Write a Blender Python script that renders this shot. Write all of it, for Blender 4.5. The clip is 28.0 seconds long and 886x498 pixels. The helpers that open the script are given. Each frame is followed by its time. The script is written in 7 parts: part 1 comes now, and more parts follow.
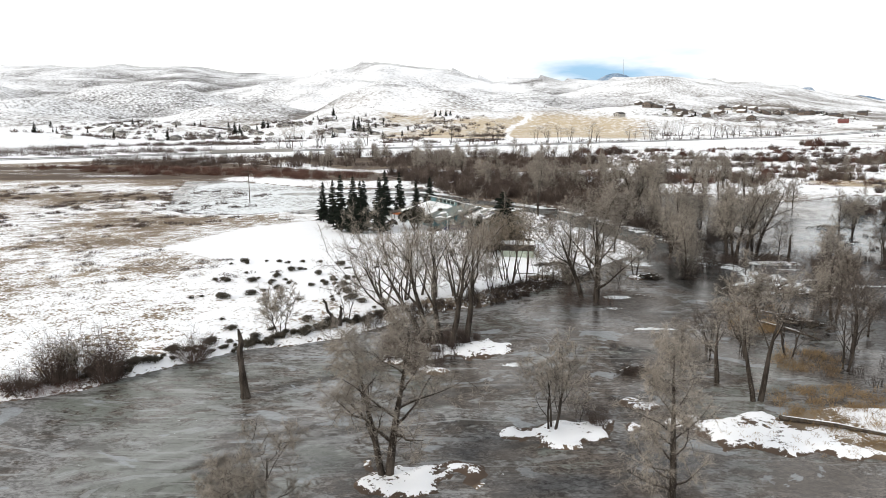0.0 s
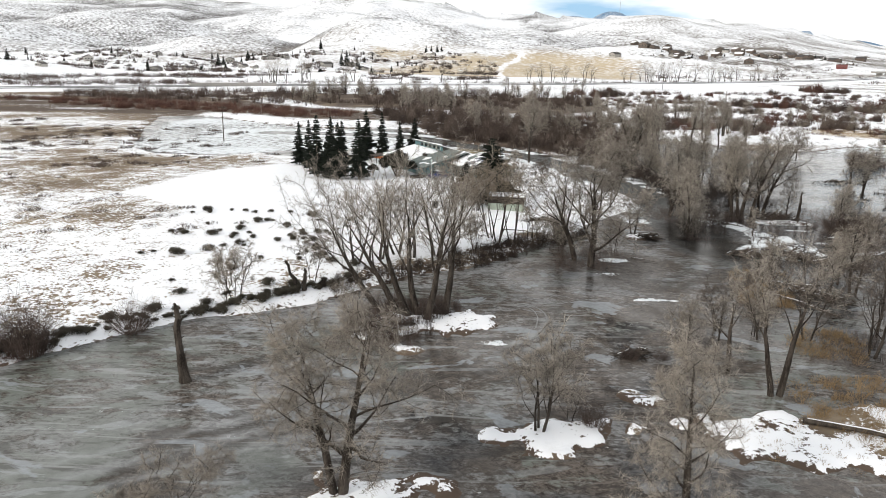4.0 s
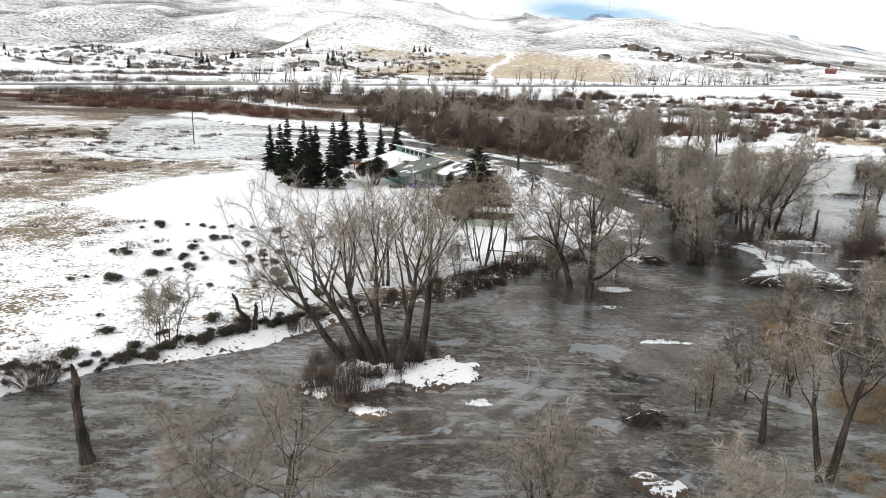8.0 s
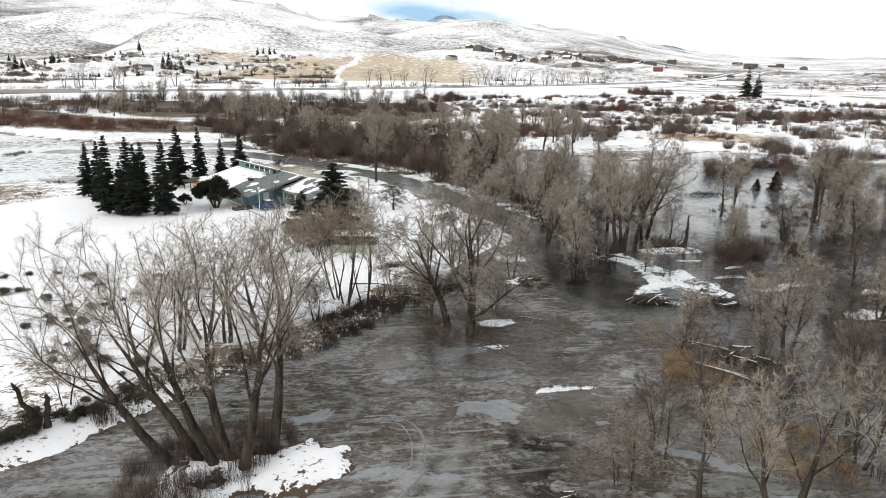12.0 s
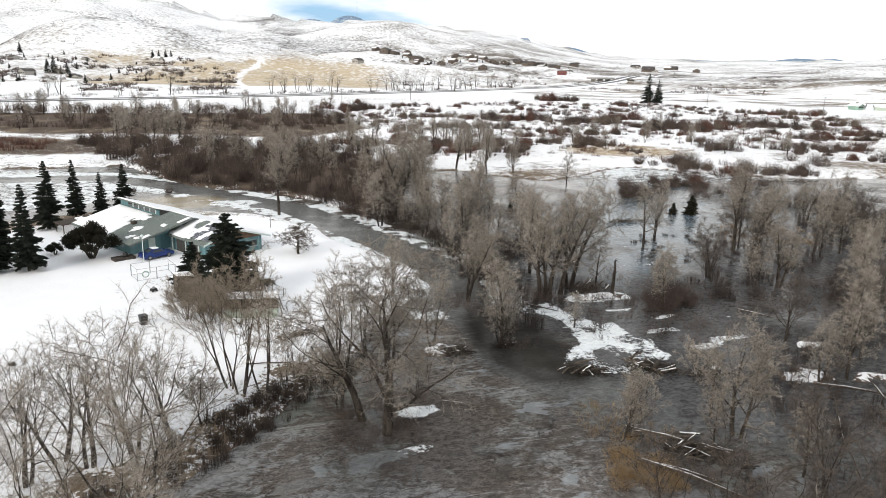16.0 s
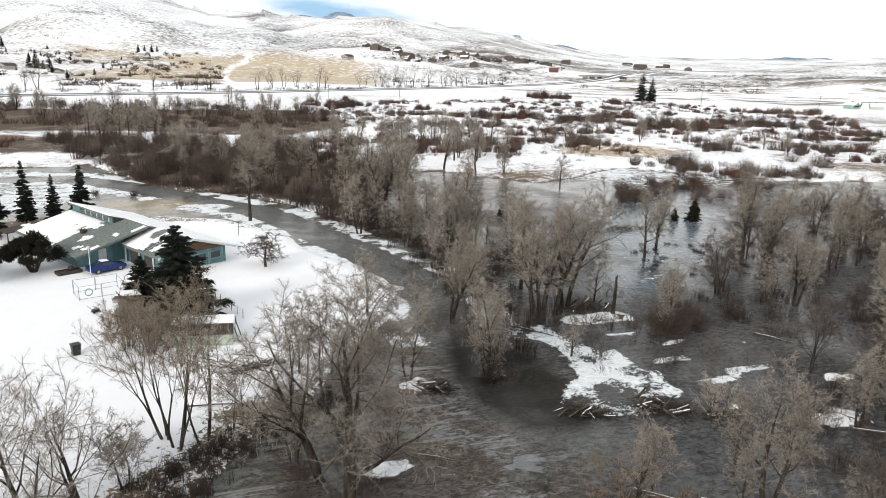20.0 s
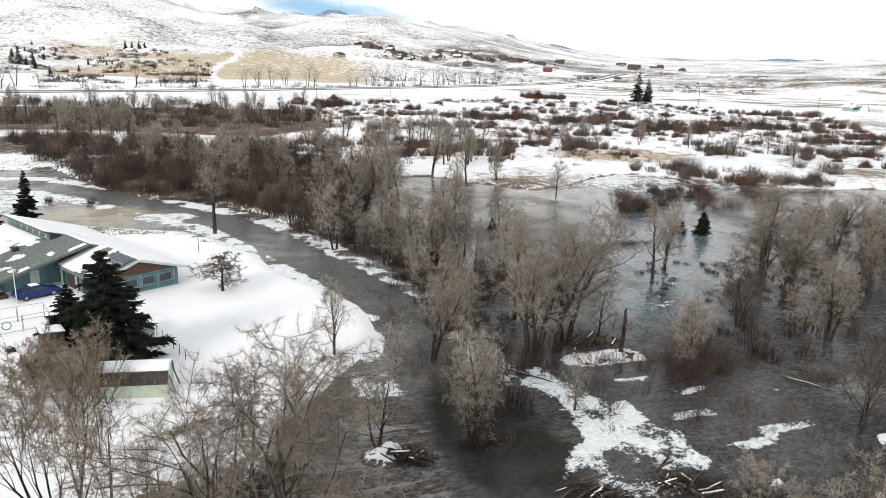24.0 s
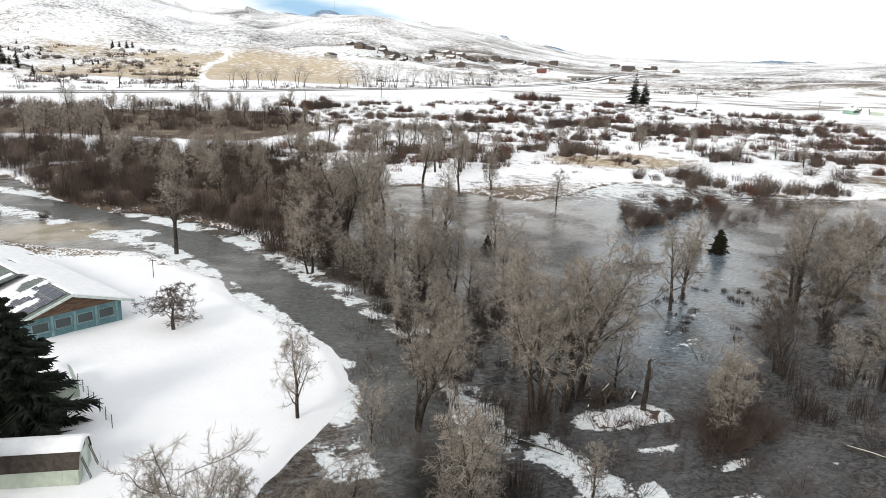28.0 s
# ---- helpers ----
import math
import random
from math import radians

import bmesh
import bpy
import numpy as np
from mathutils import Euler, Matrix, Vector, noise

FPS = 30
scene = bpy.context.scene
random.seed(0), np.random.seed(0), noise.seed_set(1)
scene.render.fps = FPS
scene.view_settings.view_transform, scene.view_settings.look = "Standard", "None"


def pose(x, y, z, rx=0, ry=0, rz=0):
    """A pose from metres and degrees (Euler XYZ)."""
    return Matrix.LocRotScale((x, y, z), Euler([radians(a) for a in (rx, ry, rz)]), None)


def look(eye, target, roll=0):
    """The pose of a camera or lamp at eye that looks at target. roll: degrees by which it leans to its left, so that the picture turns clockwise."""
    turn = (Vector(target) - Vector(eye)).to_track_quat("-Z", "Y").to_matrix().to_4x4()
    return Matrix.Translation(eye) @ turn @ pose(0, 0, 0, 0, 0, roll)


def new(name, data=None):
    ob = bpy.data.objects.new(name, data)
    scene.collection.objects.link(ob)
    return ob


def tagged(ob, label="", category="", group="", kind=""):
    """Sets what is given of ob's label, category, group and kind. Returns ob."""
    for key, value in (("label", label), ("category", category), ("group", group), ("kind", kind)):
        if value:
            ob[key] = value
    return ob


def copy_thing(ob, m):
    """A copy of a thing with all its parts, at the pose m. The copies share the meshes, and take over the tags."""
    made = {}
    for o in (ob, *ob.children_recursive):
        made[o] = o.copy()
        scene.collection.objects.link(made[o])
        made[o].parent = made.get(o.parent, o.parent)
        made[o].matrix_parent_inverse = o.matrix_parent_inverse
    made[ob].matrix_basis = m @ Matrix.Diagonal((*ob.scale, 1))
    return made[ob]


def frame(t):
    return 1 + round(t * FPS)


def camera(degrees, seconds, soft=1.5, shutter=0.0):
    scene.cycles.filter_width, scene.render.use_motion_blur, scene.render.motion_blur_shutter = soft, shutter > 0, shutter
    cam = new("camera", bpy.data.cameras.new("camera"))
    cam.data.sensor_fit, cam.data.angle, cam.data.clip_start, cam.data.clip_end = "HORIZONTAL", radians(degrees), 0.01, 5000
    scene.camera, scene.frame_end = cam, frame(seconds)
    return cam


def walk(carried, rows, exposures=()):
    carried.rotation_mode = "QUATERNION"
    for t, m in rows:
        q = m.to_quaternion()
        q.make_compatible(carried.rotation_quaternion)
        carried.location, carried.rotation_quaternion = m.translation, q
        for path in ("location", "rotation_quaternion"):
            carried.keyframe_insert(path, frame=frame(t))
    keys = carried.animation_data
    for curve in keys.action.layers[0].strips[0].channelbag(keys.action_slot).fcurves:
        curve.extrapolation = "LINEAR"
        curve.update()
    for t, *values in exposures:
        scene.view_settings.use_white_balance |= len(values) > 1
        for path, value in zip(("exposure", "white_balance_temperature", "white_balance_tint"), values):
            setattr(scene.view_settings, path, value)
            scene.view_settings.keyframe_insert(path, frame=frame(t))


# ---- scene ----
cam = camera(63.6, 28.0, soft=0.75)
PATH = [
    (0, (0.357, -0.442, 23.805), (0.246, 1.521, 23.441), -0.3),
    (0.5, (0.318, 0.81, 23.712), (0.209, 2.769, 23.325), -0.2),
    (1, (0.346, 1.964, 23.599), (0.242, 3.912, 23.159), -0.1),
    (1.5, (0.378, 3.051, 23.575), (0.279, 4.985, 23.074), 0.1),
    (2, (0.448, 4.071, 23.676), (0.353, 5.997, 23.147), 0.3),
    (2.5, (0.567, 5.238, 23.742), (0.477, 7.164, 23.213), 0.4),
    (3, (0.674, 6.358, 23.936), (0.587, 8.285, 23.407), 0.7),
    (3.5, (0.736, 7.754, 23.959), (0.655, 9.681, 23.429), 0.9),
    (5.5, (1.411, 13.093, 23.733), (1.345, 15.021, 23.205), 1.4),
    (6, (1.439, 14.414, 23.789), (1.379, 16.342, 23.261), 1.5),
    (6.5, (1.482, 15.89, 23.829), (1.427, 17.818, 23.301), 1.5),
    (7, (1.489, 17.338, 23.832), (1.438, 19.266, 23.304), 1.6),
    (7.5, (1.434, 18.623, 23.877), (1.388, 20.552, 23.348), 1.7),
    (8, (1.41, 20.153, 23.831), (1.368, 22.081, 23.303), 1.7),
    (8.5, (1.342, 21.568, 23.882), (1.304, 23.497, 23.354), 1.7),
    (9, (1.288, 23.009, 23.923), (1.254, 24.938, 23.395), 1.7),
    (9.5, (1.243, 24.459, 23.969), (1.212, 26.388, 23.44), 1.7),
    (10, (1.219, 25.875, 24.09), (1.191, 27.803, 23.56), 1.7),
    (10.5, (1.161, 27.233, 24.123), (1.137, 29.161, 23.593), 1.7),
    (11, (1.331, 28.605, 24.208), (1.336, 30.534, 23.677), 1.5),
    (11.5, (1.477, 30.05, 24.177), (1.636, 31.974, 23.654), 1.4),
    (12, (1.663, 31.585, 24.09), (2.011, 33.486, 23.575), 1.2),
    (12.5, (1.651, 32.995, 24.081), (2.207, 34.848, 23.571), 0.9),
    (14.5, (2.688, 38.517, 26.139), (3.264, 40.363, 25.629), 1.3),
    (15, (3.074, 39.884, 26.869), (3.655, 41.729, 26.361), 1.4),
    (15.5, (3.201, 40.631, 27.635), (3.786, 42.475, 27.127), 1.4),
    (16, (3.617, 41.414, 28.126), (4.203, 43.257, 27.617), 1.4),
    (16.5, (4.088, 42.396, 28.193), (4.677, 44.238, 27.682), 1.3),
    (17, (4.782, 43.882, 28.179), (5.374, 45.722, 27.665), 1.4),
    (17.5, (5.201, 44.803, 28.163), (5.795, 46.642, 27.649), 1.3),
    (18, (5.702, 45.892, 28.086), (6.299, 47.73, 27.571), 1.4),
    (18.5, (6.199, 47.097, 27.944), (6.8, 48.934, 27.429), 1.5),
    (19, (6.718, 48.292, 27.764), (7.322, 50.128, 27.249), 1.5),
    (19.5, (7.191, 49.337, 27.691), (7.797, 51.172, 27.176), 1.5),
    (20, (7.612, 50.41, 27.651), (8.221, 52.244, 27.135), 1.7),
    (20.5, (8.157, 51.507, 27.577), (8.769, 53.34, 27.059), 1.7),
    (22.5, (10.468, 56.807, 27.285), (11.087, 58.636, 26.765), 2.0),
    (23, (11.092, 58.195, 27.273), (11.714, 60.023, 26.753), 2.0),
    (23.5, (11.76, 59.766, 27.267), (12.384, 61.594, 26.748), 2.0),
    (24, (12.325, 61.253, 27.357), (12.953, 63.08, 26.839), 2.1),
    (24.5, (12.919, 62.643, 27.397), (13.549, 64.469, 26.879), 2.2),
    (25, (13.453, 64.116, 27.424), (14.085, 65.942, 26.906), 2.2),
    (25.5, (14.063, 65.596, 27.427), (14.696, 67.421, 26.908), 2.2),
    (26, (14.575, 67.001, 27.413), (15.211, 68.824, 26.894), 2.2),
    (26.5, (15.145, 68.48, 27.392), (15.784, 70.303, 26.873), 2.3),
    (27, (15.697, 69.932, 27.341), (16.339, 71.754, 26.822), 2.4),
    (27.5, (16.17, 71.28, 27.258), (16.814, 73.102, 26.742), 2.4),
    (28, (16.603, 72.54, 27.251), (17.249, 74.361, 26.736), 2.3),
]
walk(cam, [(t, look(eye, target, roll)) for t, eye, target, roll in PATH], exposures=[(0.0, 0.38), (28.0, 0.38)])

# ---- world, sun ----
world = bpy.data.worlds.new("sky")
scene.world = world
world.use_nodes = True
SUN_EL, SUN_AZ = radians(27), radians(-128)   # sun behind the left shoulder
wn, wl = world.node_tree.nodes, world.node_tree.links
wn.clear()


def wmath(op, a, b):
    n = wn.new("ShaderNodeMath")
    n.operation = op
    for i, v in enumerate((a, b)):
        if isinstance(v, (int, float)):
            n.inputs[i].default_value = v
        else:
            wl.new(v, n.inputs[i])
    return n.outputs[0]


def wrange(v, a, b):
    n = wn.new("ShaderNodeMapRange")
    n.interpolation_type = "SMOOTHSTEP"
    wl.new(v, n.inputs[0])
    n.inputs[1].default_value, n.inputs[2].default_value = a, b
    return n.outputs[0]


sky = wn.new("ShaderNodeTexSky")
sky.sky_type = "NISHITA"
sky.sun_disc = False
sky.sun_elevation, sky.sun_rotation = SUN_EL, SUN_AZ
sky_dim = wn.new("ShaderNodeVectorMath")
sky_dim.operation = "SCALE"
wl.new(sky.outputs[0], sky_dim.inputs[0])
sky_dim.inputs["Scale"].default_value = 0.10
co = wn.new("ShaderNodeTexCoord")
sep = wn.new("ShaderNodeSeparateXYZ")
wl.new(co.outputs["Generated"], sep.inputs[0])
stretch = wn.new("ShaderNodeMapping")
stretch.inputs["Scale"].default_value = (2.2, 2.2, 9.0)
wl.new(co.outputs["Generated"], stretch.inputs["Vector"])
cloud = wn.new("ShaderNodeTexNoise")
cloud.inputs["Scale"].default_value, cloud.inputs["Detail"].default_value = 2.0, 5.0
wl.new(stretch.outputs[0], cloud.inputs["Vector"])
bearing = wmath("ARCTAN2", sep.outputs[0], sep.outputs[1])
# a break in the cloud low in the north, blue behind the far range
gap = wmath("MULTIPLY", wmath("MULTIPLY", wrange(bearing, -0.02, 0.12), wrange(bearing, 0.50, 0.24)),
            wmath("MULTIPLY", wrange(sep.outputs[2], -0.02, 0.02), wrange(sep.outputs[2], 0.105, 0.055)))
torn = wmath("MULTIPLY", wrange(cloud.outputs[0], 0.66, 0.40), gap)
thin = wmath("MULTIPLY", wmath("MULTIPLY", wrange(cloud.outputs[0], 0.56, 0.75), 0.35), wrange(sep.outputs[2], 0.25, 0.5))
clear = wmath("MINIMUM", wmath("ADD", torn, thin), 0.9)
overcast = wn.new("ShaderNodeMix")   # bright haze low down, thinner and bluer overhead
overcast.data_type = "RGBA"
overcast.inputs["A"].default_value, overcast.inputs["B"].default_value = (1.0, 0.99, 0.97, 1), (0.66, 0.68, 0.70, 1)
wl.new(wrange(sep.outputs[2], 0.08, 0.75), overcast.inputs["Factor"])
sky_mix = wn.new("ShaderNodeMix")
sky_mix.data_type = "RGBA"
wl.new(clear, sky_mix.inputs["Factor"])
wl.new(overcast.outputs["Result"], sky_mix.inputs["A"])
deep = wn.new("ShaderNodeMix")   # the clear air in the gap is deeper blue than the haze round it
deep.data_type = "RGBA"
deep.inputs["Factor"].default_value = 0.75
wl.new(sky_dim.outputs[0], deep.inputs["A"])
deep.inputs["B"].default_value = (0.16, 0.42, 0.72, 1)
wl.new(deep.outputs["Result"], sky_mix.inputs["B"])
bg = wn.new("ShaderNodeBackground")
wl.new(sky_mix.outputs["Result"], bg.inputs[0])
bg.inputs[1].default_value = 1.0
wout = wn.new("ShaderNodeOutputWorld")
wl.new(bg.outputs[0], wout.inputs[0])

sun_data = bpy.data.lights.new("sun", "SUN")
sun_data.energy, sun_data.angle, sun_data.color = 1.7, radians(16), (1.0, 0.93, 0.83)
sun = new("sun", sun_data)
sun_way = Vector((math.sin(SUN_AZ) * math.cos(SUN_EL), math.cos(SUN_AZ) * math.cos(SUN_EL), math.sin(SUN_EL)))
sun.matrix_basis = look(sun_way * 300, (0, 0, 0))


# ---- materials ----
class Nodes:
    """Short hand for a node material."""

    def __init__(self, name):
        self.m = bpy.data.materials.new(name)
        self.m.use_nodes = True
        self.n, self.l = self.m.node_tree.nodes, self.m.node_tree.links
        self.b = self.n["Principled BSDF"]

    def put(self, socket, v):
        if isinstance(v, bpy.types.NodeSocket):
            self.l.new(v, socket)
        elif isinstance(v, (int, float)):
            socket.default_value = v
        else:
            socket.default_value = (*v, 1) if len(v) == 3 and socket.type == "RGBA" else v
        return socket

    def noise(self, scale, detail=3.0, at=None, squash=None, rough=0.55, swirl=0.0):
        t = self.n.new("ShaderNodeTexNoise")
        t.inputs["Scale"].default_value, t.inputs["Detail"].default_value, t.inputs["Roughness"].default_value = scale, detail, rough
        t.inputs["Distortion"].default_value = swirl
        at = at or self.place()
        if squash:
            mp = self.n.new("ShaderNodeMapping")
            mp.inputs["Scale"].default_value = squash[:3]
            if len(squash) > 3:
                mp.inputs["Rotation"].default_value = (0, 0, squash[3])
            self.l.new(at, mp.inputs["Vector"])
            at = mp.outputs[0]
        self.l.new(at, t.inputs["Vector"])
        return t.outputs["Fac"]

    def place(self):
        return self.n.new("ShaderNodeNewGeometry").outputs["Position"]

    def local(self):
        return self.n.new("ShaderNodeTexCoord").outputs["Object"]

    def ramp(self, v, a, b, lo=0.0, hi=1.0):
        r = self.n.new("ShaderNodeMapRange")
        r.interpolation_type = "SMOOTHSTEP"
        self.put(r.inputs[0], v), self.put(r.inputs[1], a), self.put(r.inputs[2], b), self.put(r.inputs[3], lo), self.put(r.inputs[4], hi)
        return r.outputs[0]

    def math(self, op, a, b=0.0):
        r = self.n.new("ShaderNodeMath")
        r.operation = op
        self.put(r.inputs[0], a), self.put(r.inputs[1], b)
        return r.outputs[0]

    def mix(self, f, a, b):
        r = self.n.new("ShaderNodeMix")
        r.data_type = "RGBA"
        self.put(r.inputs["Factor"], f), self.put(r.inputs["A"], a), self.put(r.inputs["B"], b)
        return r.outputs["Result"]

    def attr(self, name):
        a = self.n.new("ShaderNodeAttribute")
        a.attribute_name = name
        s = self.n.new("ShaderNodeSeparateColor")
        self.l.new(a.outputs["Color"], s.inputs[0])
        return s.outputs

    def bump(self, h, strength=0.3, distance=0.05):
        b = self.n.new("ShaderNodeBump")
        b.inputs["Strength"].default_value, b.inputs["Distance"].default_value = strength, distance
        self.l.new(h, b.inputs["Height"])
        self.l.new(b.outputs[0], self.b.inputs["Normal"])

    def done(self, color, rough=0.8, metal=0.0, spec=0.5):
        self.put(self.b.inputs["Base Color"], color), self.put(self.b.inputs["Roughness"], rough), self.put(self.b.inputs["Metallic"], metal)
        self.b.inputs["Specular IOR Level"].default_value = spec
        return self.m


def plain(name, a, b, scale=3.0, rough=0.7, metal=0.0, bump=0.15, spec=0.4, squash=None, island=0.0, own=0.0):
    """A surface of two tones, mixed at two scales; island / own: how much single pieces / objects differ."""
    k = Nodes(name)
    at = k.local()
    f = k.math("ADD", k.math("MULTIPLY", k.noise(scale, 4, at, squash), 0.65), k.math("MULTIPLY", k.noise(scale * 9, 2, at, squash), 0.35))
    f = k.ramp(f, 0.36, 0.64)
    c = k.mix(f, a, b)
    for amount, out in ((island, k.n.new("ShaderNodeNewGeometry").outputs["Random Per Island"]), (own, k.n.new("ShaderNodeObjectInfo").outputs["Random"])):
        if amount:
            c = k.mix(k.math("MULTIPLY", out, amount), c, tuple(v * 0.3 for v in a))
    if bump:
        k.bump(f, bump, 0.03)
    return k.done(c, rough, metal, spec)


def ground_material():
    k = Nodes("winter_ground")
    p = k.place()
    snow, brown, gold = k.attr("cover")[:3]
    tuft = k.math("ADD", k.math("MULTIPLY", k.noise(2.6, 4, p, rough=0.65), 0.62), k.math("MULTIPLY", k.noise(0.5, 4, p, rough=0.6), 0.38))
    far = k.math("ADD", k.math("MULTIPLY", k.noise(0.17, 4, p, rough=0.7), 0.72), k.math("MULTIPLY", k.noise(0.012, 3, p), 0.28))
    s = k.n.new("ShaderNodeSeparateXYZ")
    k.l.new(p, s.inputs[0])
    away = k.ramp(s.outputs[1], 420.0, 900.0)
    grain = k.n.new("ShaderNodeMix")
    k.put(grain.inputs[0], away), k.put(grain.inputs[2], tuft), k.put(grain.inputs[3], far)
    edge = k.math("SUBTRACT", 0.70, k.math("MULTIPLY", snow, 0.40))
    feather = k.math("ADD", 0.022, k.math("MULTIPLY", away, 0.10))
    white = k.ramp(grain.outputs[0], k.math("SUBTRACT", edge, feather), k.math("ADD", edge, feather))
    straw = k.mix(k.noise(1.3, 4, p), (0.135, 0.100, 0.068), (0.29, 0.225, 0.155))
    straw = k.mix(brown, straw, k.mix(k.noise(0.7, 4, p), (0.046, 0.035, 0.028), (0.118, 0.083, 0.061)))
    straw = k.mix(gold, straw, k.mix(k.noise(0.03, 6, p), (0.58, 0.49, 0.35), (0.40, 0.315, 0.21)))
    r = k.n.new("ShaderNodeVectorMath")
    r.operation = "LENGTH"
    k.l.new(p, r.inputs[0])
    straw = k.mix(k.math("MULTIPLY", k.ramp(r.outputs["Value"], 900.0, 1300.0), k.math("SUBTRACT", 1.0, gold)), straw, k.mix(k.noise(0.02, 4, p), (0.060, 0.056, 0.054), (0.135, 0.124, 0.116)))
    # distance haze painted as plain blue over the far ranges
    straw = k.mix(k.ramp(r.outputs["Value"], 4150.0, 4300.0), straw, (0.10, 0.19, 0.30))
    flake = k.mix(k.noise(0.4, 4, p), (0.80, 0.82, 0.86), (0.90, 0.90, 0.91))
    k.bump(k.math("ADD", grain.outputs[0], k.math("MULTIPLY", white, 0.15)), 0.35, 0.25)
    return k.done(k.mix(white, straw, flake), k.mix(white, (0.95,) * 3, (0.7,) * 3), 0, 0.25)


def ice_material():
    k = Nodes("flood_ice")
    p = k.place()
    white, open_water, silt = k.attr("ice")[:3]
    sx = k.n.new("ShaderNodeSeparateXYZ")
    k.l.new(p, sx.inputs[0])
    bay = k.ramp(sx.outputs[0], 2.0, -26.0)
    streak = k.noise(0.30, 7, p, (0.70, 1.15, 1, 0.35), 0.66, 1.6)
    lines = k.noise(0.42, 5, p, (0.16, 2.2, 1, -0.35), 0.6, 1.6)
    blot = k.noise(0.085, 6, p, rough=0.66, swirl=0.9)
    fine = k.noise(1.9, 6, p, (0.8, 1.2, 1, 0.3), 0.74, 0.9)
    speck = k.noise(5.5, 5, p, rough=0.75)
    pool = k.ramp(k.noise(0.11, 5, p, rough=0.6, swirl=0.6), 0.40, 0.30)
    litter = k.mix(k.ramp(k.math("ADD", k.math("MULTIPLY", fine, 0.6), k.math("MULTIPLY", speck, 0.4)), 0.38, 0.62), (0.034, 0.028, 0.024), (0.150, 0.128, 0.111))
    litter = k.mix(k.ramp(k.noise(0.17, 5, p, rough=0.66), 0.48, 0.62, 0, 0.8), litter, k.mix(fine, (0.028, 0.023, 0.019), (0.105, 0.088, 0.073)))
    litter = k.mix(pool, litter, (0.010, 0.008, 0.007))
    grey = k.mix(k.ramp(fine, 0.36, 0.64), (0.088, 0.085, 0.083), (0.240, 0.238, 0.238))
    grey = k.mix(k.ramp(k.noise(0.06, 4, p), 0.46, 0.60), grey, k.mix(fine, (0.084, 0.092, 0.081), (0.205, 0.216, 0.196)))
    f = k.math("ADD", k.math("MULTIPLY", k.math("ADD", streak, blot), 0.40), k.math("MULTIPLY", fine, 0.20))
    c = k.mix(k.ramp(k.math("ADD", f, k.math("MULTIPLY", bay, 0.05)), 0.485, 0.555), litter, grey)
    sweep = k.noise(0.16, 6, p, (0.42, 1.3, 1, -0.5), 0.62, 3.2)
    c = k.mix(k.math("MULTIPLY", k.ramp(sweep, 0.56, 0.61, 0, 0.75), k.ramp(sx.outputs[0], 14.0, -6.0, 0.12, 1.0)), c, k.mix(fine, (0.15, 0.155, 0.155), (0.36, 0.375, 0.38)))
    c = k.mix(k.math("MULTIPLY", k.ramp(sweep, 0.46, 0.40, 0, 0.65), k.ramp(sx.outputs[0], 30.0, 8.0, 0.3, 1.0)), c, k.mix(fine, (0.022, 0.020, 0.018), (0.075, 0.068, 0.060)))
    lane, rim = k.attr("wear")[:2]
    c = k.mix(k.math("MULTIPLY", lane, 0.75), c, k.mix(fine, (0.022, 0.019, 0.017), (0.082, 0.074, 0.066)))
    c = k.mix(k.math("MULTIPLY", rim, 0.6), c, k.mix(fine, (0.18, 0.185, 0.185), (0.38, 0.39, 0.395)))
    clear = k.math("MULTIPLY", open_water, 0.88)
    frozen = k.math("SUBTRACT", 1.0, clear)
    c = k.mix(k.math("MULTIPLY", k.math("MULTIPLY", k.ramp(lines, 0.57, 0.63, 0, 0.75), k.ramp(blot, 0.42, 0.55)), frozen), c, k.mix(fine, (0.16, 0.16, 0.155), (0.33, 0.335, 0.33)))
    patch = k.ramp(k.noise(0.22, 5, p, (0.8, 1.2, 1, 0.3), 0.55, 0.6), 0.60, 0.63, 0, 0.7)
    c = k.mix(k.math("MULTIPLY", patch, frozen), c, k.mix(fine, (0.19, 0.205, 0.22), (0.34, 0.365, 0.385)))
    c = k.mix(k.math("MULTIPLY", silt, 0.8), c, k.mix(fine, (0.16, 0.125, 0.065), (0.33, 0.27, 0.16)))
    ripple = k.noise(1.6, 4, p, (0.5, 1.6, 1, -0.6), 0.6)
    flow = k.mix(k.attr("reach")[1], k.mix(k.attr("reach")[2], k.mix(k.ramp(fine, 0.34, 0.66), (0.026, 0.026, 0.027), (0.088, 0.090, 0.094)), k.mix(ripple, (0.012, 0.012, 0.011), (0.036, 0.034, 0.031))), k.mix(k.math("ADD", k.math("MULTIPLY", ripple, 0.45), k.math("MULTIPLY", k.ramp(fine, 0.34, 0.66), 0.55)), (0.050, 0.052, 0.051), (0.150, 0.155, 0.152)))
    c = k.mix(clear, c, flow)
    # open reach beyond the tall trees: clearer ice, the sky's blue reflection painted in
    blue = k.math("MULTIPLY", k.attr("reach")[0], k.ramp(blot, 0.40, 0.54, 0.25, 0.95))
    c = k.mix(blue, c, k.mix(k.ramp(fine, 0.35, 0.65), (0.045, 0.064, 0.080), (0.17, 0.215, 0.250)))
    rag = k.math("ADD", k.math("MULTIPLY", k.noise(0.55, 8, p, rough=0.72), 0.6), k.math("MULTIPLY", k.noise(2.6, 6, p, rough=0.8), 0.4))
    tear = k.math("ADD", k.math("MULTIPLY", k.math("SUBTRACT", rag, 0.5), 2.3), 0.5)
    w = k.ramp(k.math("SUBTRACT", k.math("ADD", white, tear), 1.0), -0.07, 0.07)
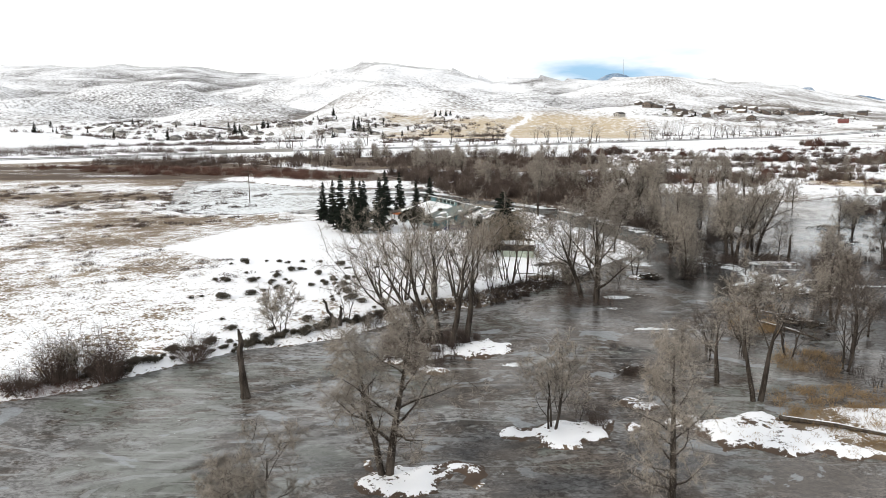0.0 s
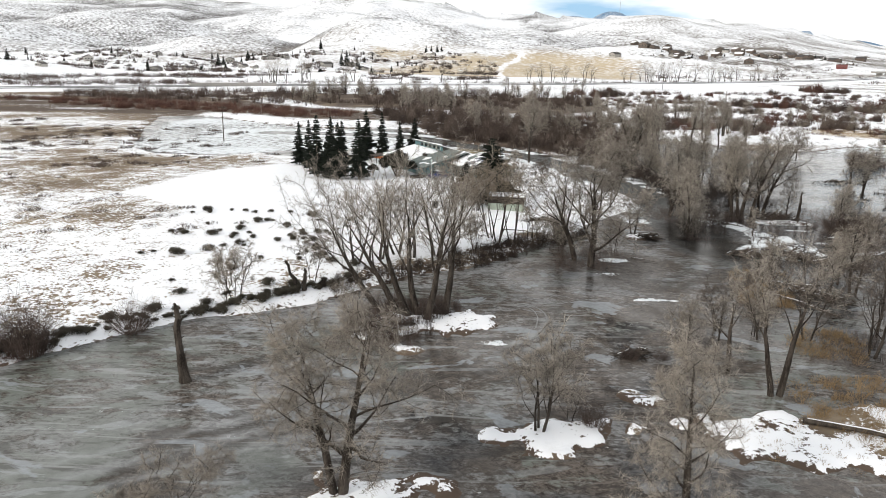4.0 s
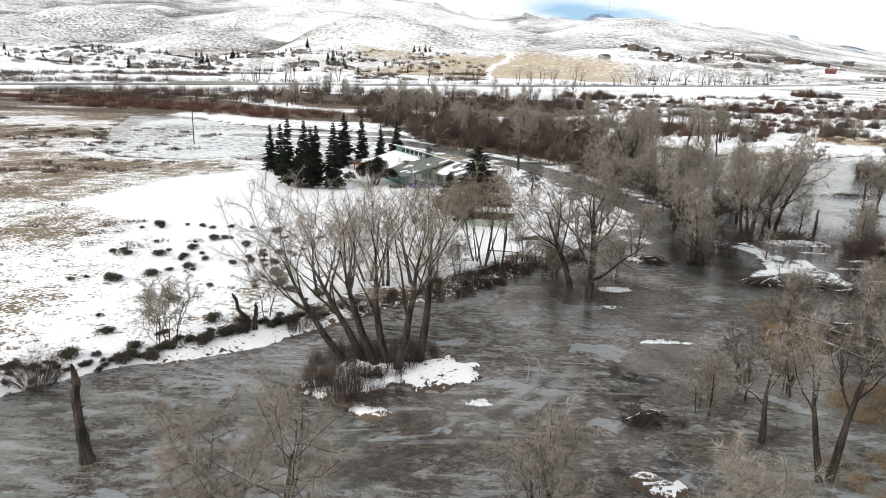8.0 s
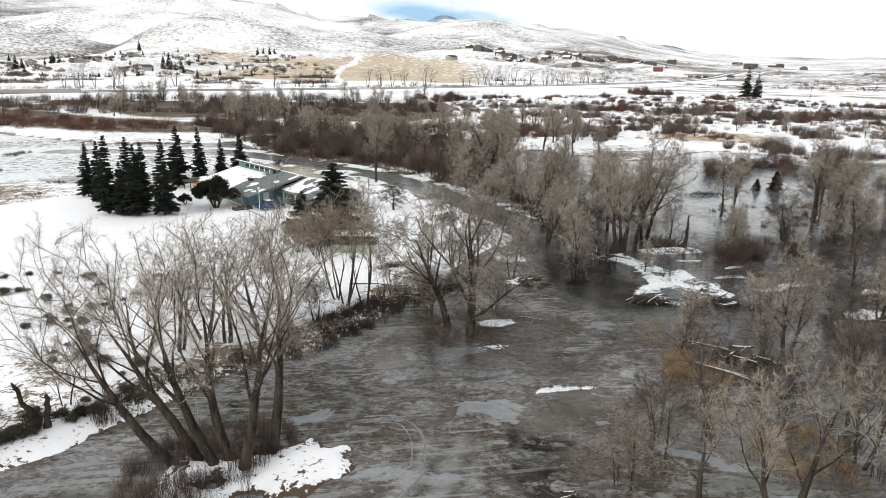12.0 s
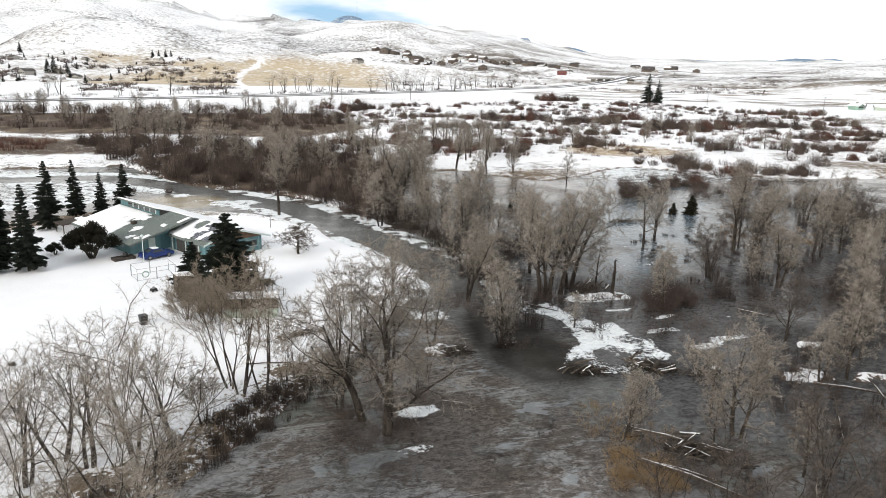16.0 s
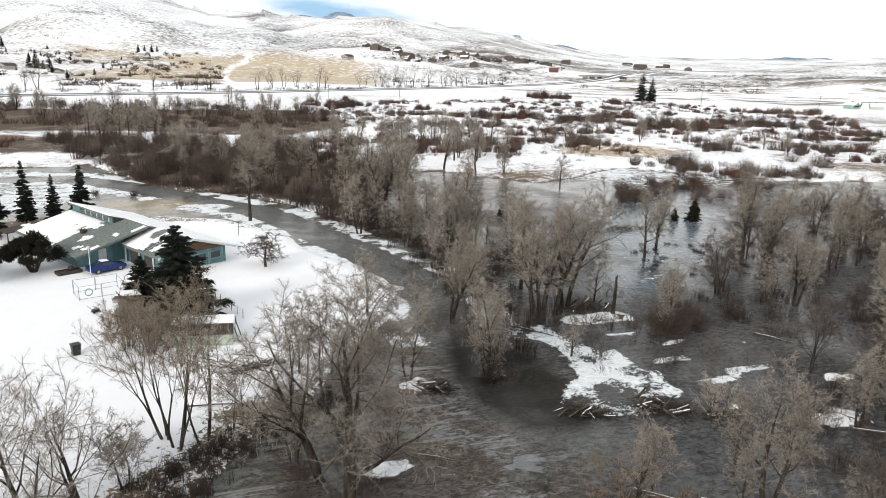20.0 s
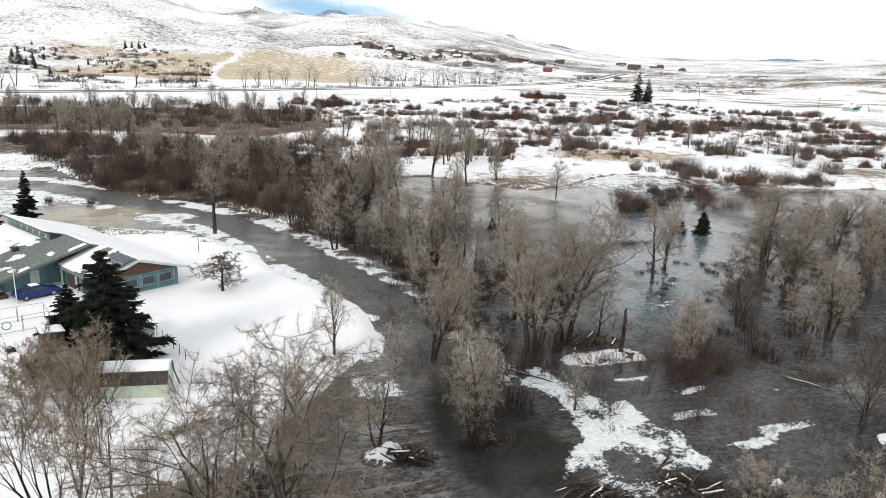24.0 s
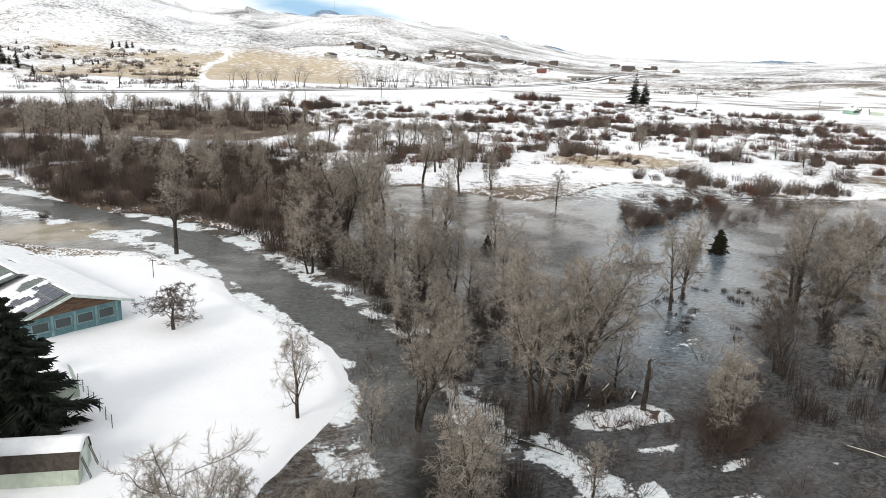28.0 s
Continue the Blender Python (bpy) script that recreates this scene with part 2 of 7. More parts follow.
    c = k.mix(w, c, k.mix(k.ramp(fine, 0.3, 0.7), (0.55, 0.60, 0.63), (0.88, 0.89, 0.90)))
    gloss = k.ramp(streak, 0.4, 0.65, 0.04, 0.24)
    k.bump(k.math("ADD", k.math("MULTIPLY", fine, 0.6), k.math("ADD", k.math("MULTIPLY", w, 0.8), k.math("MULTIPLY", k.math("MULTIPLY", ripple, k.attr("reach")[1]), 0.4))), 0.25, 0.12)
    rough = k.n.new("ShaderNodeMix")
    k.put(rough.inputs[0], w), k.put(rough.inputs[2], gloss), k.put(rough.inputs[3], 0.75)
    m = k.done(c, rough.outputs[0], 0, 0.16)
    # litter dulls the ice in places; elsewhere it is wet and glassy
    dull = k.noise(0.07, 5, p, rough=0.65, swirl=0.5)
    k.put(k.b.inputs["Specular IOR Level"], k.math("ADD", k.math("MULTIPLY", k.ramp(dull, 0.44, 0.60, 0.03, 0.30), k.math("SUBTRACT", 1.0, k.math("MULTIPLY", open_water, 0.6))), k.math("MULTIPLY", blue, 0.22)))
    return m


GROUND, ICE = ground_material(), ice_material()
SNOW = plain("snow", (0.80, 0.82, 0.85), (0.90, 0.90, 0.91), 1.5, 0.75, 0, 0.25, 0.25)
BARK = plain("grey_bark", (0.022, 0.018, 0.015), (0.090, 0.076, 0.065), 2.5, 0.95, 0, 0.5, 0.1, (1, 1, 0.25), own=0.25)
TWIG = plain("bare_twigs", (0.36, 0.315, 0.268), (0.68, 0.612, 0.530), 0.7, 0.8, 0, 0, 0.25, island=0.75, own=0.40)
DARK_TWIG = plain("dark_twigs", (0.085, 0.070, 0.060), (0.22, 0.183, 0.158), 1.5, 0.95, 0, 0, 0.1, island=0.5)
TWIG_PALE = plain("pale_twigs", (0.25, 0.205, 0.160), (0.50, 0.425, 0.340), 0.7, 0.9, 0, 0, 0.15, island=0.75)
WILLOW = plain("willow_stems", (0.062, 0.047, 0.041), (0.175, 0.133, 0.114), 0.25, 0.9, 0, 0, 0.15, island=0.6)
BRUSH_DARK = plain("dark_wet_brush", (0.034, 0.027, 0.024), (0.105, 0.083, 0.072), 0.4, 0.9, 0, 0, 0.15, island=0.5)
BELT_WILLOW = plain("brown_willow_stems", (0.046, 0.034, 0.029), (0.135, 0.102, 0.087), 0.25, 0.9, 0, 0, 0.15, island=0.5)
WILLOW_PALE = plain("tan_willow_tips", (0.11, 0.086, 0.072), (0.27, 0.216, 0.178), 0.25, 0.9, 0, 0, 0.15, island=0.6)
WILLOW_RED = plain("red_willow_stems", (0.085, 0.046, 0.038), (0.21, 0.115, 0.088), 0.25, 0.9, 0, 0, 0.15, island=0.6)
STRAW = plain("dry_grass_blades", (0.25, 0.165, 0.085), (0.44, 0.31, 0.17), 0.6, 0.9, 0, 0, 0.15, island=0.5)
SAGE = plain("sagebrush_twigs", (0.055, 0.050, 0.040), (0.145, 0.130, 0.102), 1.2, 0.95, 0, 0, 0.1, island=0.5)
NEEDLE = plain("spruce_needles", (0.010, 0.014, 0.011), (0.026, 0.032, 0.023), 1.2, 0.85, 0, 0, 0.15, island=0.5)
JUNIPER = plain("juniper_foliage", (0.014, 0.014, 0.010), (0.034, 0.031, 0.020), 1.2, 0.9, 0, 0, 0.15, island=0.5)
DEADWOOD = plain("weathered_wood", (0.050, 0.041, 0.034), (0.145, 0.122, 0.100), 3, 0.95, 0, 0.4, 0.1, (1, 1, 0.3), own=0.4)


# ---- builders ----
def mesh_of(name, verts, faces, material, smooth=False):
    me = bpy.data.meshes.new(name)
    me.from_pydata(verts, [], faces)
    me.materials.append(material)
    if smooth:
        me.polygons.foreach_set("use_smooth", [True] * len(me.polygons))
    me.update()
    return me


def part(name, me, parent, label=""):
    ob = new(name, me)
    ob.parent = parent
    return tagged(ob, label)


def thing(name, label, category, group="", at=None, kind=""):
    ob = new(name)
    ob.empty_display_size = 0.2
    ob.matrix_basis = at or Matrix()
    return tagged(ob, label, category, group, kind)


class Shape:
    """Collects solids into one mesh."""

    def __init__(self):
        self.v, self.f = [], []

    def add(self, verts, faces):
        n = len(self.v)
        self.v += [tuple(p) for p in verts]
        self.f += [tuple(i + n for i in q) for q in faces]
        return self

    def box(self, x0, x1, y0, y1, z0, z1, cut=0.0):
        """A box with its edges cut off by that much."""
        bm = bmesh.new()
        bmesh.ops.create_cube(bm, size=1.0)
        for v in bm.verts:
            v.co = Vector(((x0 + x1) / 2 + v.co.x * (x1 - x0), (y0 + y1) / 2 + v.co.y * (y1 - y0), (z0 + z1) / 2 + v.co.z * (z1 - z0)))
        if cut:
            bmesh.ops.bevel(bm, geom=bm.edges[:], offset=cut, segments=1, affect="EDGES")
        bm.verts.index_update()
        self.add([v.co for v in bm.verts], [[v.index for v in q.verts] for q in bm.faces])
        bm.free()
        return self

    def slab(self, corners, thick):
        """A plate on four or more corners, with its thickness below."""
        n = len(corners)
        low = [(x, y, z - thick) for x, y, z in corners]
        self.add(list(corners) + low, [tuple(range(n)), tuple(range(2 * n - 1, n - 1, -1))] + [((i + 1) % n, i, n + i, n + (i + 1) % n) for i in range(n)])
        return self

    def prism(self, outline, y0, y1):
        """An outline of (x, z) drawn from y0 to y1."""
        n = len(outline)
        self.add([(x, y0, z) for x, z in outline] + [(x, y1, z) for x, z in outline],
                 [tuple(range(n)), tuple(range(2 * n - 1, n - 1, -1))] + [((i + 1) % n, i, n + i, n + (i + 1) % n) for i in range(n)])
        return self

    def tube(self, points, radii, sides=6):
        """A closed tapered tube along points."""
        rings = []
        for i, p in enumerate(points):
            a, b = Vector(points[max(i - 1, 0)]), Vector(points[min(i + 1, len(points) - 1)])
            d = (b - a).normalized()
            u = d.orthogonal().normalized()
            if abs(d.z) < 0.95:
                u = d.cross(Vector((0, 0, 1))).normalized()
            w = d.cross(u)
            rings.append([Vector(p) + radii[i] * (u * math.cos(k * math.tau / sides) + w * math.sin(k * math.tau / sides)) for k in range(sides)])
        n = len(rings)
        faces = [(i * sides + k, i * sides + (k + 1) % sides, (i + 1) * sides + (k + 1) % sides, (i + 1) * sides + k) for i in range(n - 1) for k in range(sides)]
        faces += [tuple(range(sides - 1, -1, -1)), tuple(range((n - 1) * sides, n * sides))]
        return self.add([v for r in rings for v in r], faces)

    def wheel(self, x, y, z, r, r_in, half, sides=20):
        """A ring that stands upright, its axle along y."""
        prof = [(r_in, -half), (r * 0.93, -half), (r, -half * 0.6), (r, half * 0.6), (r * 0.93, half), (r_in, half)]
        n = len(prof)
        v = [(x + a * math.cos(k * math.tau / sides), y + b, z + a * math.sin(k * math.tau / sides)) for k in range(sides) for a, b in prof]
        q = [(k * n + i, k * n + (i + 1) % n, ((k + 1) % sides) * n + (i + 1) % n, ((k + 1) % sides) * n + i) for k in range(sides) for i in range(n)]
        return self.add(v, q)

    def mesh(self, name, material, smooth=False):
        return mesh_of(name, self.v, self.f, material, smooth)


def unit(a):
    return a / np.maximum(np.linalg.norm(a, axis=-1, keepdims=True), 1e-9)


def sides_of(d):
    """Two directions across each of the directions d."""
    ref = np.where(np.abs(d[:, 2:3]) > 0.9, np.array([[1.0, 0, 0]]), np.array([[0, 0, 1.0]]))
    u = unit(np.cross(d, ref))
    return u, np.cross(d, u)


def tubes(p0, p1, r0, r1, sides):
    """Open tapered tubes, many at once."""
    u, w = sides_of(unit(p1 - p0))
    a = np.arange(sides) * math.tau / sides
    ring = u[:, None] * np.cos(a)[None, :, None] + w[:, None] * np.sin(a)[None, :, None]
    v = np.concatenate([p0[:, None] + ring * r0[:, None, None], p1[:, None] + ring * r1[:, None, None]], 1).reshape(-1, 3)
    k = np.arange(sides)
    q = np.stack([k, (k + 1) % sides, (k + 1) % sides + sides, k + sides], 1)
    return v, (q[None] + (np.arange(len(p0)) * 2 * sides)[:, None, None]).reshape(-1, 4)


def spikes(p0, p1, r0):
    """Three-sided spikes, many at once."""
    u, w = sides_of(unit(p1 - p0))
    a = np.arange(3) * math.tau / 3
    ring = p0[:, None] + (u[:, None] * np.cos(a)[None, :, None] + w[:, None] * np.sin(a)[None, :, None]) * r0[:, None, None]
    v = np.concatenate([ring, p1[:, None]], 1).reshape(-1, 3)
    q = np.array([[0, 1, 3], [1, 2, 3], [2, 0, 3]])
    return v, (q[None] + (np.arange(len(p0)) * 4)[:, None, None]).reshape(-1, 3)


def joined(name, groups, material):
    """One mesh from (verts, faces) arrays."""
    verts, loops, starts, n, at = [], [], [], 0, 0
    for v, q in groups:
        if not len(v):
            continue
        verts.append(v), loops.append((q + n).ravel())
        starts.append(at + np.arange(len(q)) * q.shape[1])
        n, at = n + len(v), at + q.size
    me = bpy.data.meshes.new(name)
    verts, loops, starts = np.concatenate(verts), np.concatenate(loops), np.concatenate(starts)
    me.vertices.add(len(verts)), me.loops.add(len(loops)), me.polygons.add(len(starts))
    me.vertices.foreach_set("co", verts.astype(np.float32).ravel())
    me.loops.foreach_set("vertex_index", loops.astype(np.int32))
    me.polygons.foreach_set("loop_start", starts.astype(np.int32))
    me.materials.append(material)
    me.update(calc_edges=True)
    return me


# ---- the lie of the land ----
def value_noise(x, y, size, seed=0):
    """Smooth noise from 0 to 1 with bumps of that size."""
    u, v = x / size, y / size
    i, j = np.floor(u), np.floor(v)
    f, g = u - i, v - j
    f, g = f * f * (3 - 2 * f), g * g * (3 - 2 * g)

    def lattice(a, b):
        s = np.sin(a * 127.1 + b * 311.7 + seed * 74.7) * 43758.5453
        return s - np.floor(s)

    return (lattice(i, j) * (1 - f) + lattice(i + 1, j) * f) * (1 - g) + (lattice(i, j + 1) * (1 - f) + lattice(i + 1, j + 1) * f) * g


def rough_noise(x, y, size, seed=0, octaves=4):
    out, amp, total = 0, 1.0, 0
    for o in range(octaves):
        out, total = out + amp * value_noise(x, y, size / 2**o, seed + o), total + amp
        amp *= 0.5
    return out / total


def inside(x, y, outline):
    """Distance to an outline, positive inside it."""
    best, odd = np.full(x.shape, 1e9), np.zeros(x.shape, bool)
    n = len(outline)
    for i in range(n):
        (ax, ay), (bx, by) = outline[i], outline[(i + 1) % n]
        ex, ey = bx - ax, by - ay
        t = np.clip(((x - ax) * ex + (y - ay) * ey) / (ex * ex + ey * ey), 0, 1)
        best = np.minimum(best, np.hypot(x - ax - t * ex, y - ay - t * ey))
        if ay != by:
            odd ^= ((ay > y) != (by > y)) & (x < ex * (y - ay) / ey + ax)
    return np.where(odd, best, -best)


def blob(x, y, cx, cy, rx, ry, turn=0.0):
    """Falls from 1 in the middle of an oval through 0 at its edge."""
    c, s = math.cos(turn), math.sin(turn)
    return 1 - np.hypot(((x - cx) * c + (y - cy) * s) / rx, ((y - cy) * c - (x - cx) * s) / ry)


# west field and house yard, down to the flood
FIELD = [(-900, -300), (-70, -60), (-48, 40), (-40, 54.7), (-35.5, 57.5), (-33, 60.7), (-29.4, 64.2), (-24.4, 69.2), (-19.6, 71.2), (-16, 74.1), (-13, 76.6),
         (-9.5, 80), (-4, 85.5), (0.5, 88), (5, 93), (9.5, 98.7), (15, 106), (19, 113), (25, 121.5), (28.3, 128), (28.8, 135.4), (26.3, 140.4), (23, 146),
         (20, 152.5), (19.3, 159), (14.6, 169), (6, 177), (-2, 180), (-10, 185), (-25, 178), (-40, 172), (-50, 178), (-57, 171), (-72, 172), (-84, 184), (-92, 206), (-101, 228), (-107, 250),
         (-114, 270), (-900, 290)]
NORTH = [(-900, 280), (-170, 272), (-118, 268), (-96, 270), (-72, 250), (-51, 238), (-20, 240), (-10, 222), (-2, 206), (4, 202), (12, 199), (22, 185), (28, 173), (34, 166),
         (36, 176), (31, 192), (36, 208), (50, 222), (64, 220), (74, 207), (81, 201), (90, 205), (102, 213), (115, 220), (126, 212), (134, 203), (146, 194), (170, 190), (240, 182), (420, 160), (900, 120), (6000, 60), (6000, 6000), (-6000, 6000), (-6000, 290)]
ISLANDS = [(-4.6, 43.6, 4.2, 1.9, 0.12), (-1.0, 45.2, 2.2, 1.1, 0.2), (6.3, 51.3, 4.0, 2.1, 0.15), (10.2, 52.8, 1.5, 1.2, 0), (14.2, 55.3, 2.6, 0.9, -0.6), (23.0, 51.5, 5.6, 3.8, 0.2), (31, 52.5, 6.5, 4.6, 0.1),
           (0.4, 70.6, 3.8, 2.8, 0.5), (-3.0, 71.2, 3.4, 2.2, 0.1), (-7.2, 67.3, 3.2, 2.2, 0.5), (-5.2, 64.6, 1.3, 0.9, 0), (57.2, 90.5, 5.6, 1.1, -0.45), (62, 97, 2.2, 1.3, 0), (49, 116.7, 3.2, 1.1, 0.1), (23.4, 104.6, 1.7, 1.3, 0.8)]
WATER = 0.0


def shore(x, y):
    d = np.maximum(inside(x, y, FIELD), inside(x, y, NORTH))
    return d + 2.4 * (rough_noise(x, y, 5.0, 3) - 0.5)


def far_height(x, y):
    """The slopes and hills round the valley, by bearing and distance."""
    bearing, r = np.degrees(np.arctan2(x - 5, y - 45)), np.hypot(x - 5, y - 45)
    at = [-90, -50, -35, -29.5, -26.5, -22.9, -19.7, -15, -11.5, -8.8, -7, -2.9, 0.6, 2.2, 4, 6.8, 10.8, 13.5, 16.2, 19, 22.8, 26.5, 30, 36, 42, 50, 60, 90]
    up = [60, 72, 76, 78, 80, 83, 73, 71, 81, 94, 91, 80, 58, 60, 64, 57, 58, 63, 54, 50, 40, 26, 12, 9, 11, 16, 16, 12]
    off = [3300, 3300, 3300, 3200, 3200, 3100, 3200, 3300, 3200, 3000, 3000, 2950, 2800, 2750, 2700, 2600, 2550, 2550, 2600, 2700, 2900, 3300, 3800, 4200, 4200, 3000, 3000, 3000]
    crest, dist = np.interp(bearing, at, up), np.interp(bearing, at, off)
    top = 26 + dist * crest / 1265
    t = np.clip((r - 560) / (dist - 560), 0, 1)
    z = top * t**1.25
    relief = (rough_noise(x, y, 620, 11, 5) - 0.5) * 2
    gully = np.abs(rough_noise(x, y, 420, 23, 4) - 0.5) * 2
    z += (relief * 0.22 + (gully - 0.35) * 0.46) * top * np.sin(np.pi * np.clip(t, 0, 1)) ** 0.8
    over = np.maximum(r - dist, 0)
    z = np.where(over > 0, top * np.exp(-over / 900) + 12, z)
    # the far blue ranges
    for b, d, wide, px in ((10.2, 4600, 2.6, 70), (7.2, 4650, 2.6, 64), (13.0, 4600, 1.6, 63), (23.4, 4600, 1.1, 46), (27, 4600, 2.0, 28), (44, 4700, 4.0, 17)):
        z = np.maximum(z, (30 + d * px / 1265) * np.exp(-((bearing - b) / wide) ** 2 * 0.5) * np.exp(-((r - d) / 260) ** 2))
    return np.where(r > 560, z, 0), bearing, r


def ground_height(x, y):
    d = shore(x, y)
    z = np.clip(d * 0.28, -0.7, 0.45) + np.clip(d - 3, 0, 14) * 0.02
    for cx, cy, rx, ry, turn in ISLANDS:
        e = blob(x, y, cx, cy, rx, ry, turn) * min(rx, ry) * 0.8 + 3.4 * (rough_noise(x, y, 2.2, 9, 3) - 0.5)
        z = np.maximum(z, np.clip(e * 0.55, -0.7, 0.30))
    z = z + np.where(z > 0.1, 0.16 * (rough_noise(x, y, 7, 5) - 0.5), 0)
    hills, bearing, r = far_height(x, y)
    return z + hills + np.where(y > 300, np.clip((y - 300) / 160, 0, 1) * 1.4, 0), d, bearing, r


def axis(stretches):
    out = [stretches[0][0]]
    for start, end, step in stretches:
        out += list(np.linspace(start, end, max(2, int(round((end - start) / step)) + 1))[1:])
    return np.array(out)


def away(start, end, first, grow):
    out, step = [start], first
    while (end - out[-1]) * math.copysign(1, step) > 0:
        out.append(out[-1] + step)
        step *= grow
    return out[1:]


def grid_mesh(name, xs, ys, height, material):
    gx, gy = np.meshgrid(xs, ys)
    z = height(gx, gy)
    extra = z[1:] if isinstance(z, tuple) else ()
    z = z[0] if isinstance(z, tuple) else z
    n, m = len(xs), len(ys)
    i = (np.arange(m - 1)[:, None] * n + np.arange(n - 1)).ravel()
    me = joined(name, [(np.stack([gx, gy, z], -1).reshape(-1, 3), np.stack([i, i + 1, i + n + 1, i + n], 1))], material)
    me.polygons.foreach_set("use_smooth", np.ones(len(i), bool))
    return me, gx, gy, z, extra


def colour(me, name, r, g, b):
    a = me.color_attributes.new(name, "FLOAT_COLOR", "POINT")
    rgba = np.stack([np.broadcast_to(c, r.shape) for c in (r, g, b)] + [np.ones(r.shape)], -1).astype(np.float32)
    a.data.foreach_set("color", rgba.ravel())


def soft(v, a, b):
    t = np.clip((v - a) / (b - a), 0, 1)
    return t * t * (3 - 2 * t)


gxs = np.array(away(-60, -5200, -0.9, 1.06)[::-1] + list(np.arange(-60, -13, 0.75)) + list(np.arange(-13, 36, 0.45)) + list(np.arange(36, 80, 0.75)) + away(80, 6500, 0.9, 1.055))
gys = np.array(away(24, -500, -1.5, 1.2)[::-1] + list(np.arange(24, 40, 0.8)) + list(np.arange(40, 76, 0.45)) + list(np.arange(76, 190, 0.8)) + list(np.arange(190, 480, 2.5)) + away(480, 5400, 4, 1.035))
land, gx, gy, gz, (gd, gb, gr) = grid_mesh("ground", gxs, gys, ground_height, GROUND)
n1, n2, n3 = rough_noise(gx, gy, 26, 31), rough_noise(gx, gy, 9, 37), rough_noise(gx, gy, 160, 41)
yard = np.maximum(inside(gx, gy, [(-62, 122), (-40, 108), (-30, 94), (-16, 76), (-6, 79), (4, 86), (14, 97), (34, 118), (36, 140), (14, 176), (-12, 186), (-34, 172), (-52, 150)]), 0)
snow = 0.545 + 0.42 * (n2 - 0.5) + 1.0 * (n1 - 0.5)
snow = np.minimum(snow + 0.05 * soft(-gx, 24, 10), 0.72) + 0.12 * soft(6 - gd, 0, 6) - 0.14 * soft(-gx, 30, 60)
brown, gold = soft(n1, 0.55, 0.30) * 0.45, soft(n2, 0.55, 0.75) * 0.25
snow = np.maximum(snow, soft(yard + 14 * (n1 - 0.5) + 5 * (n2 - 0.5), 0.5, 9) * 1.15)
meadow = soft(inside(gx, gy, [(-400, 268), (-100, 268), (-92, 300), (-100, 330), (-400, 345)]), -6, 6)
snow, brown = snow * (1 - meadow) + meadow * (0.22 + 0.9 * (rough_noise(gx * 0.4, gy * 2.0, 12, 43) - 0.5)), np.maximum(brown, 0.95 * meadow)
# low ground north of the river, then the slopes
north = soft(gy, 190, 240) * (gx > -100)
snow = np.where(north > 0.5, 0.70 + 0.95 * (n1 - 0.5) + 0.3 * (n2 - 0.5), snow)
brown = np.where(north > 0.5, 0.7, brown)
# bare earth under the willow thickets
low = soft(inside(gx, gy, [(-190, 330), (-120, 295), (-60, 262), (-10, 258), (-20, 290), (-70, 312), (-110, 345), (-170, 372)]), -3, 4) * soft(rough_noise(gx, gy, 30, 3), 0.30, 0.42)
snow, brown = snow * (1 - 0.6 * low), np.maximum(brown, 0.95 * low)
for outline in ([(-8, 208), (10, 200), (24, 186), (32, 172), (38, 196), (48, 220), (44, 254), (12, 268), (-18, 250)], [(-64, 318), (-20, 314), (30, 296), (64, 330), (44, 436), (-40, 438), (-116, 402)]):
    under = soft(inside(gx, gy, outline), -3, 4)
    snow, brown = snow * (1 - 0.75 * under), np.maximum(brown, 0.95 * under)
rusty = soft(blob(gx, gy, 133, 250, 30, 22), 0.0, 0.5)
gold, snow = np.maximum(gold, rusty * 0.9), snow - 0.3 * rusty
snow = np.where(gy > 400, 0.74 + 0.25 * (n3 - 0.5) + 0.4 * (n1 - 0.5), snow)
field = soft(gr, 640, 690) * soft(-gr, -1080, -960) * soft(gb, -9.5, -8) * soft(-gb, -15, -11) * soft(n3, 0.2, 0.4)
field = np.maximum(field, soft(gr, 1050, 1120) * soft(-gr, -1650, -1400) * soft(gb, 4, 6) * soft(-gb, -13, -10) * 0.8)
lane = soft(np.abs((gb - 2.2) - (gr - 650) * 0.004 + 1.2 * np.sin((gr - 650) / 110)), 0.42, 0.15) * (gr > 600) * (gr < 1100)
gold, snow = np.maximum(gold, field), snow * (1 - 0.62 * field * (1 - lane) * (0.75 + 0.5 * n2))
slopes = soft(gr, 1000, 1500)
tilt = rough_noise(gx, gy, 420, 53, 4)
draw = np.abs(rough_noise(gx, gy, 420, 23, 4) - 0.5) * 2
snow = np.where(gr > 1000, 0.67 + 0.30 * (tilt - 0.5) - 0.26 * soft(draw, 0.16, 0.0) + 0.5 * (rough_noise(gx, gy, 110, 57, 3) - 0.5) - 0.06 * soft(-gb, 5, 25) * slopes, snow)
rows = rough_noise(gb * 1.1, gr * 0.16, 3.0, 101, 4)
snow = snow - 0.34 * soft(rows, 0.50, 0.66) * soft(gb, 12, 22) * soft(gr, 520, 620) * soft(-gr, -2300, -1900)
gold = np.where(gr > 1300, 0.25 * soft(gb, 6, 14), gold)
# past 4.2 km snow thins so the painted haze blue shows
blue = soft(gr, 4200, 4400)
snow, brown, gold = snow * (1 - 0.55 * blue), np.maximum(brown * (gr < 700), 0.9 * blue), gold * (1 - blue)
bank = soft(gd, -1.5, 0.3) * soft(-gd, -1.9, -0.5) * (gr < 300) * (gx > -60)
snow, brown = snow - 0.04 * bank, np.maximum(brown, 0.95 * bank)
isle = np.zeros(gx.shape)
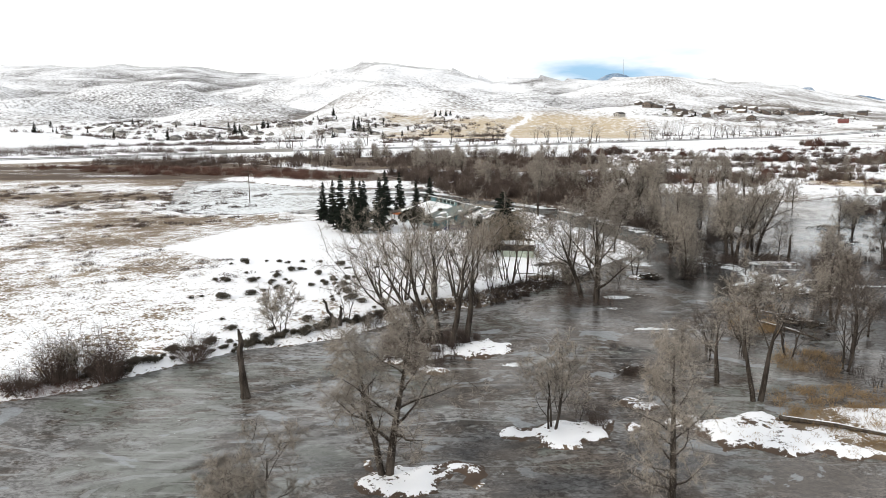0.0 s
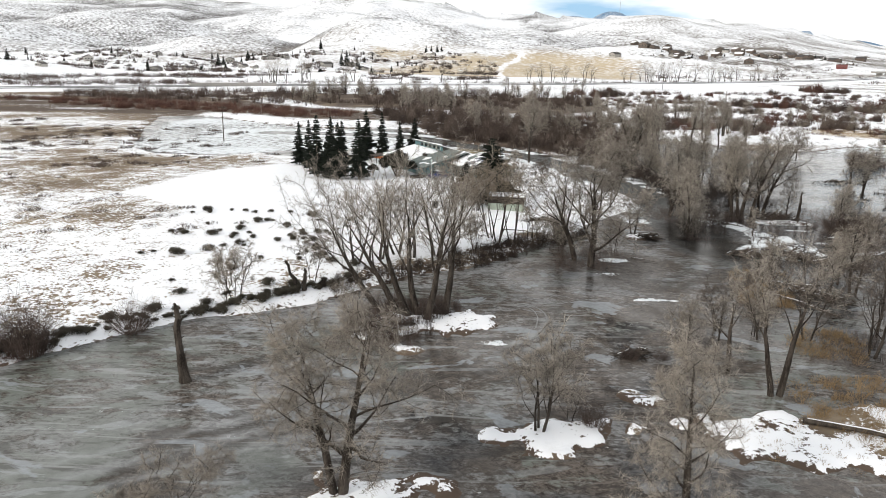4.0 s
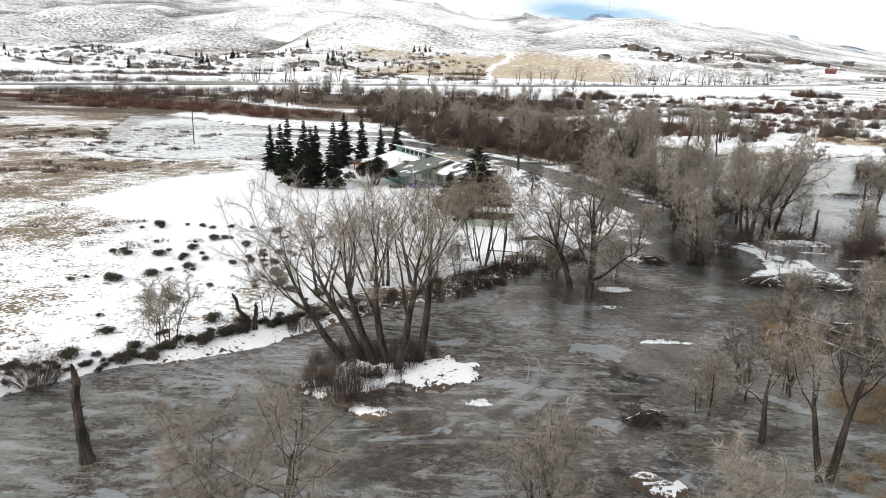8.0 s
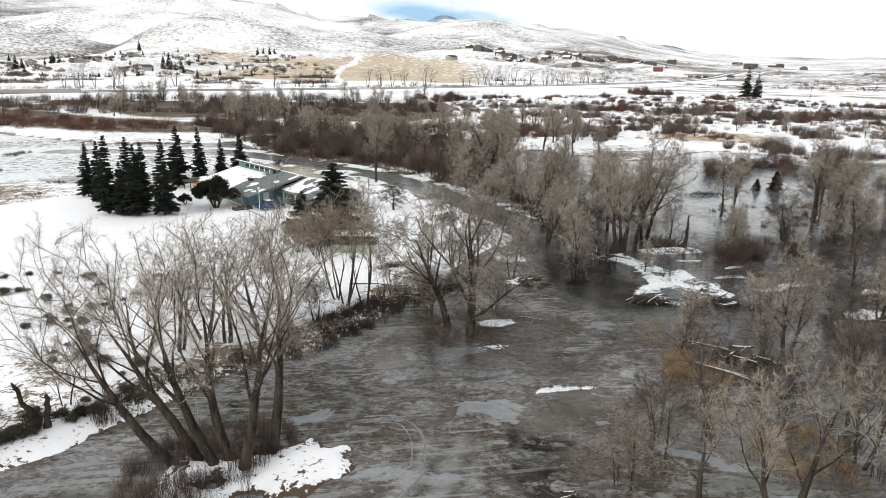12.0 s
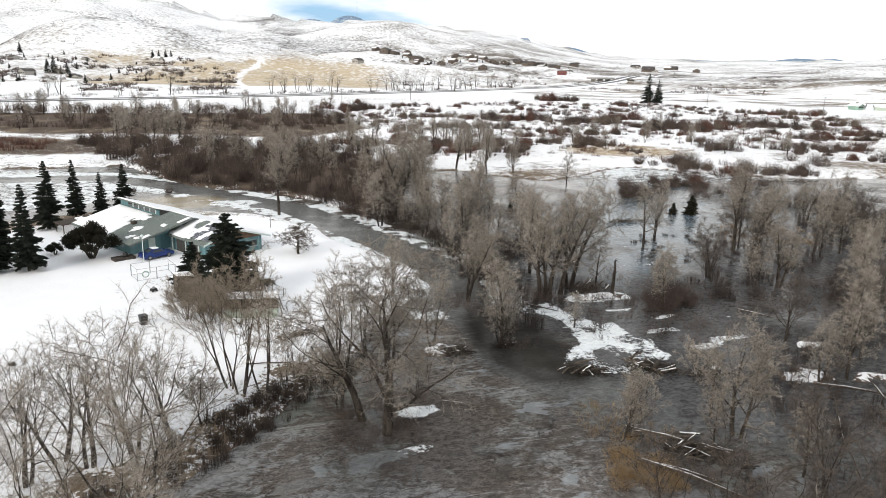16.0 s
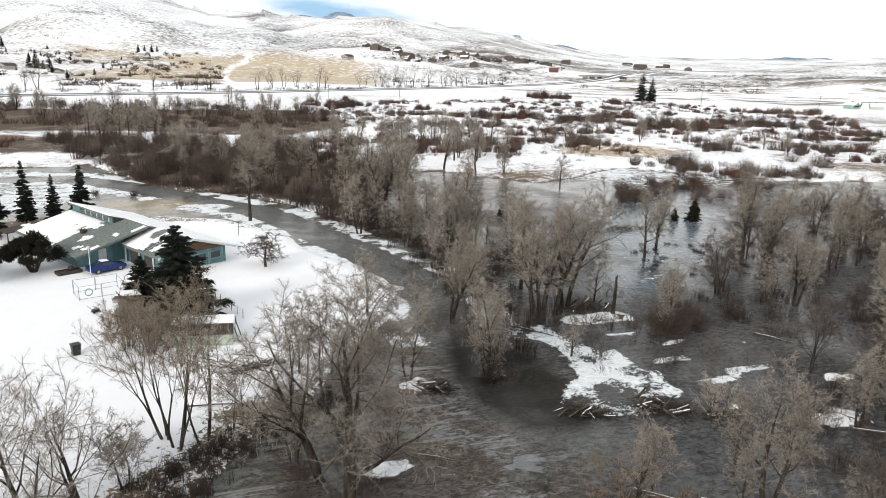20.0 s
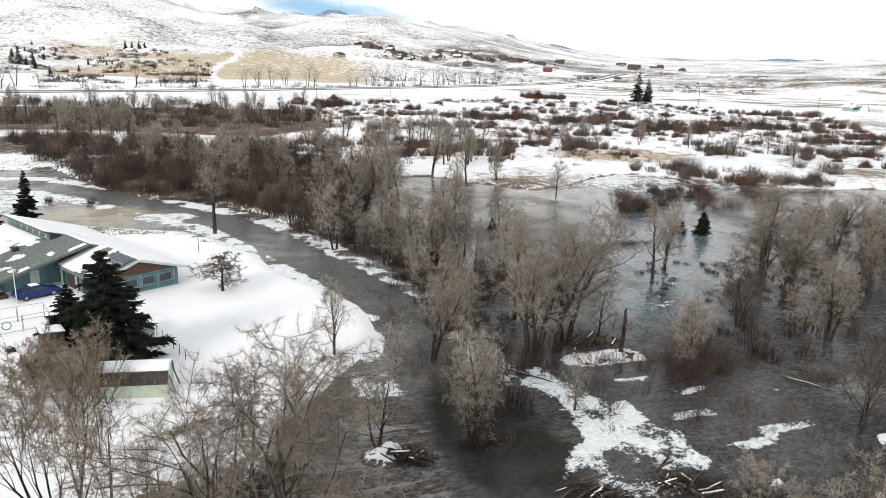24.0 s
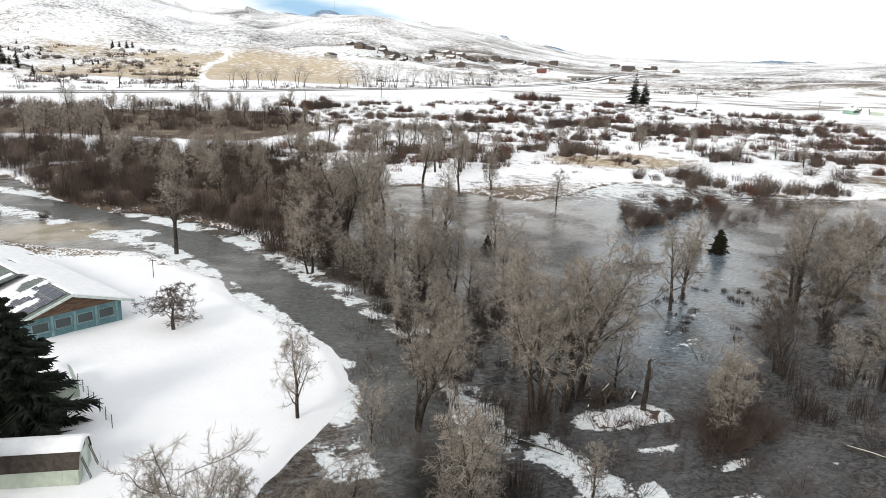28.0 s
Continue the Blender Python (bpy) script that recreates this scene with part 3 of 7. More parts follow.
for cx, cy, rx, ry, turn in ISLANDS:
    isle = np.maximum(isle, soft(blob(gx, gy, cx, cy, rx, ry, turn), -0.4, -0.2))
snow, brown = np.where(isle > 0.5, 0.27 + 0.44 * soft(gz, 0.02, 0.24) + 0.9 * (rough_noise(gx, gy, 2.2, 97) - 0.5), snow), np.where(isle > 0.5, 1.0, brown)
marsh = soft(inside(gx, gy, [(26, 50), (30, 47), (40, 48), (40, 62), (24, 60), (23, 55)]), -1, 1)
snow, brown, gold = snow - 0.5 * marsh * soft(n2, 0.35, 0.6), brown * (1 - 0.5 * marsh), np.maximum(gold * (isle < 0.5), 0.2 * marsh)
wet = soft(-gz, -0.02, 0.06) * (gr < 420)
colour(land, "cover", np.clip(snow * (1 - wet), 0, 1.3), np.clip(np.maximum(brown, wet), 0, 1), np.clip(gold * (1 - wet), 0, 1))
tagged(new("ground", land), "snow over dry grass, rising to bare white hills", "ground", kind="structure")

# ---- flood water, mostly frozen ----
wxs = np.array(away(-60, -190, -1.2, 1.03)[::-1] + list(np.arange(-60, 90, 0.75)) + away(90, 430, 1.0, 1.03))
wys = np.array([-60, -20, 0] + list(np.arange(12, 215, 0.75)) + away(215, 300, 1.2, 1.03))
flood, fx, fy, fz, _ = grid_mesh("water", wxs, wys, lambda x, y: np.zeros(x.shape) + WATER, ICE)
PADS = [(20.1, 78.8, 2.6, 0.8, 0.62), (18.3, 93.2, 1.8, 1.0, 0.7), (32.3, 93.2, 1.8, 1.1, 0.75), (16.6, 87.5, 2.2, 0.8, 0.5), (49.5, 104.5, 3.0, 1.2, 0.72), (52.0, 108.5, 3.5, 0.9, 0.66), (48.0, 111.5, 2.4, 0.7, 0.7), (55.5, 101.0, 3.6, 0.8, 0.66), (58.0, 106.5, 2.6, 0.6, 0.64), (51.0, 99.5, 2.4, 0.7, 0.7),
        (30.4, 115, 1.6, 4.5, 0.8), (31.5, 128, 2.0, 5.0, 0.65), (48.5, 116.5, 5.0, 2.0, 0.9), (3.0, 66.4, 1.8, 0.7, 0.55)]
white = 0.10 + 0.5 * (rough_noise(fx, fy, 8, 61) - 0.5)
patchy = rough_noise(fx, fy, 4.5, 63, 3) * 0.6 + rough_noise(fx, fy, 1.7, 64, 2) * 0.4
for cx, cy, rx, ry, most in PADS:
    white = np.maximum(white, (most + 0.7 * (patchy - 0.5)) * soft(blob(fx, fy, cx, cy, rx, ry) + 0.9 * (patchy - 0.5), -0.25, 0.35))
sheet = soft(inside(fx, fy, [(-98, 224), (-104, 248), (-96, 273), (-40, 240), (-8, 226), (-6, 205), (-20, 186), (-45, 180), (-57, 171), (-74, 172), (-90, 184)]), -3, 6)
white = np.maximum(white, sheet * (0.56 + 0.45 * (rough_noise(fx, fy, 14, 67) - 0.5)))
east = soft(fx, 56, 100) * soft(fy, 165, 205)
white = np.maximum(white, east * (0.42 + 0.9 * (rough_noise(fx, fy, 22, 71) - 0.5)))


def along(x, y, line):
    best = np.full(x.shape, 1e9)
    for (ax, ay), (bx, by) in zip(line, line[1:]):
        ex, ey = bx - ax, by - ay
        t = np.clip(((x - ax) * ex + (y - ay) * ey) / (ex * ex + ey * ey), 0, 1)
        best = np.minimum(best, np.hypot(x - ax - t * ex, y - ay - t * ey))
    return best


RIVER = [(-60, 222), (-22, 222), (-8, 210), (4, 194), (16, 180), (22, 166), (26, 154), (30, 143), (33, 132), (31, 118), (32, 108), (31, 101), (33, 96)]
to_river = along(fx, fy, RIVER)
stream = soft(-to_river, -5.5, -3.0)
pool = soft(blob(fx, fy, 32.4, 104.5, 5.4, 13.0) + 0.5 * (rough_noise(fx, fy, 5, 121) - 0.5), -0.05, 0.25)
foam = soft(to_river, 2.6, 4.2) * soft(-to_river, -9.0, -6.5) * soft(fy, 110, 116)
white = np.maximum(white * (1 - 0.8 * stream), foam * (-0.14 + 1.45 * rough_noise(fx, fy, 2.4, 73, 5)))
white = white * (1 - pool)
SHELF = [(37.5, 118.5), (38.1, 112.3), (39.4, 109.6), (38.7, 104.0), (36.2, 101.5), (33.7, 99.5), (34.0, 97.6), (38.7, 95.2), (42.6, 94.6), (46.0, 97.5), (47.0, 102.5), (46.3, 106.3), (43.7, 110.9), (40.9, 116.0), (39.0, 118.0)]
white = np.maximum(white, soft(inside(fx, fy, SHELF) + 3.0 * (patchy - 0.5), -0.2, 0.9) * (0.60 + 1.3 * (patchy - 0.5)))
silt = soft(blob(fx, fy, -4, 189, 12, 9), 0, 0.5)
snowy = soft(blob(fx, fy, 6, 186, 7, 4), 0, 0.4)
# clear dark ice in eastern wood and round snow mounds, tree reflections painted in
glassy = soft(fx - 9 * soft(fy, 104, 122), 24, 38) * soft(-fy, -190, -165) * (0.40 + 0.55 * soft(fy, 64, 88)) * soft(rough_noise(fx, fy, 13, 83), 0.12, 0.34)
glassy = np.maximum(glassy, soft(blob(fx, fy, 3, 46, 16, 5), -0.2, 0.4) * soft(rough_noise(fx, fy, 7, 89), 0.35, 0.6))
glassy = np.maximum(glassy, 0.4 * soft(blob(fx, fy, 16, 88, 9, 8), -0.1, 0.5))
glassy = np.maximum(glassy, 0.75 * soft(fx, 84, 96) * soft(-fy, -196, -172) * soft(fy, 90, 110))
white = white - 0.12 * glassy
# outline of the reach that takes the painted sky blue
REACH = [(89, 196), (102, 206), (116, 198), (110, 176), (95, 152), (77, 133), (69, 128), (57, 121), (51, 118), (53, 127), (65, 149)]
reach = soft(inside(fx, fy, REACH) + 8 * (rough_noise(fx, fy, 11, 107) - 0.5), -2.5, 5)
LANES = [[(19.6, 79.6), (21.0, 81.6), (24.4, 87.2), (27.8, 92.4)], [(21.2, 78.8), (22.5, 80.7), (25.9, 86.3), (29.3, 91.5)]]
BAY = [(-27, 42.2), (-21.7, 45.5), (-16.5, 48.9), (-10.4, 52.8), (-5.2, 57.0), (0.2, 61.3), (4.4, 64.5), (7.7, 67.8), (9.4, 71.8), (9.3, 75.8)]
LANES += [[(x - 0.6 * off, y + 0.8 * off) for x, y in BAY] for off in (0.0, -1.8)]
lane_wear = np.max([soft(-along(fx, fy, line), -0.85, -0.15) for line in LANES], 0) * soft(rough_noise(fx, fy, 3.5, 113), 0.30, 0.55)
rim_wear = np.max([soft(-np.abs(along(fx, fy, line) - 1.1), -0.5, 0.0) for line in LANES[2:]], 0) * soft(rough_noise(fx, fy, 4.5, 117), 0.42, 0.62)
colour(flood, "wear", lane_wear, rim_wear, 0.0)
colour(flood, "reach", reach, stream * (1 - pool), pool)
glassy = glassy * (1 - 0.7 * reach)
white = np.maximum(white, reach * (0.16 + 0.6 * (rough_noise(fx * 0.5, fy * 1.8, 5, 109) - 0.5)))
colour(flood, "ice", np.maximum(white * (1 - 0.5 * silt), 0.6 * snowy), np.maximum(np.maximum(stream, pool) * (1 - silt), glassy), silt)
tagged(new("water", flood), "grey flood ice with slush, open channel beside it", "flood water", kind="structure")


def floor_z(x, y):
    return float(ground_height(np.array([[float(x)]]), np.array([[float(y)]]))[0][0, 0])


def floors(x, y):
    return ground_height(np.asarray(x, float)[None], np.asarray(y, float)[None])[0][0]


# ---- bare trees ----
def grow(rng, h, stems=1, lean=(0, 0), spread=0.45, limbs=7, forks=6, sprays=5, trunk=0.42, girth=0.022, tuft=6, shoots=0, fine=0.011, fork=0.62, reach=1.0, apart=1.0):
    """The limbs of a leafless tree as tubes, its boughs, and its fine twigs as spikes."""
    segs = {0: [], 1: [], 2: [], 3: []}

    def branch(p, d, length, r, level):
        n = (6, 6, 4, 3)[level]
        nodes = []
        for i in range(n):
            d = d + rng.normal(0, (0.07, 0.13, 0.19, 0.24)[level], 3) + np.array([0, 0, (0.02, 0.08, 0.03, -0.03)[level]])
            d = d / np.linalg.norm(d)
            q = p + d * length / n
            r2 = r * (1 - (0.20, 0.24, 0.24, 0.25)[level]) if level else r * (0.90, 0.88, 0.82, 0.74, 0.62, 0.45)[i]
            segs[level].append((p, q, r, r2))
            nodes.append((q, d, r2, (i + 1) / n))
            p, r = q, r2
        if level == 3:
            return
        count = (limbs, forks, sprays)[level]
        for c in range(count):
            f = (trunk + (1 - trunk) * (c + 0.6) / count if level == 0 else 0.25 + 0.75 * (c + rng.random()) / count)
            i = min(int(f * n), n - 1)
            q, dd, rr, _ = nodes[i]
            back = (f * n - i) - 1
            q = q + dd * back * length / n
            turn = c * 2.4 + rng.random() * 1.2
            u = np.cross(dd, (0.3, 0.2, 1.0) if level else (1.0, 0.1, 0.0))
            u = u / np.linalg.norm(u)
            w = np.cross(dd, u)
            open_by = spread * (1.25 - 0.45 * f) + rng.normal(0, 0.10) if level == 0 else max(spread, 0.52) * 1.2 + rng.normal(0, 0.16)
            nd = dd * math.cos(open_by) + (u * math.cos(turn) + w * math.sin(turn)) * math.sin(open_by)
            share = (0.76 * reach, 0.50, 0.48)[level] * (1.14 - 0.45 * f) * (0.72 + 0.5 * rng.random())
            branch(q, nd, length * share, rr * ((fork, 0.5, 0.5)[level] if f < 0.95 else 0.75), level + 1)

    for s in range(stems):
        a = s * 2.399 + rng.random()
        out = 0.0 if stems == 1 else (0.10 + 0.22 * rng.random()) * apart
        base = np.array([0.25 * math.cos(a), 0.25 * math.sin(a), -0.4]) if stems > 1 else np.array([0, 0, -0.4])
        d = np.array([lean[0] + out * math.cos(a), lean[1] + out * math.sin(a), 1.0])
        tall = h * (0.78 if s == 0 else 0.60 + 0.2 * rng.random())
        branch(base, d / np.linalg.norm(d), tall, h * girth * (1 if s == 0 else 0.8), 0)
    wood, twigs = [], []
    for level, k in ((0, 8), (1, 5)):
        wood.append(tubes(*(np.array([s[i] for s in segs[level]]) for i in range(4)), k))
    p0, p1, r0, r1 = (np.array([s[i] for s in segs[2]]) for i in range(4))
    wood.append(tubes(p0, p1, np.clip(r0, 0.016, 0.05), np.clip(r1, 0.012, 0.04), 4))
    b0, b1 = p0, p1
    p0, p1, r0, r1 = (np.array([s[i] for s in segs[3]]) for i in range(4))
    twigs.append(tubes(p0, p1, np.clip(r0, fine * 1.05, 0.018), np.clip(r1, fine * 0.85, 0.014), 3))
    p0, p1 = np.concatenate([p0, b0]), np.concatenate([p1, b1])
    src = np.repeat(np.arange(len(p0)), tuft)
    t = rng.random((len(src), 1))
    start = p0[src] * (1 - t) + p1[src] * t
    d = unit(unit(p1[src] - p0[src]) * 0.8 + rng.normal(0, 0.62, (len(src), 3)) + np.array([0, 0, 0.12]))
    size = (0.15 + h * 0.021) * (0.35 + 1.1 * rng.random((len(src), 1)))
    end = start + d * size
    twigs.append(spikes(start, end, np.full(len(src), fine)))
    half = rng.random(len(src)) < 0.6
    fork_at = start[half] + (end - start)[half] * rng.uniform(0.3, 0.7, (int(half.sum()), 1))
    d2 = unit(d[half] + rng.normal(0, 0.6, (int(half.sum()), 3)))
    twigs.append(spikes(fork_at, fork_at + d2 * size[half] * 0.55, np.full(int(half.sum()), fine * 0.85)))
    if shoots:
        b = [s for lv in (0, 1) for s in segs[lv]]
        q0, q1 = np.array([s[0] for s in b]), np.array([s[1] for s in b])
        src = rng.integers(0, len(b), shoots)
        t = rng.random((shoots, 1))
        start = q0[src] * (1 - t) + q1[src] * t
        d = unit(rng.normal(0, 1, (shoots, 3)) + np.array([0, 0, 0.5]))
        twigs.append(spikes(start, start + d * (0.35 + rng.random((shoots, 1)) * 0.8), np.full(shoots, fine * 1.1)))
    return wood, twigs


def bare_tree(seed, h, label, group="bare cottonwoods", twig=None, name="cottonwood_tree", **shape):
    rng = np.random.default_rng(seed)
    wood, twigs = grow(rng, h, **shape)
    ob = thing(name, label, "tree", group)
    part("trunk", joined("trunk", wood, BARK), ob, "grey furrowed trunk and limbs")
    part("crown", joined("crown", twigs, twig or TWIG), ob, "fine leafless twigs")
    return ob


def stand(ob, x, y, turn=0.0, size=1.0, sink=0.0):
    m = pose(x, y, max(floor_z(x, y), -0.1) - sink, 0, 0, turn) @ Matrix.Diagonal((size, size, size, 1))
    return m


def plant(model, spots):
    """Sets a tree at the first spot and copies at the rest; spots: x, y, height as a share, turn."""
    for x, y, size, turn in spots[1:]:
        copy_thing(model, stand(model, x, y, turn, size))
    x, y, size, turn = spots[0]
    model.matrix_basis = stand(model, x, y, turn, size)
    return model


# single large trees
plant(bare_tree(1, 12.4, "two-stemmed bare cottonwood on a snowy mound in ice", stems=2, apart=0.28, limbs=12, forks=7, sprays=6, spread=0.92, trunk=0.24, reach=0.66, tuft=9, fine=0.0058, girth=0.026, shoots=150), [(-6.0, 43.4, 1.0, 20)])
plant(bare_tree(2, 12.4, "slender bare tree shaggy with shoots, in ice", limbs=24, forks=6, sprays=5, spread=0.95, trunk=0.10, reach=0.40, shoots=2200, tuft=6, fine=0.0058, girth=0.020, fork=0.45), [(12.3, 41.7, 1.0, 70)])
plant(bare_tree(3, 6.6, "low many-stemmed bare tree on a snow mound", stems=4, limbs=5, forks=5, sprays=6, spread=0.62, trunk=0.22, tuft=8, fine=0.0055, girth=0.018), [(5.7, 51.2, 1.0, 0)])
for i, (x, y, h, lx) in enumerate([(23.3, 58.0, 10.4, -0.08), (23.9, 58.2, 11.6, 0.07)]):
    plant(bare_tree(4 + 100 * i, h, "tall thin bare tree with a sparse crown by rusty marsh grass", limbs=6, forks=5, sprays=5, spread=0.48, trunk=0.50, reach=0.8, tuft=6, fine=0.0062, girth=0.024, shoots=300, lean=(lx, 0.03)), [(x, y, 1.0, 0)])
plant(bare_tree(8, 8.6, "broken forked dead-topped tree standing in ice", limbs=4, forks=5, sprays=4, spread=0.60, trunk=0.45, reach=0.9, fork=0.8, tuft=5, fine=0.006, girth=0.030, shoots=200), [(21.6, 62.4, 0.95, 30)])
plant(bare_tree(5, 7.5, "bare round-crowned tree growing in flood ice", stems=3, limbs=8, forks=6, sprays=6, spread=0.8, trunk=0.24, reach=0.72, tuft=9, fine=0.0055), [(-12.5, 34.8, 1.0, 0)])
# the leaning clump
CLUMP = "bare cottonwoods leaning out of one clump"
for i, (x, y, h, lx, ly) in enumerate([(-1.4, 73.0, 13.8, 0.03, 0.0), (-3.0, 70.8, 13.6, 0.14, -0.05), (-3.7, 72.0, 13.2, -0.20, 0.05), (-4.6, 71.6, 13.2, -0.36, 0.0), (-5.6, 72.6, 12.8, -0.50, 0.1), (-6.9, 72.0, 12.4, -0.66, -0.05)]):
    plant(bare_tree(20 + i, h, "old bare cottonwood with several leaning trunks" if i else "straight dark cottonwood trunk beside a snowy bank", CLUMP, limbs=7, forks=5, sprays=5, spread=0.50, trunk=0.40, lean=(lx, ly), girth=0.027, tuft=7, fine=0.0060, fork=0.62, shoots=900), [(x, y, 1.0, 0)])
# the wide tree at the corner of the yard
plant(bare_tree(40, 14.2, "wide old bare cottonwood standing in flood ice", limbs=14, forks=9, sprays=7, spread=0.92, trunk=0.18, reach=0.9, tuft=10, fine=0.0075, girth=0.032, shoots=1200), [(15.0, 90.3, 1.0, 200)])
plant(bare_tree(41, 11.8, "bare cottonwood leaning over the yard", limbs=9, forks=8, sprays=6, spread=0.70, trunk=0.28, lean=(-0.24, 0.1), tuft=7, fine=0.0075, girth=0.03), [(13.6, 92.8, 1.0, 0)])
# pale twigged trees on the yard's edge
plant(bare_tree(42, 10.4, "many-stemmed thin tree with sparse pale twigs", "trees along the yard", TWIG_PALE, stems=4, limbs=5, forks=4, sprays=5, spread=0.34, trunk=0.45, girth=0.012, tuft=5, fine=0.0072), [(4.4, 99.0, 1.0, 0), (3.6, 100.6, 0.9, 140)])
plant(bare_tree(44, 5.8, "round tan bush of dense fuzzy twigs beside the shed", "bushes by the shed", TWIG_PALE, name="bush", stems=9, limbs=6, forks=5, sprays=5, spread=0.42, trunk=0.10, girth=0.010, tuft=7, fine=0.006, apart=1.6), [(1.6, 116.2, 0.95, 0), (-0.4, 118.0, 0.75, 70)])
plant(bare_tree(43, 10.0, "thin upright tree with few pale twigs", "trees along the yard", TWIG_PALE, stems=4, limbs=4, forks=4, sprays=4, spread=0.26, trunk=0.45, girth=0.011, tuft=5, fine=0.0072), [(6.3, 98.7, 1.0, 0), (9.1, 101.4, 0.5, 90), (8.2, 100.6, 0.45, 10)])
# round-crowned trees on the shore below the yard
plant(bare_tree(45, 9.4, "bare round-crowned cottonwood on the snowy shore", "trees on the shore", limbs=8, forks=5, sprays=5, spread=0.72, trunk=0.24, tuft=4, fine=0.0068, girth=0.022, stems=2), [(-7.9, 91.3, 0.92, 0), (-3.2, 91.2, 0.95, 100), (-12.0, 86.5, 0.85, 200)])
plant(bare_tree(46, 9.0, "bare crooked cottonwood on the snowy shore", "trees on the shore", limbs=7, forks=5, sprays=5, spread=0.66, trunk=0.28, tuft=4, fine=0.0068, girth=0.022, stems=2), [(-5.9, 90.0, 1.0, 0), (-0.7, 92.6, 0.9, 80), (-9.6, 89.0, 0.95, 220)])
# woods: models, then their places
WOODS = "bare woods in the flood"
tall = [bare_tree(60 + i, 14.0, "tall bare cottonwood in flooded woods", WOODS, limbs=15, forks=6, sprays=4, spread=0.58 + 0.08 * (i % 3), trunk=0.30, reach=0.50, girth=0.020, tuft=4, stems=1 + i % 2, apart=0.7, shoots=500, fine=0.0088) for i in range(4)]
mids = [bare_tree(70 + i, 9.0, "bare twiggy tree standing in ice", WOODS, limbs=13, forks=5, sprays=4, spread=0.64 + 0.10 * (i % 3), trunk=0.20, reach=0.56, girth=0.019, tuft=4, stems=1 + i % 2, shoots=450, fine=0.0080) for i in range(5)]
thin = [bare_tree(76 + i, 8.0, "thin dark bare tree among flooded brush", "dark trees in the flood", DARK_TWIG, limbs=9, forks=4, sprays=4, spread=0.40 + 0.1 * i, trunk=0.22, girth=0.016, tuft=5, fine=0.0078, stems=1 + i, shoots=300) for i in range(3)]
saps = [bare_tree(80 + i, 5.0, "small bare sapling at the water's edge", "bare saplings", name="sapling", limbs=7, forks=4, sprays=4, spread=0.40, trunk=0.15, girth=0.012, tuft=5, stems=2 + i, fine=0.0075) for i in range(3)]
spots_tall = [(40.9, 118.4, 14.2), (42.3, 118.9, 15.4), (43.9, 118.8, 15.4), (46.0, 120.6, 15.7), (80.7, 132.1, 15.3), (87.7, 134.0, 13.6), (37.9, 178.0, 14.8), (43.1, 180.0, 15.5), (13.7, 173.2, 15.5), (72.2, 140.9, 11.5), (80.9, 128.5, 12.5), (38.8, 182.0, 15.2),
              (69.1, 212.0, 12.7), (77.6, 234.1, 13.6), (71.3, 234.7, 12.1), (64.2, 222.3, 11.8), (105.8, 137.8, 12.0), (-13.2, 303.3, 11.5), (-8.5, 304.0, 12.0), (31.5, 119.0, 11.0)]
spots_mid = [(30.4, 105.1, 10.5), (32.1, 108.6, 6.0), (53.2, 110.4, 8.5), (55.4, 112.9, 7.6), (41.4, 86.0, 7.2), (42.3, 76.8, 6.5), (55.9, 88.9, 7.4), (59.1, 89.2, 9.4), (41.6, 82.9, 10.5), (30.9, 176.6, 12.0), (36.5, 123.6, 8.2), (35.3, 131.0, 8.4), (50.5, 121.6, 7.0), (30.0, 160.4, 10.3), (40.9, 159.4, 9.8),
             (57.3, 164.7, 9.2), (48.0, 140.4, 10.9), (83.6, 195.7, 8.4), (76.5, 211.7, 8.5), (23.1, 122.3, 8.0), (14.2, 109.3, 6.5), (23.4, 106.3, 6.8), (53.4, 221.2, 9.7)]
spots_more = [(17.3, 109.3, 6.0), (19.3, 65.7, 5.5), (22.8, 68.2, 5.0), (71.0, 116.0, 6.2), (118.1, 156.5, 7.0), (33.0, 85.3, 5.4), (32.6, 109.5, 7.2), (40.1, 107.7, 4.8), (30.5, 105.7, 4.6),
              (33.0, 161.6, 9.0), (37.7, 150.4, 6.5), (38.9, 82.3, 5.0)]
spots_thin = [(28.2, 72.5, 7.5), (34.5, 66.0, 9.0), (47.5, 70.5, 8.5), (26.4, 69.0, 5.5), (31.0, 69.5, 8.0), (23.5, 71.0, 5.0), (37.5, 70.5, 9.5)]
spots_sap = [(-22.1, 72.6, 4.8), (-21.5, 73.4, 5.4), (-36.4, 59.4, 3.6), (28.0, 118.3, 4.6), (34.0, 85.9, 5.0), (1.5, 94.6, 4.5), (-15.5, 80.0, 5.0), (9.8, 99.0, 3.5), (11.8, 101.0, 3.6), (-1.5, 89.0, 4.5), (19.0, 96.5, 4.2), (12.2, 95.5, 4.8), (18.6, 66.4, 3.6), (44.6, 92.2, 4.0), (26.5, 70.0, 4.2), (8.0, 53.0, 2.6)]
# the river's eastern bank and the edge of the eastern wood
spots_mid += [(37.5, 127.0, 7.5), (39.0, 135.0, 8.0), (36.8, 143.0, 7.2), (35.2, 151.5, 7.8), (33.8, 158.0, 6.5), (41.5, 147.5, 8.5), (96.9, 127.1, 9.5), (92.0, 126.0, 8.5), (104.0, 136.0, 9.0), (100.0, 146.0, 8.0)]
spots_tall += [(94.5, 129.8, 11.5), (108.0, 146.0, 11.0)]
rng = np.random.default_rng(7)
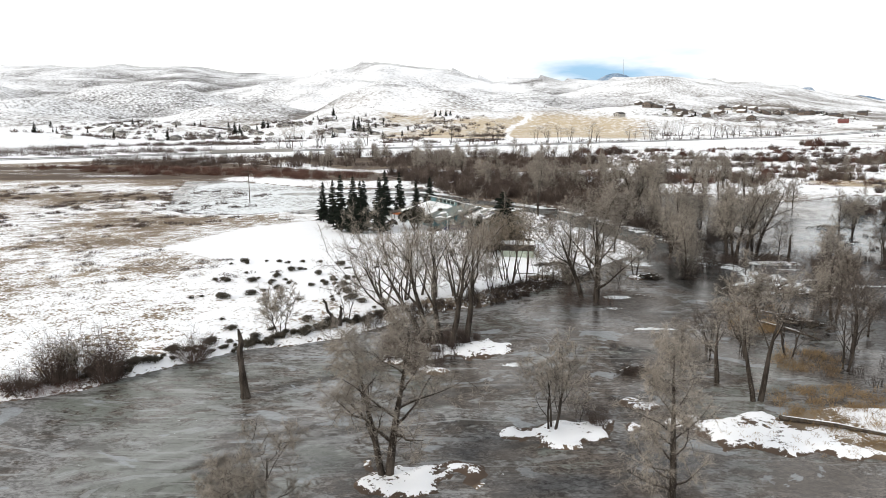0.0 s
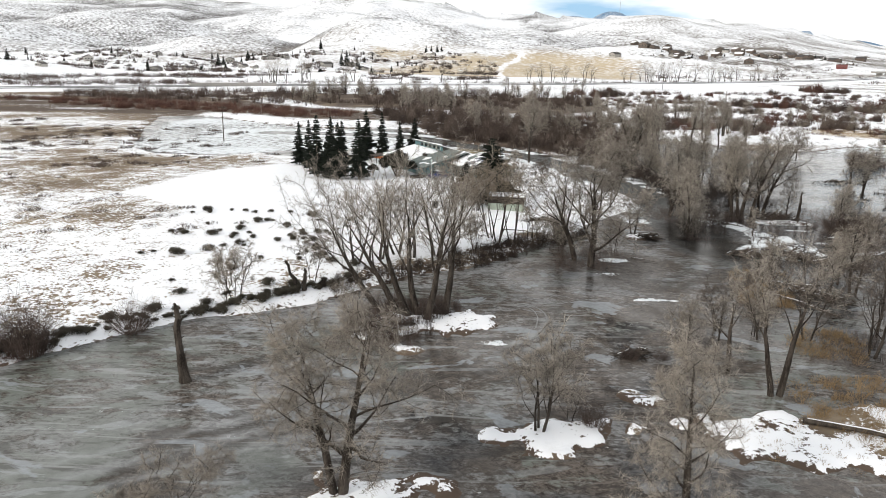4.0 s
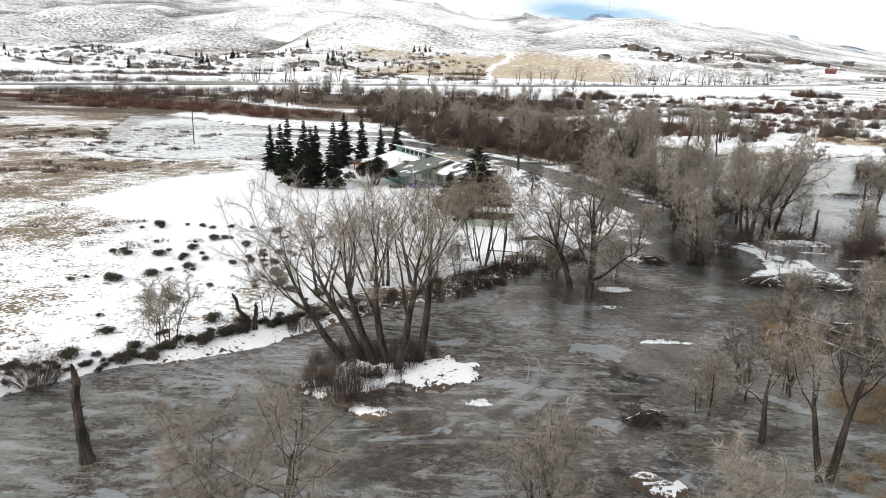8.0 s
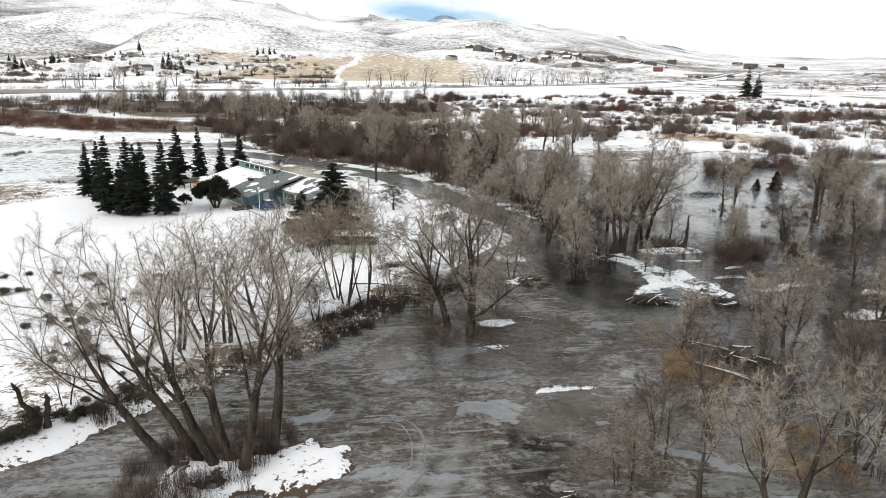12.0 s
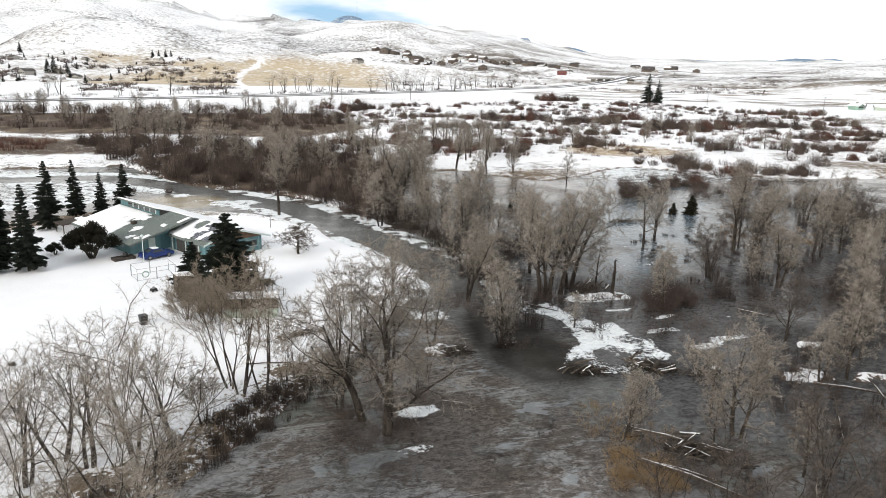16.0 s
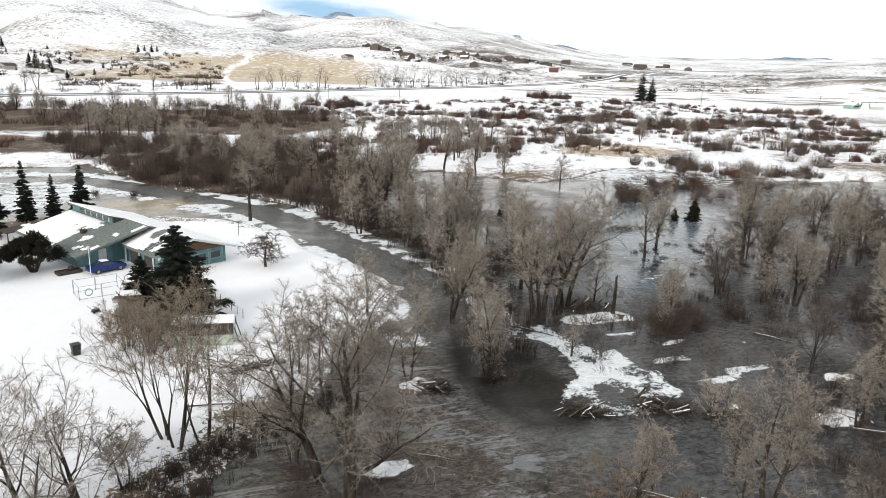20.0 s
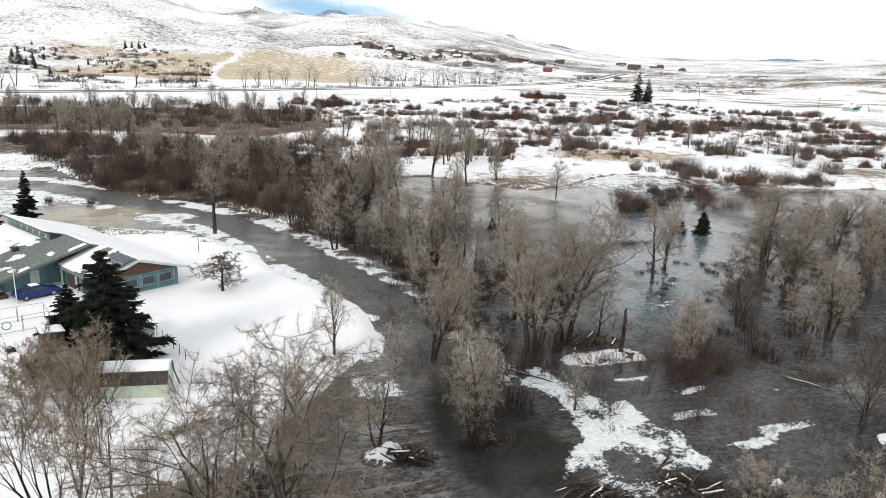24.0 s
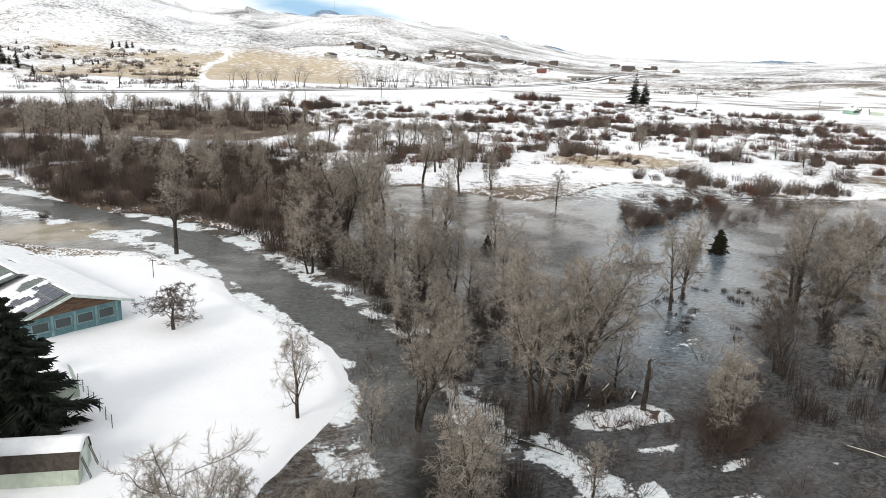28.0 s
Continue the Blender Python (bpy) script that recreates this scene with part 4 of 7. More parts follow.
# the rest of the flooded wood, thinning out to the east
for n in range(14):
    x, y = rng.uniform(38, 54), rng.uniform(128, 200)
    if along(np.array([x]), np.array([y]), RIVER)[0] > 7 and abs(x - 46) + abs(y - 161) > 4:
        (spots_mid if n % 3 else spots_tall).append((x, y, rng.uniform(7, 11) if n % 3 else rng.uniform(11, 14)))
for n in range(8):
    x, y = rng.uniform(50, 78), rng.uniform(52, 100)
    if not (40 < x < 50 and 88 < y):
        (spots_more if n % 3 == 0 else spots_thin).append((x, y, rng.uniform(4.5, 9.0)))
for n in range(26):
    (spots_mid if n % 2 else spots_more).append((rng.uniform(0, 52), rng.uniform(204, 268), rng.uniform(6, 10)))
# row of larger trees behind the willows, and those on the flats north of the flood
for n in range(30):
    (spots_mid if n % 2 else spots_tall).append((rng.uniform(40, 100), rng.uniform(238, 300), rng.uniform(7, 10.5)))
for n in range(9):
    spots_mid.append((rng.uniform(-34, 4), rng.uniform(300, 322), rng.uniform(9, 12)))
for n in range(40):
    (spots_mid if n % 2 else spots_tall).append((rng.uniform(-90, 60), rng.uniform(315, 425), rng.uniform(7, 11)))
for n in range(22):
    (spots_mid if n % 3 else spots_more).append((rng.uniform(100, 215), rng.uniform(232, 330), rng.uniform(4.5, 8)))
for n in range(46):
    x, y = rng.uniform(64, 118), rng.uniform(58, 150)
    if not (66 < x < 80 and 146 < y):
        (spots_tall if n % 4 == 0 else spots_more if n % 4 == 1 else spots_thin).append((x, y, rng.uniform(5.5, 9.5) if n % 4 else rng.uniform(10, 13)))
for models, places, base in ((tall, spots_tall, 14.0), (mids, spots_mid + spots_more, 9.0), (thin, spots_thin, 8.0), (saps, spots_sap, 5.0)):
    for i, model in enumerate(models):
        plant(model, [(x, y, h / base, rng.uniform(0, 360)) for x, y, h in places[i::len(models)]])
# the little tree on the lawn
plant(bare_tree(90, 4.6, "small round bare orchard tree on snowy lawn", twig=DARK_TWIG, name="orchard_tree", limbs=9, forks=7, sprays=5, spread=1.15, trunk=0.32, girth=0.03, tuft=5, fork=0.7), [(13.9, 142.8, 1.0, 0)]).matrix_basis @= Matrix.Diagonal((1.5, 1.5, 0.9, 1))
# far rows of trees along the highway
rows = bare_tree(91, 12.0, "far bare tree along the highway", "trees by the highway", limbs=6, forks=4, sprays=3, spread=0.45, trunk=0.3, girth=0.02, tuft=4, stems=2)
far_spots = []
for n in range(54):
    x = rng.uniform(-150, 330)
    y = np.interp(x, [-150, 0, 200, 400], [500, 560, 690, 850]) + rng.uniform(-12, 30)
    far_spots.append((x, y, rng.uniform(0.7, 1.35), rng.uniform(0, 360)))
far_spots += [(196.6, 630, 1.5, 0), (176, 652, 1.6, 40)]
plant(rows, far_spots)


# ---- conifers ----
def spruce(seed, h, label, name="spruce_tree", group="dark spruces by the house", wide=0.24, material=None, low=0.08, full=1.0):
    rng = np.random.default_rng(seed)
    ob = thing(name, label, "tree", group)
    part("trunk", Shape().tube([(0, 0, -0.3), (0, 0, h * 0.5), (0, 0, h * 0.97)], [h * 0.016, h * 0.010, 0.015], 7).mesh("trunk", BARK), ob, "straight brown trunk")
    z = h * low
    limb, needles = [], []
    while z < h * 0.98:
        f = z / h
        reach = (h * wide * (1 - f) ** 0.85 * min(1, 0.75 + (f - low) * 3) + 0.08) * rng.uniform(0.8, 1.12)
        count = int(8 + 6 * (1 - f))
        for c in range(count):
            a = rng.uniform(0, math.tau)
            length = reach * (rng.uniform(0.45, 0.9) if c % 2 else rng.uniform(0.85, 1.22))
            droop = 0.05 - 0.42 * (1 - f) + rng.normal(0, 0.06)
            d = np.array([math.cos(a), math.sin(a), droop])
            base = np.array([0, 0, z + rng.uniform(-0.1, 0.1)])
            tip = base + d * length + np.array([0, 0, 0.12 * length])
            limb.append((base, tip))
            n = int((8 + 13 * length) * full)
            t = rng.uniform(0.12, 1.0, (n, 1))
            p = base + (tip - base) * t
            side = np.array([-math.sin(a), math.cos(a), 0])
            q = p + unit(d * 0.75 + side * rng.choice([-1, 1], (n, 1)) * rng.uniform(0.3, 1.0, (n, 1)) + rng.normal(0, 0.22, (n, 3)) + np.array([0, 0, -0.18])) * (length * (0.20 + 0.25 * (1 - t)) + 0.10)
            needles.append(spikes(p, q, np.full(n, 0.05 + 0.008 * h)))
        z += h * 0.034 + 0.06 * (1 - f)
    b, t = np.array([q[0] for q in limb]), np.array([q[1] for q in limb])
    part("boughs", joined("boughs", [spikes(b, t, np.full(len(b), 0.03))], BARK), ob)
    part("needles", joined("needles", needles, material or NEEDLE), ob, "dense dark green needles")
    return ob


sp = [spruce(100 + i, 11.0, "tall dark spruce beside the house on snow", wide=0.165 + 0.022 * i) for i in range(3)]
plant(sp[0], [(-28.5, 142.6, 1.08, 0), (-31.8, 150.6, 0.92, 50), (-20.4, 175.5, 0.93, 100), (-24.4, 146.4, 0.95, 170)])
plant(sp[1], [(-20.4, 141.2, 1.05, 10), (-35.4, 157.0, 0.84, 40), (-16.0, 173.5, 0.74, 200), (-27.0, 148.4, 1.0, 320)])
plant(sp[2], [(-24.2, 141.2, 0.98, 0), (-13.4, 182.5, 0.78, 90), (-26.3, 141.5, 0.75, 250), (-22.7, 166.2, 1.02, 30)])
plant(spruce(110, 10.4, "broad dark spruce behind the long shed", wide=0.46, low=0.03), [(4.0, 124.3, 1.0, 0), (-0.2, 131.4, 0.52, 80)])
plant(spruce(111, 21.0, "pair of far dark spruces on a snowy flat", wide=0.26, group="far spruces", full=0.5), [(296.8, 491.8, 1.0, 0), (305.5, 493.0, 0.8, 80)])


def juniper(seed, r, h, label, low=0.45):
    """A wide dark evergreen with bare stems under a lumpy crown."""
    rng = np.random.default_rng(seed)
    ob = thing("juniper", label, "tree")
    for a in range(7):
        c, s = math.cos(a * 0.9), math.sin(a * 0.9)
        part("stem", Shape().tube([(0.15 * c, 0.15 * s, -0.2), (0.3 * r * c, 0.3 * r * s, h * 0.35), (0.6 * r * c, 0.6 * r * s, h * 0.7)], [0.11, 0.08, 0.04], 5).mesh("stem", BARK), ob)
    groups = []
    for k in range(36):
        a, q = rng.uniform(0, math.tau), math.sqrt(rng.random()) * 0.8
        c = np.array([r * q * math.cos(a), r * q * math.sin(a), h * (low + (0.85 - low) * (1 - q * q) * rng.uniform(0.3 if low < 0.4 else 0.6, 1.1))])
        n = 150
        d = unit(rng.normal(0, 1, (n, 3)) * np.array([1, 1, 0.75]))
        p = c + d * rng.uniform(0.1, 0.5, (n, 1)) * np.array([r * 0.4, r * 0.4, h * 0.2])
        groups.append(spikes(p, p + unit(d + rng.normal(0, 0.4, (n, 3))) * rng.uniform(0.25, 0.5, (n, 1)), np.full(n, 0.07)))
    part("foliage", joined("foliage", groups, JUNIPER), ob, "dense blackish evergreen sprays")
    return ob


plant(juniper(120, 3.2, 4.4, "wide dark juniper before the house", 0.26), [(-13.7, 146.0, 1.2, 0), (-18.8, 149.0, 0.42, 60)])
plant(spruce(121, 4.0, "dark cone-shaped evergreen standing in the flood", "juniper", "", wide=0.42, low=0.03, material=JUNIPER), [(92.0, 158.6, 1.0, 0), (88.5, 159.5, 0.6, 50), (57.5, 168.0, 0.55, 20)])


# ---- brush ----
def brush(rng, centres, tall, wide, stems, r=0.016, open_by=0.8):
    """Rounded clumps of branching stems that fan out from their feet, as arrays of spikes."""
    n = len(centres)
    tall, wide = np.broadcast_to(tall, n), np.broadcast_to(wide, n)
    src = np.repeat(np.arange(n), stems)
    m = len(src)
    a, q = rng.uniform(0, math.tau, m), np.sqrt(rng.random(m))
    foot = centres[src] + np.stack([np.cos(a) * q * wide[src] * 0.5, np.sin(a) * q * wide[src] * 0.5, np.full(m, -0.1)], 1)
    d = unit(np.stack([np.cos(a) * q * open_by, np.sin(a) * q * open_by, np.ones(m)], 1) + rng.normal(0, 0.2, (m, 3)))
    size = (tall[src] * rng.uniform(0.5, 1.05, m) * (1.05 - 0.45 * q * q))[:, None]
    rr = np.full(m, r)
    out = [spikes(foot, foot + d * size * 0.85, rr)]
    for k in range(4):
        at = foot + d * size * rng.uniform(0.25, 0.8, (m, 1))
        out.append(spikes(at, at + unit(d * 0.55 + rng.normal(0, 0.55, (m, 3))) * size * rng.uniform(0.16, 0.36, (m, 1)), rr * 0.7))
    return out


def domes(rng, centres, tall, wide, stems, r=0.04):
    """Rounded willow clumps: stems fan out of one foot and end in a dome of fine shoots."""
    n = len(centres)
    tall, wide = np.broadcast_to(tall, n), np.broadcast_to(wide, n)
    src = np.repeat(np.arange(n), stems)
    m = len(src)
    a, q = rng.uniform(0, math.tau, m), np.sqrt(rng.random(m))
    out = np.stack([np.cos(a), np.sin(a), np.zeros(m)], 1)
    foot = centres[src] + out * (q * wide[src] * 0.30)[:, None] + np.array([0, 0, -0.15])
    reach = rng.uniform(0.45, 1.08, m)
    tip = centres[src] + out * (q * wide[src] * 0.5 * reach)[:, None]
    tip[:, 2] += tall[src] * np.sqrt(1 - 0.80 * q * q) * reach
    mid = foot * 0.45 + tip * 0.55 + np.array([0, 0, 1.0]) * (tall[src] * 0.06)[:, None] + rng.normal(0, 0.05, (m, 3)) * tall[src][:, None]
    parts = [tubes(foot, mid, np.full(m, r), np.full(m, r * 0.7), 3), spikes(mid, tip, np.full(m, r * 0.7))]
    for k in range(4):
        f = rng.uniform(-0.6, 0.9, (m, 1))
        at = mid * (1 - f) + tip * f
        parts.append(spikes(at, at + unit(unit(tip - foot) * 0.8 + rng.normal(0, 0.6, (m, 3))) * tall[src][:, None] * rng.uniform(0.10, 0.24, (m, 1)), np.full(m, r * 0.55)))
    return parts


def thicket(name, label, outline, count, tall, wide, stems, material, seed, r=0.02, clear=None, shape=brush):
    rng = np.random.default_rng(seed)
    xs, ys = np.array([p[0] for p in outline]), np.array([p[1] for p in outline])
    pts = np.stack([rng.uniform(xs.min(), xs.max(), count * 6), rng.uniform(ys.min(), ys.max(), count * 6)], 1)
    keep = inside(pts[:, 0], pts[:, 1], outline) > 0
    if clear is not None:
        keep &= rough_noise(pts[:, 0], pts[:, 1], clear[0], seed) > clear[1]
    pts = pts[keep][:count]
    c = np.stack([pts[:, 0], pts[:, 1], np.maximum(floors(pts[:, 0], pts[:, 1]), 0)], 1)
    me = joined(name, shape(rng, c, rng.uniform(tall[0], tall[1], len(c)), wide, stems, r), material)
    return tagged(new(name, me), label, "brush", kind="stuff")


BELT = [(-26, 252), (-12, 226), (-2, 207), (10, 199), (21, 187), (25, 174), (30, 164), (37, 162), (36, 180), (46, 204), (52, 226), (44, 262), (16, 282), (-20, 292), (-40, 290)]
thicket("willow_thicket", "dense dark brown leafless willows along the river", BELT, 330, (2.6, 6.0), 5.6, 84, BELT_WILLOW, 1, 0.028, shape=domes)
thicket("willow_thicket", "brown willow tips standing over the dark thicket", BELT, 60, (4.5, 7.2), 4.4, 60, WILLOW_PALE, 3, 0.030, shape=domes)
thicket("willow_thicket", "dark band of leafless willows across the flats", [(-200, 332), (-120, 322), (-40, 330), (20, 318), (60, 334), (60, 400), (0, 430), (-60, 424), (-140, 400), (-200, 372)], 330, (2.4, 5.6), 8.0, 46, WILLOW, 2, 0.062, shape=domes)
thicket("willow_thicket", "reddish leafless brush behind the frozen flats", [(-230, 330), (-130, 284), (-92, 276), (-58, 262), (-42, 272), (-46, 292), (-100, 312), (-150, 330)], 230, (1.4, 3.2), 6.0, 40, WILLOW_RED, 23, 0.055, shape=domes)
thicket("willow_thicket", "brown willows standing in flood ice", [(86, 172), (112, 176), (150, 190), (190, 215), (150, 232), (112, 205), (90, 190)], 46, (2.6, 5.0), 2.2, 60, WILLOW, 6, 0.028, (16, 0.45))
thicket("sedge_hummock", "low dark sedge hummocks on the frozen flats", [(-140, 150), (-60, 146), (-36, 168), (-40, 182), (-54, 190), (-60, 215), (-92, 240), (-150, 250), (-180, 200)], 150, (0.6, 1.2), 3.2, 46, WILLOW, 26, 0.085, (18, 0.50))
thicket("sedge_hummock", "dark grass hummocks on the snowy field", [(-95, 100), (-40, 84), (-26, 100), (-34, 122), (-62, 130), (-100, 160)], 60, (0.4, 0.8), 1.9, 40, WILLOW, 27, 0.045, (13, 0.55))
thicket("brush_strip", "dense brush in the dark eastern wood", [(38, 58), (64, 56), (112, 70), (118, 128), (66, 112), (50, 90)], 190, (1.4, 3.8), 2.2, 28, BRUSH_DARK, 28, 0.016, (10, 0.42))
thicket("brush_strip", "low dark brush on the shore", [(-5, 85), (1, 87.5), (8, 94.5), (17, 104), (16, 107), (6, 99), (-5, 89)], 200, (0.6, 2.0), 1.3, 26, BRUSH_DARK, 8, 0.012, None, domes)
thicket("brush_strip", "low leafless brush along the flooded bank", [(-40, 55.5), (-33, 61), (-34, 62.5), (-42, 57.5)], 46, (0.8, 2.0), 1.2, 24, WILLOW, 9, 0.014)
thicket("brush_strip", "tangled brush under the leaning trees", [(-9, 66), (-4, 64), (-2, 68), (0, 75), (-8, 77), (-11, 71)], 130, (0.8, 2.6), 1.3, 30, WILLOW, 10, 0.010, None, domes)
thicket("brush_strip", "brown brush under the flooded trees", [(11, 88), (18, 88), (20, 96), (12, 97)], 55, (0.9, 2.6), 1.2, 22, WILLOW, 11, 0.012)
thicket("brush_strip", "dark brush on the river's far bank", [(0, 201), (12, 197.5), (22, 183), (27, 172), (33, 164), (36, 160), (38, 168), (28, 182), (14, 203)], 120, (0.8, 2.2), 1.6, 26, WILLOW, 12, 0.018)
thicket("marsh_grass", "rusty dry marsh grass with snow between", [(24, 55), (28, 49), (40, 48), (41, 62), (25, 61)], 330, (0.5, 1.1), 0.9, 22, STRAW, 13, 0.012)
thicket("marsh_grass", "tan grass tufts on the snowy mounds", [(18, 49), (30, 47), (31, 53), (19, 54)], 60, (0.3, 0.6), 0.6, 18, STRAW, 14, 0.010)
thicket("marsh_grass", "rusty reed tufts in the ice", [(30, 84), (37, 83), (38, 90), (31, 91)], 50, (0.5, 1.2), 0.9, 22, STRAW, 15, 0.011)
thicket("marsh_grass", "rusty reeds in the far flood", [(84, 138), (100, 130), (104, 142), (90, 150)], 90, (0.6, 1.2), 1.4, 20, STRAW, 16, 0.016)
thicket("brush_strip", "thin flooded brush between the trees", [(26, 104), (60, 96), (66, 130), (60, 170), (34, 160), (28, 124)], 160, (0.9, 3.2), 1.6, 20, WILLOW, 17, 0.02, (9, 0.5))
thicket("brush_strip", "thin flooded brush in the eastern wood", [(28, 62), (50, 62), (110, 70), (120, 150), (70, 130), (48, 96)], 110, (1.0, 3.4), 1.9, 24, WILLOW, 18, 0.016, (12, 0.46))
thicket("brush_strip", "dark brush on the snowy bank", [(-13, 77), (-9, 80.5), (-4, 85.2), (-5, 88), (-11, 83), (-15, 79)], 70, (0.5, 1.6), 1.2, 26, BRUSH_DARK, 46, 0.012, None, domes)
thicket("brush_strip", "dark brush along the river's eastern bank", [(35, 122), (40, 124), (42, 140), (38, 156), (33, 166), (31, 162), (35, 148), (37, 134)], 90, (0.8, 2.6), 2.2, 34, BRUSH_DARK, 47, 0.018, (7, 0.40), domes)
thicket("brush_strip", "dark wet brush under the flooded trees", [(29, 103), (34, 104), (40, 116), (50, 116), (52, 140), (46, 170), (50, 205), (34, 200), (32, 160), (34, 130)], 130, (1.2, 3.4), 2.6, 34, BRUSH_DARK, 40, 0.022, (8, 0.42), domes)
thicket("brush_strip", "dark wet brush in the eastern flood", [(60, 112), (78, 104), (120, 96), (150, 140), (130, 170), (96, 150), (82, 128), (66, 124)], 250, (1.0, 3.6), 3.0, 34, BRUSH_DARK, 41, 0.024, (9, 0.44), domes)
thicket("brush_strip", "dark wet brush among snags in the ice", [(28, 64), (44, 60), (70, 74), (74, 100), (60, 98), (44, 84), (38, 70)], 60, (0.8, 2.6), 2.2, 34, BRUSH_DARK, 42, 0.016, (8, 0.46), domes)
thicket("sedge_hummock", "dark sedge tussocks in the open reach", [(60, 128), (84, 124), (96, 136), (88, 148), (70, 144)], 70, (0.3, 0.8), 1.6, 30, BRUSH_DARK, 43, 0.03, (7, 0.45), domes)
thicket("marsh_grass", "rusty reeds at the flooded bank", [(-44, 55), (-38, 56), (-34.5, 58.6), (-34, 60), (-40, 58.5), (-46, 57)], 130, (0.4, 0.9), 0.9, 22, WILLOW_RED, 44, 0.012)
thicket("marsh_grass", "rust-orange grass standing in the ice", [(28.5, 79), (33, 77.5), (34.5, 81), (30.5, 83.5)], 90, (0.7, 1.6), 1.0, 26, STRAW, 45, 0.011)
thicket("far_brush", "low far brush along the highway", [(-260, 400), (-100, 500), (60, 560), (320, 760), (330, 790), (40, 600), (-120, 540), (-280, 440)], 330, (1.5, 3.5), 5.0, 18, WILLOW, 19, 0.07, (60, 0.42))
thicket("far_brush", "brown far brush on the western flats", [(-420, 390), (-180, 430), (-180, 480), (-260, 520), (-460, 480)], 260, (2.5, 6.0), 6.0, 26, WILLOW, 20, 0.09, (50, 0.4))


thicket("willow_thicket", "low scattered dark brush on snowy flats", [(50, 232), (100, 222), (160, 212), (230, 225), (330, 330), (300, 480), (120, 470), (60, 400)], 520, (0.7, 2.4), 4.4, 24, WILLOW, 4, 0.05, (26, 0.48), domes)
thicket("willow_thicket", "low rust-brown brush on snowy flats", [(60, 236), (150, 224), (260, 260), (360, 380), (300, 520), (70, 460)], 460, (0.7, 2.4), 4.6, 24, WILLOW_RED, 5, 0.05, (34, 0.49), domes)


def wedge(b0, b1, r0, r1):
    """A piece of the ring round the valley, between two bearings and two distances."""
    b = np.radians(np.linspace(b0, b1, 7))
    return [(5 + r0 * math.sin(a), 45 + r0 * math.cos(a)) for a in b] + [(5 + r1 * math.sin(a), 45 + r1 * math.cos(a)) for a in b[::-1]]


thicket("far_brush", "dark hedges and scrub at the hills' foot", wedge(-36, 2, 700, 980), 546, (2.0, 5.5), 6.0, 20, WILLOW, 30, 0.27, (34, 0.52))
thicket("far_brush", "dark scrub rows above the highway", wedge(-34, 12, 560, 640), 338, (1.5, 4.5), 6.0, 13, WILLOW, 31, 0.20, (40, 0.52))
thicket("far_brush", "dark scrub beyond the eastern highway", wedge(14, 42, 760, 1300), 338, (1.5, 4.0), 8.0, 12, WILLOW, 32, 0.29, (70, 0.52))
thicket("far_brush", "scattered scrub in the far gullies", wedge(-36, 20, 1000, 1500), 260, (2.0, 4.5), 10.0, 9, WILLOW, 33, 0.22, (90, 0.57))
thicket("marsh_grass", "golden dry grass on the flats", [(120, 236), (146, 232), (160, 250), (140, 268), (116, 258)], 260, (0.4, 0.9), 1.8, 20, STRAW, 36, 0.03)
thicket("marsh_grass", "rust-orange sedge in the flood ice", [(28, 66), (33, 64), (36, 70), (31, 73)], 70, (0.6, 1.4), 1.0, 24, STRAW, 37, 0.012)


def bush(name, seed, label, tall, wide, stems, material, group, r=0.012, open_by=0.9):
    rng = np.random.default_rng(seed)
    ob = thing(name, label, "bush", group)
    part("stem_clump", joined("stem_clump", brush(rng, np.zeros((1, 3)), tall, wide, stems, r, open_by), material), ob)
    return ob


# willow clumps on the snowy flats: middle, width of the cluster, height
def lumps(seed):
    """Five to seven domes of different size grown into one ragged clump."""
    rng = np.random.default_rng(seed)
    n = int(rng.integers(4, 7))
    c = np.stack([rng.normal(0, 3.2, n), rng.normal(0, 2.0, n), np.zeros(n)], 1)
    return domes(rng, c, rng.uniform(2.6, 5.2, n), rng.uniform(3.8, 6.5, n), 80, 0.05)


def flats_willow(seed, material, label):
    ob = thing("willow_shrub", label, "bush", "willows on the flats")
    part("stem_clump", joined("stem_clump", lumps(seed), material), ob)
    return ob


FLATS = [flats_willow(400, WILLOW, "rounded dark brown willow clump on snowy flats"), flats_willow(401, WILLOW_RED, "rounded rust-brown willow clump on snowy flats"), flats_willow(402, WILLOW_PALE, "rounded tan willow clump on snowy flats"), flats_willow(403, WILLOW, "low dark willow clump on snowy flats")]
NEAR_FLATS = [(57, 272, 36, 4.2), (72, 252, 20, 4.0), (89, 262, 28, 4.8), (124, 268, 26, 4.4), (134, 250, 7, 3.6), (131, 225, 6, 4.8), (132, 214, 6, 5.0), (140, 199, 12, 4.6), (153, 197, 10, 4.4), (168, 250, 10, 5.2), (193, 239, 7, 5.6), (197, 230, 4, 2.2), (199, 218, 9, 3.5), (215, 240, 20, 3.6), (113, 191, 9, 4.2), (107, 193, 8, 3.8), (92, 179, 8, 5.2)]
FAR_FLATS = [(72, 424, 30, 6.0), (54, 373, 18, 5.0), (110, 457, 9, 3.3), (104, 382, 34, 2.8), (138, 363, 24, 5.2), (169, 354, 36, 6.0), (263, 474, 11, 4.5), (202, 366, 16, 5.4), (204, 322, 42, 6.2), (255, 328, 27, 6.0), (302, 332, 18, 4.0), (243, 520, 28, 7.0), (246, 272, 30, 4.0), (110, 330, 40, 3.4), (150, 305, 44, 3.0), (330, 400, 46, 4.6), (270, 290, 26, 3.6)]
rng = np.random.default_rng(410)
flat_spots = [[], [], [], []]
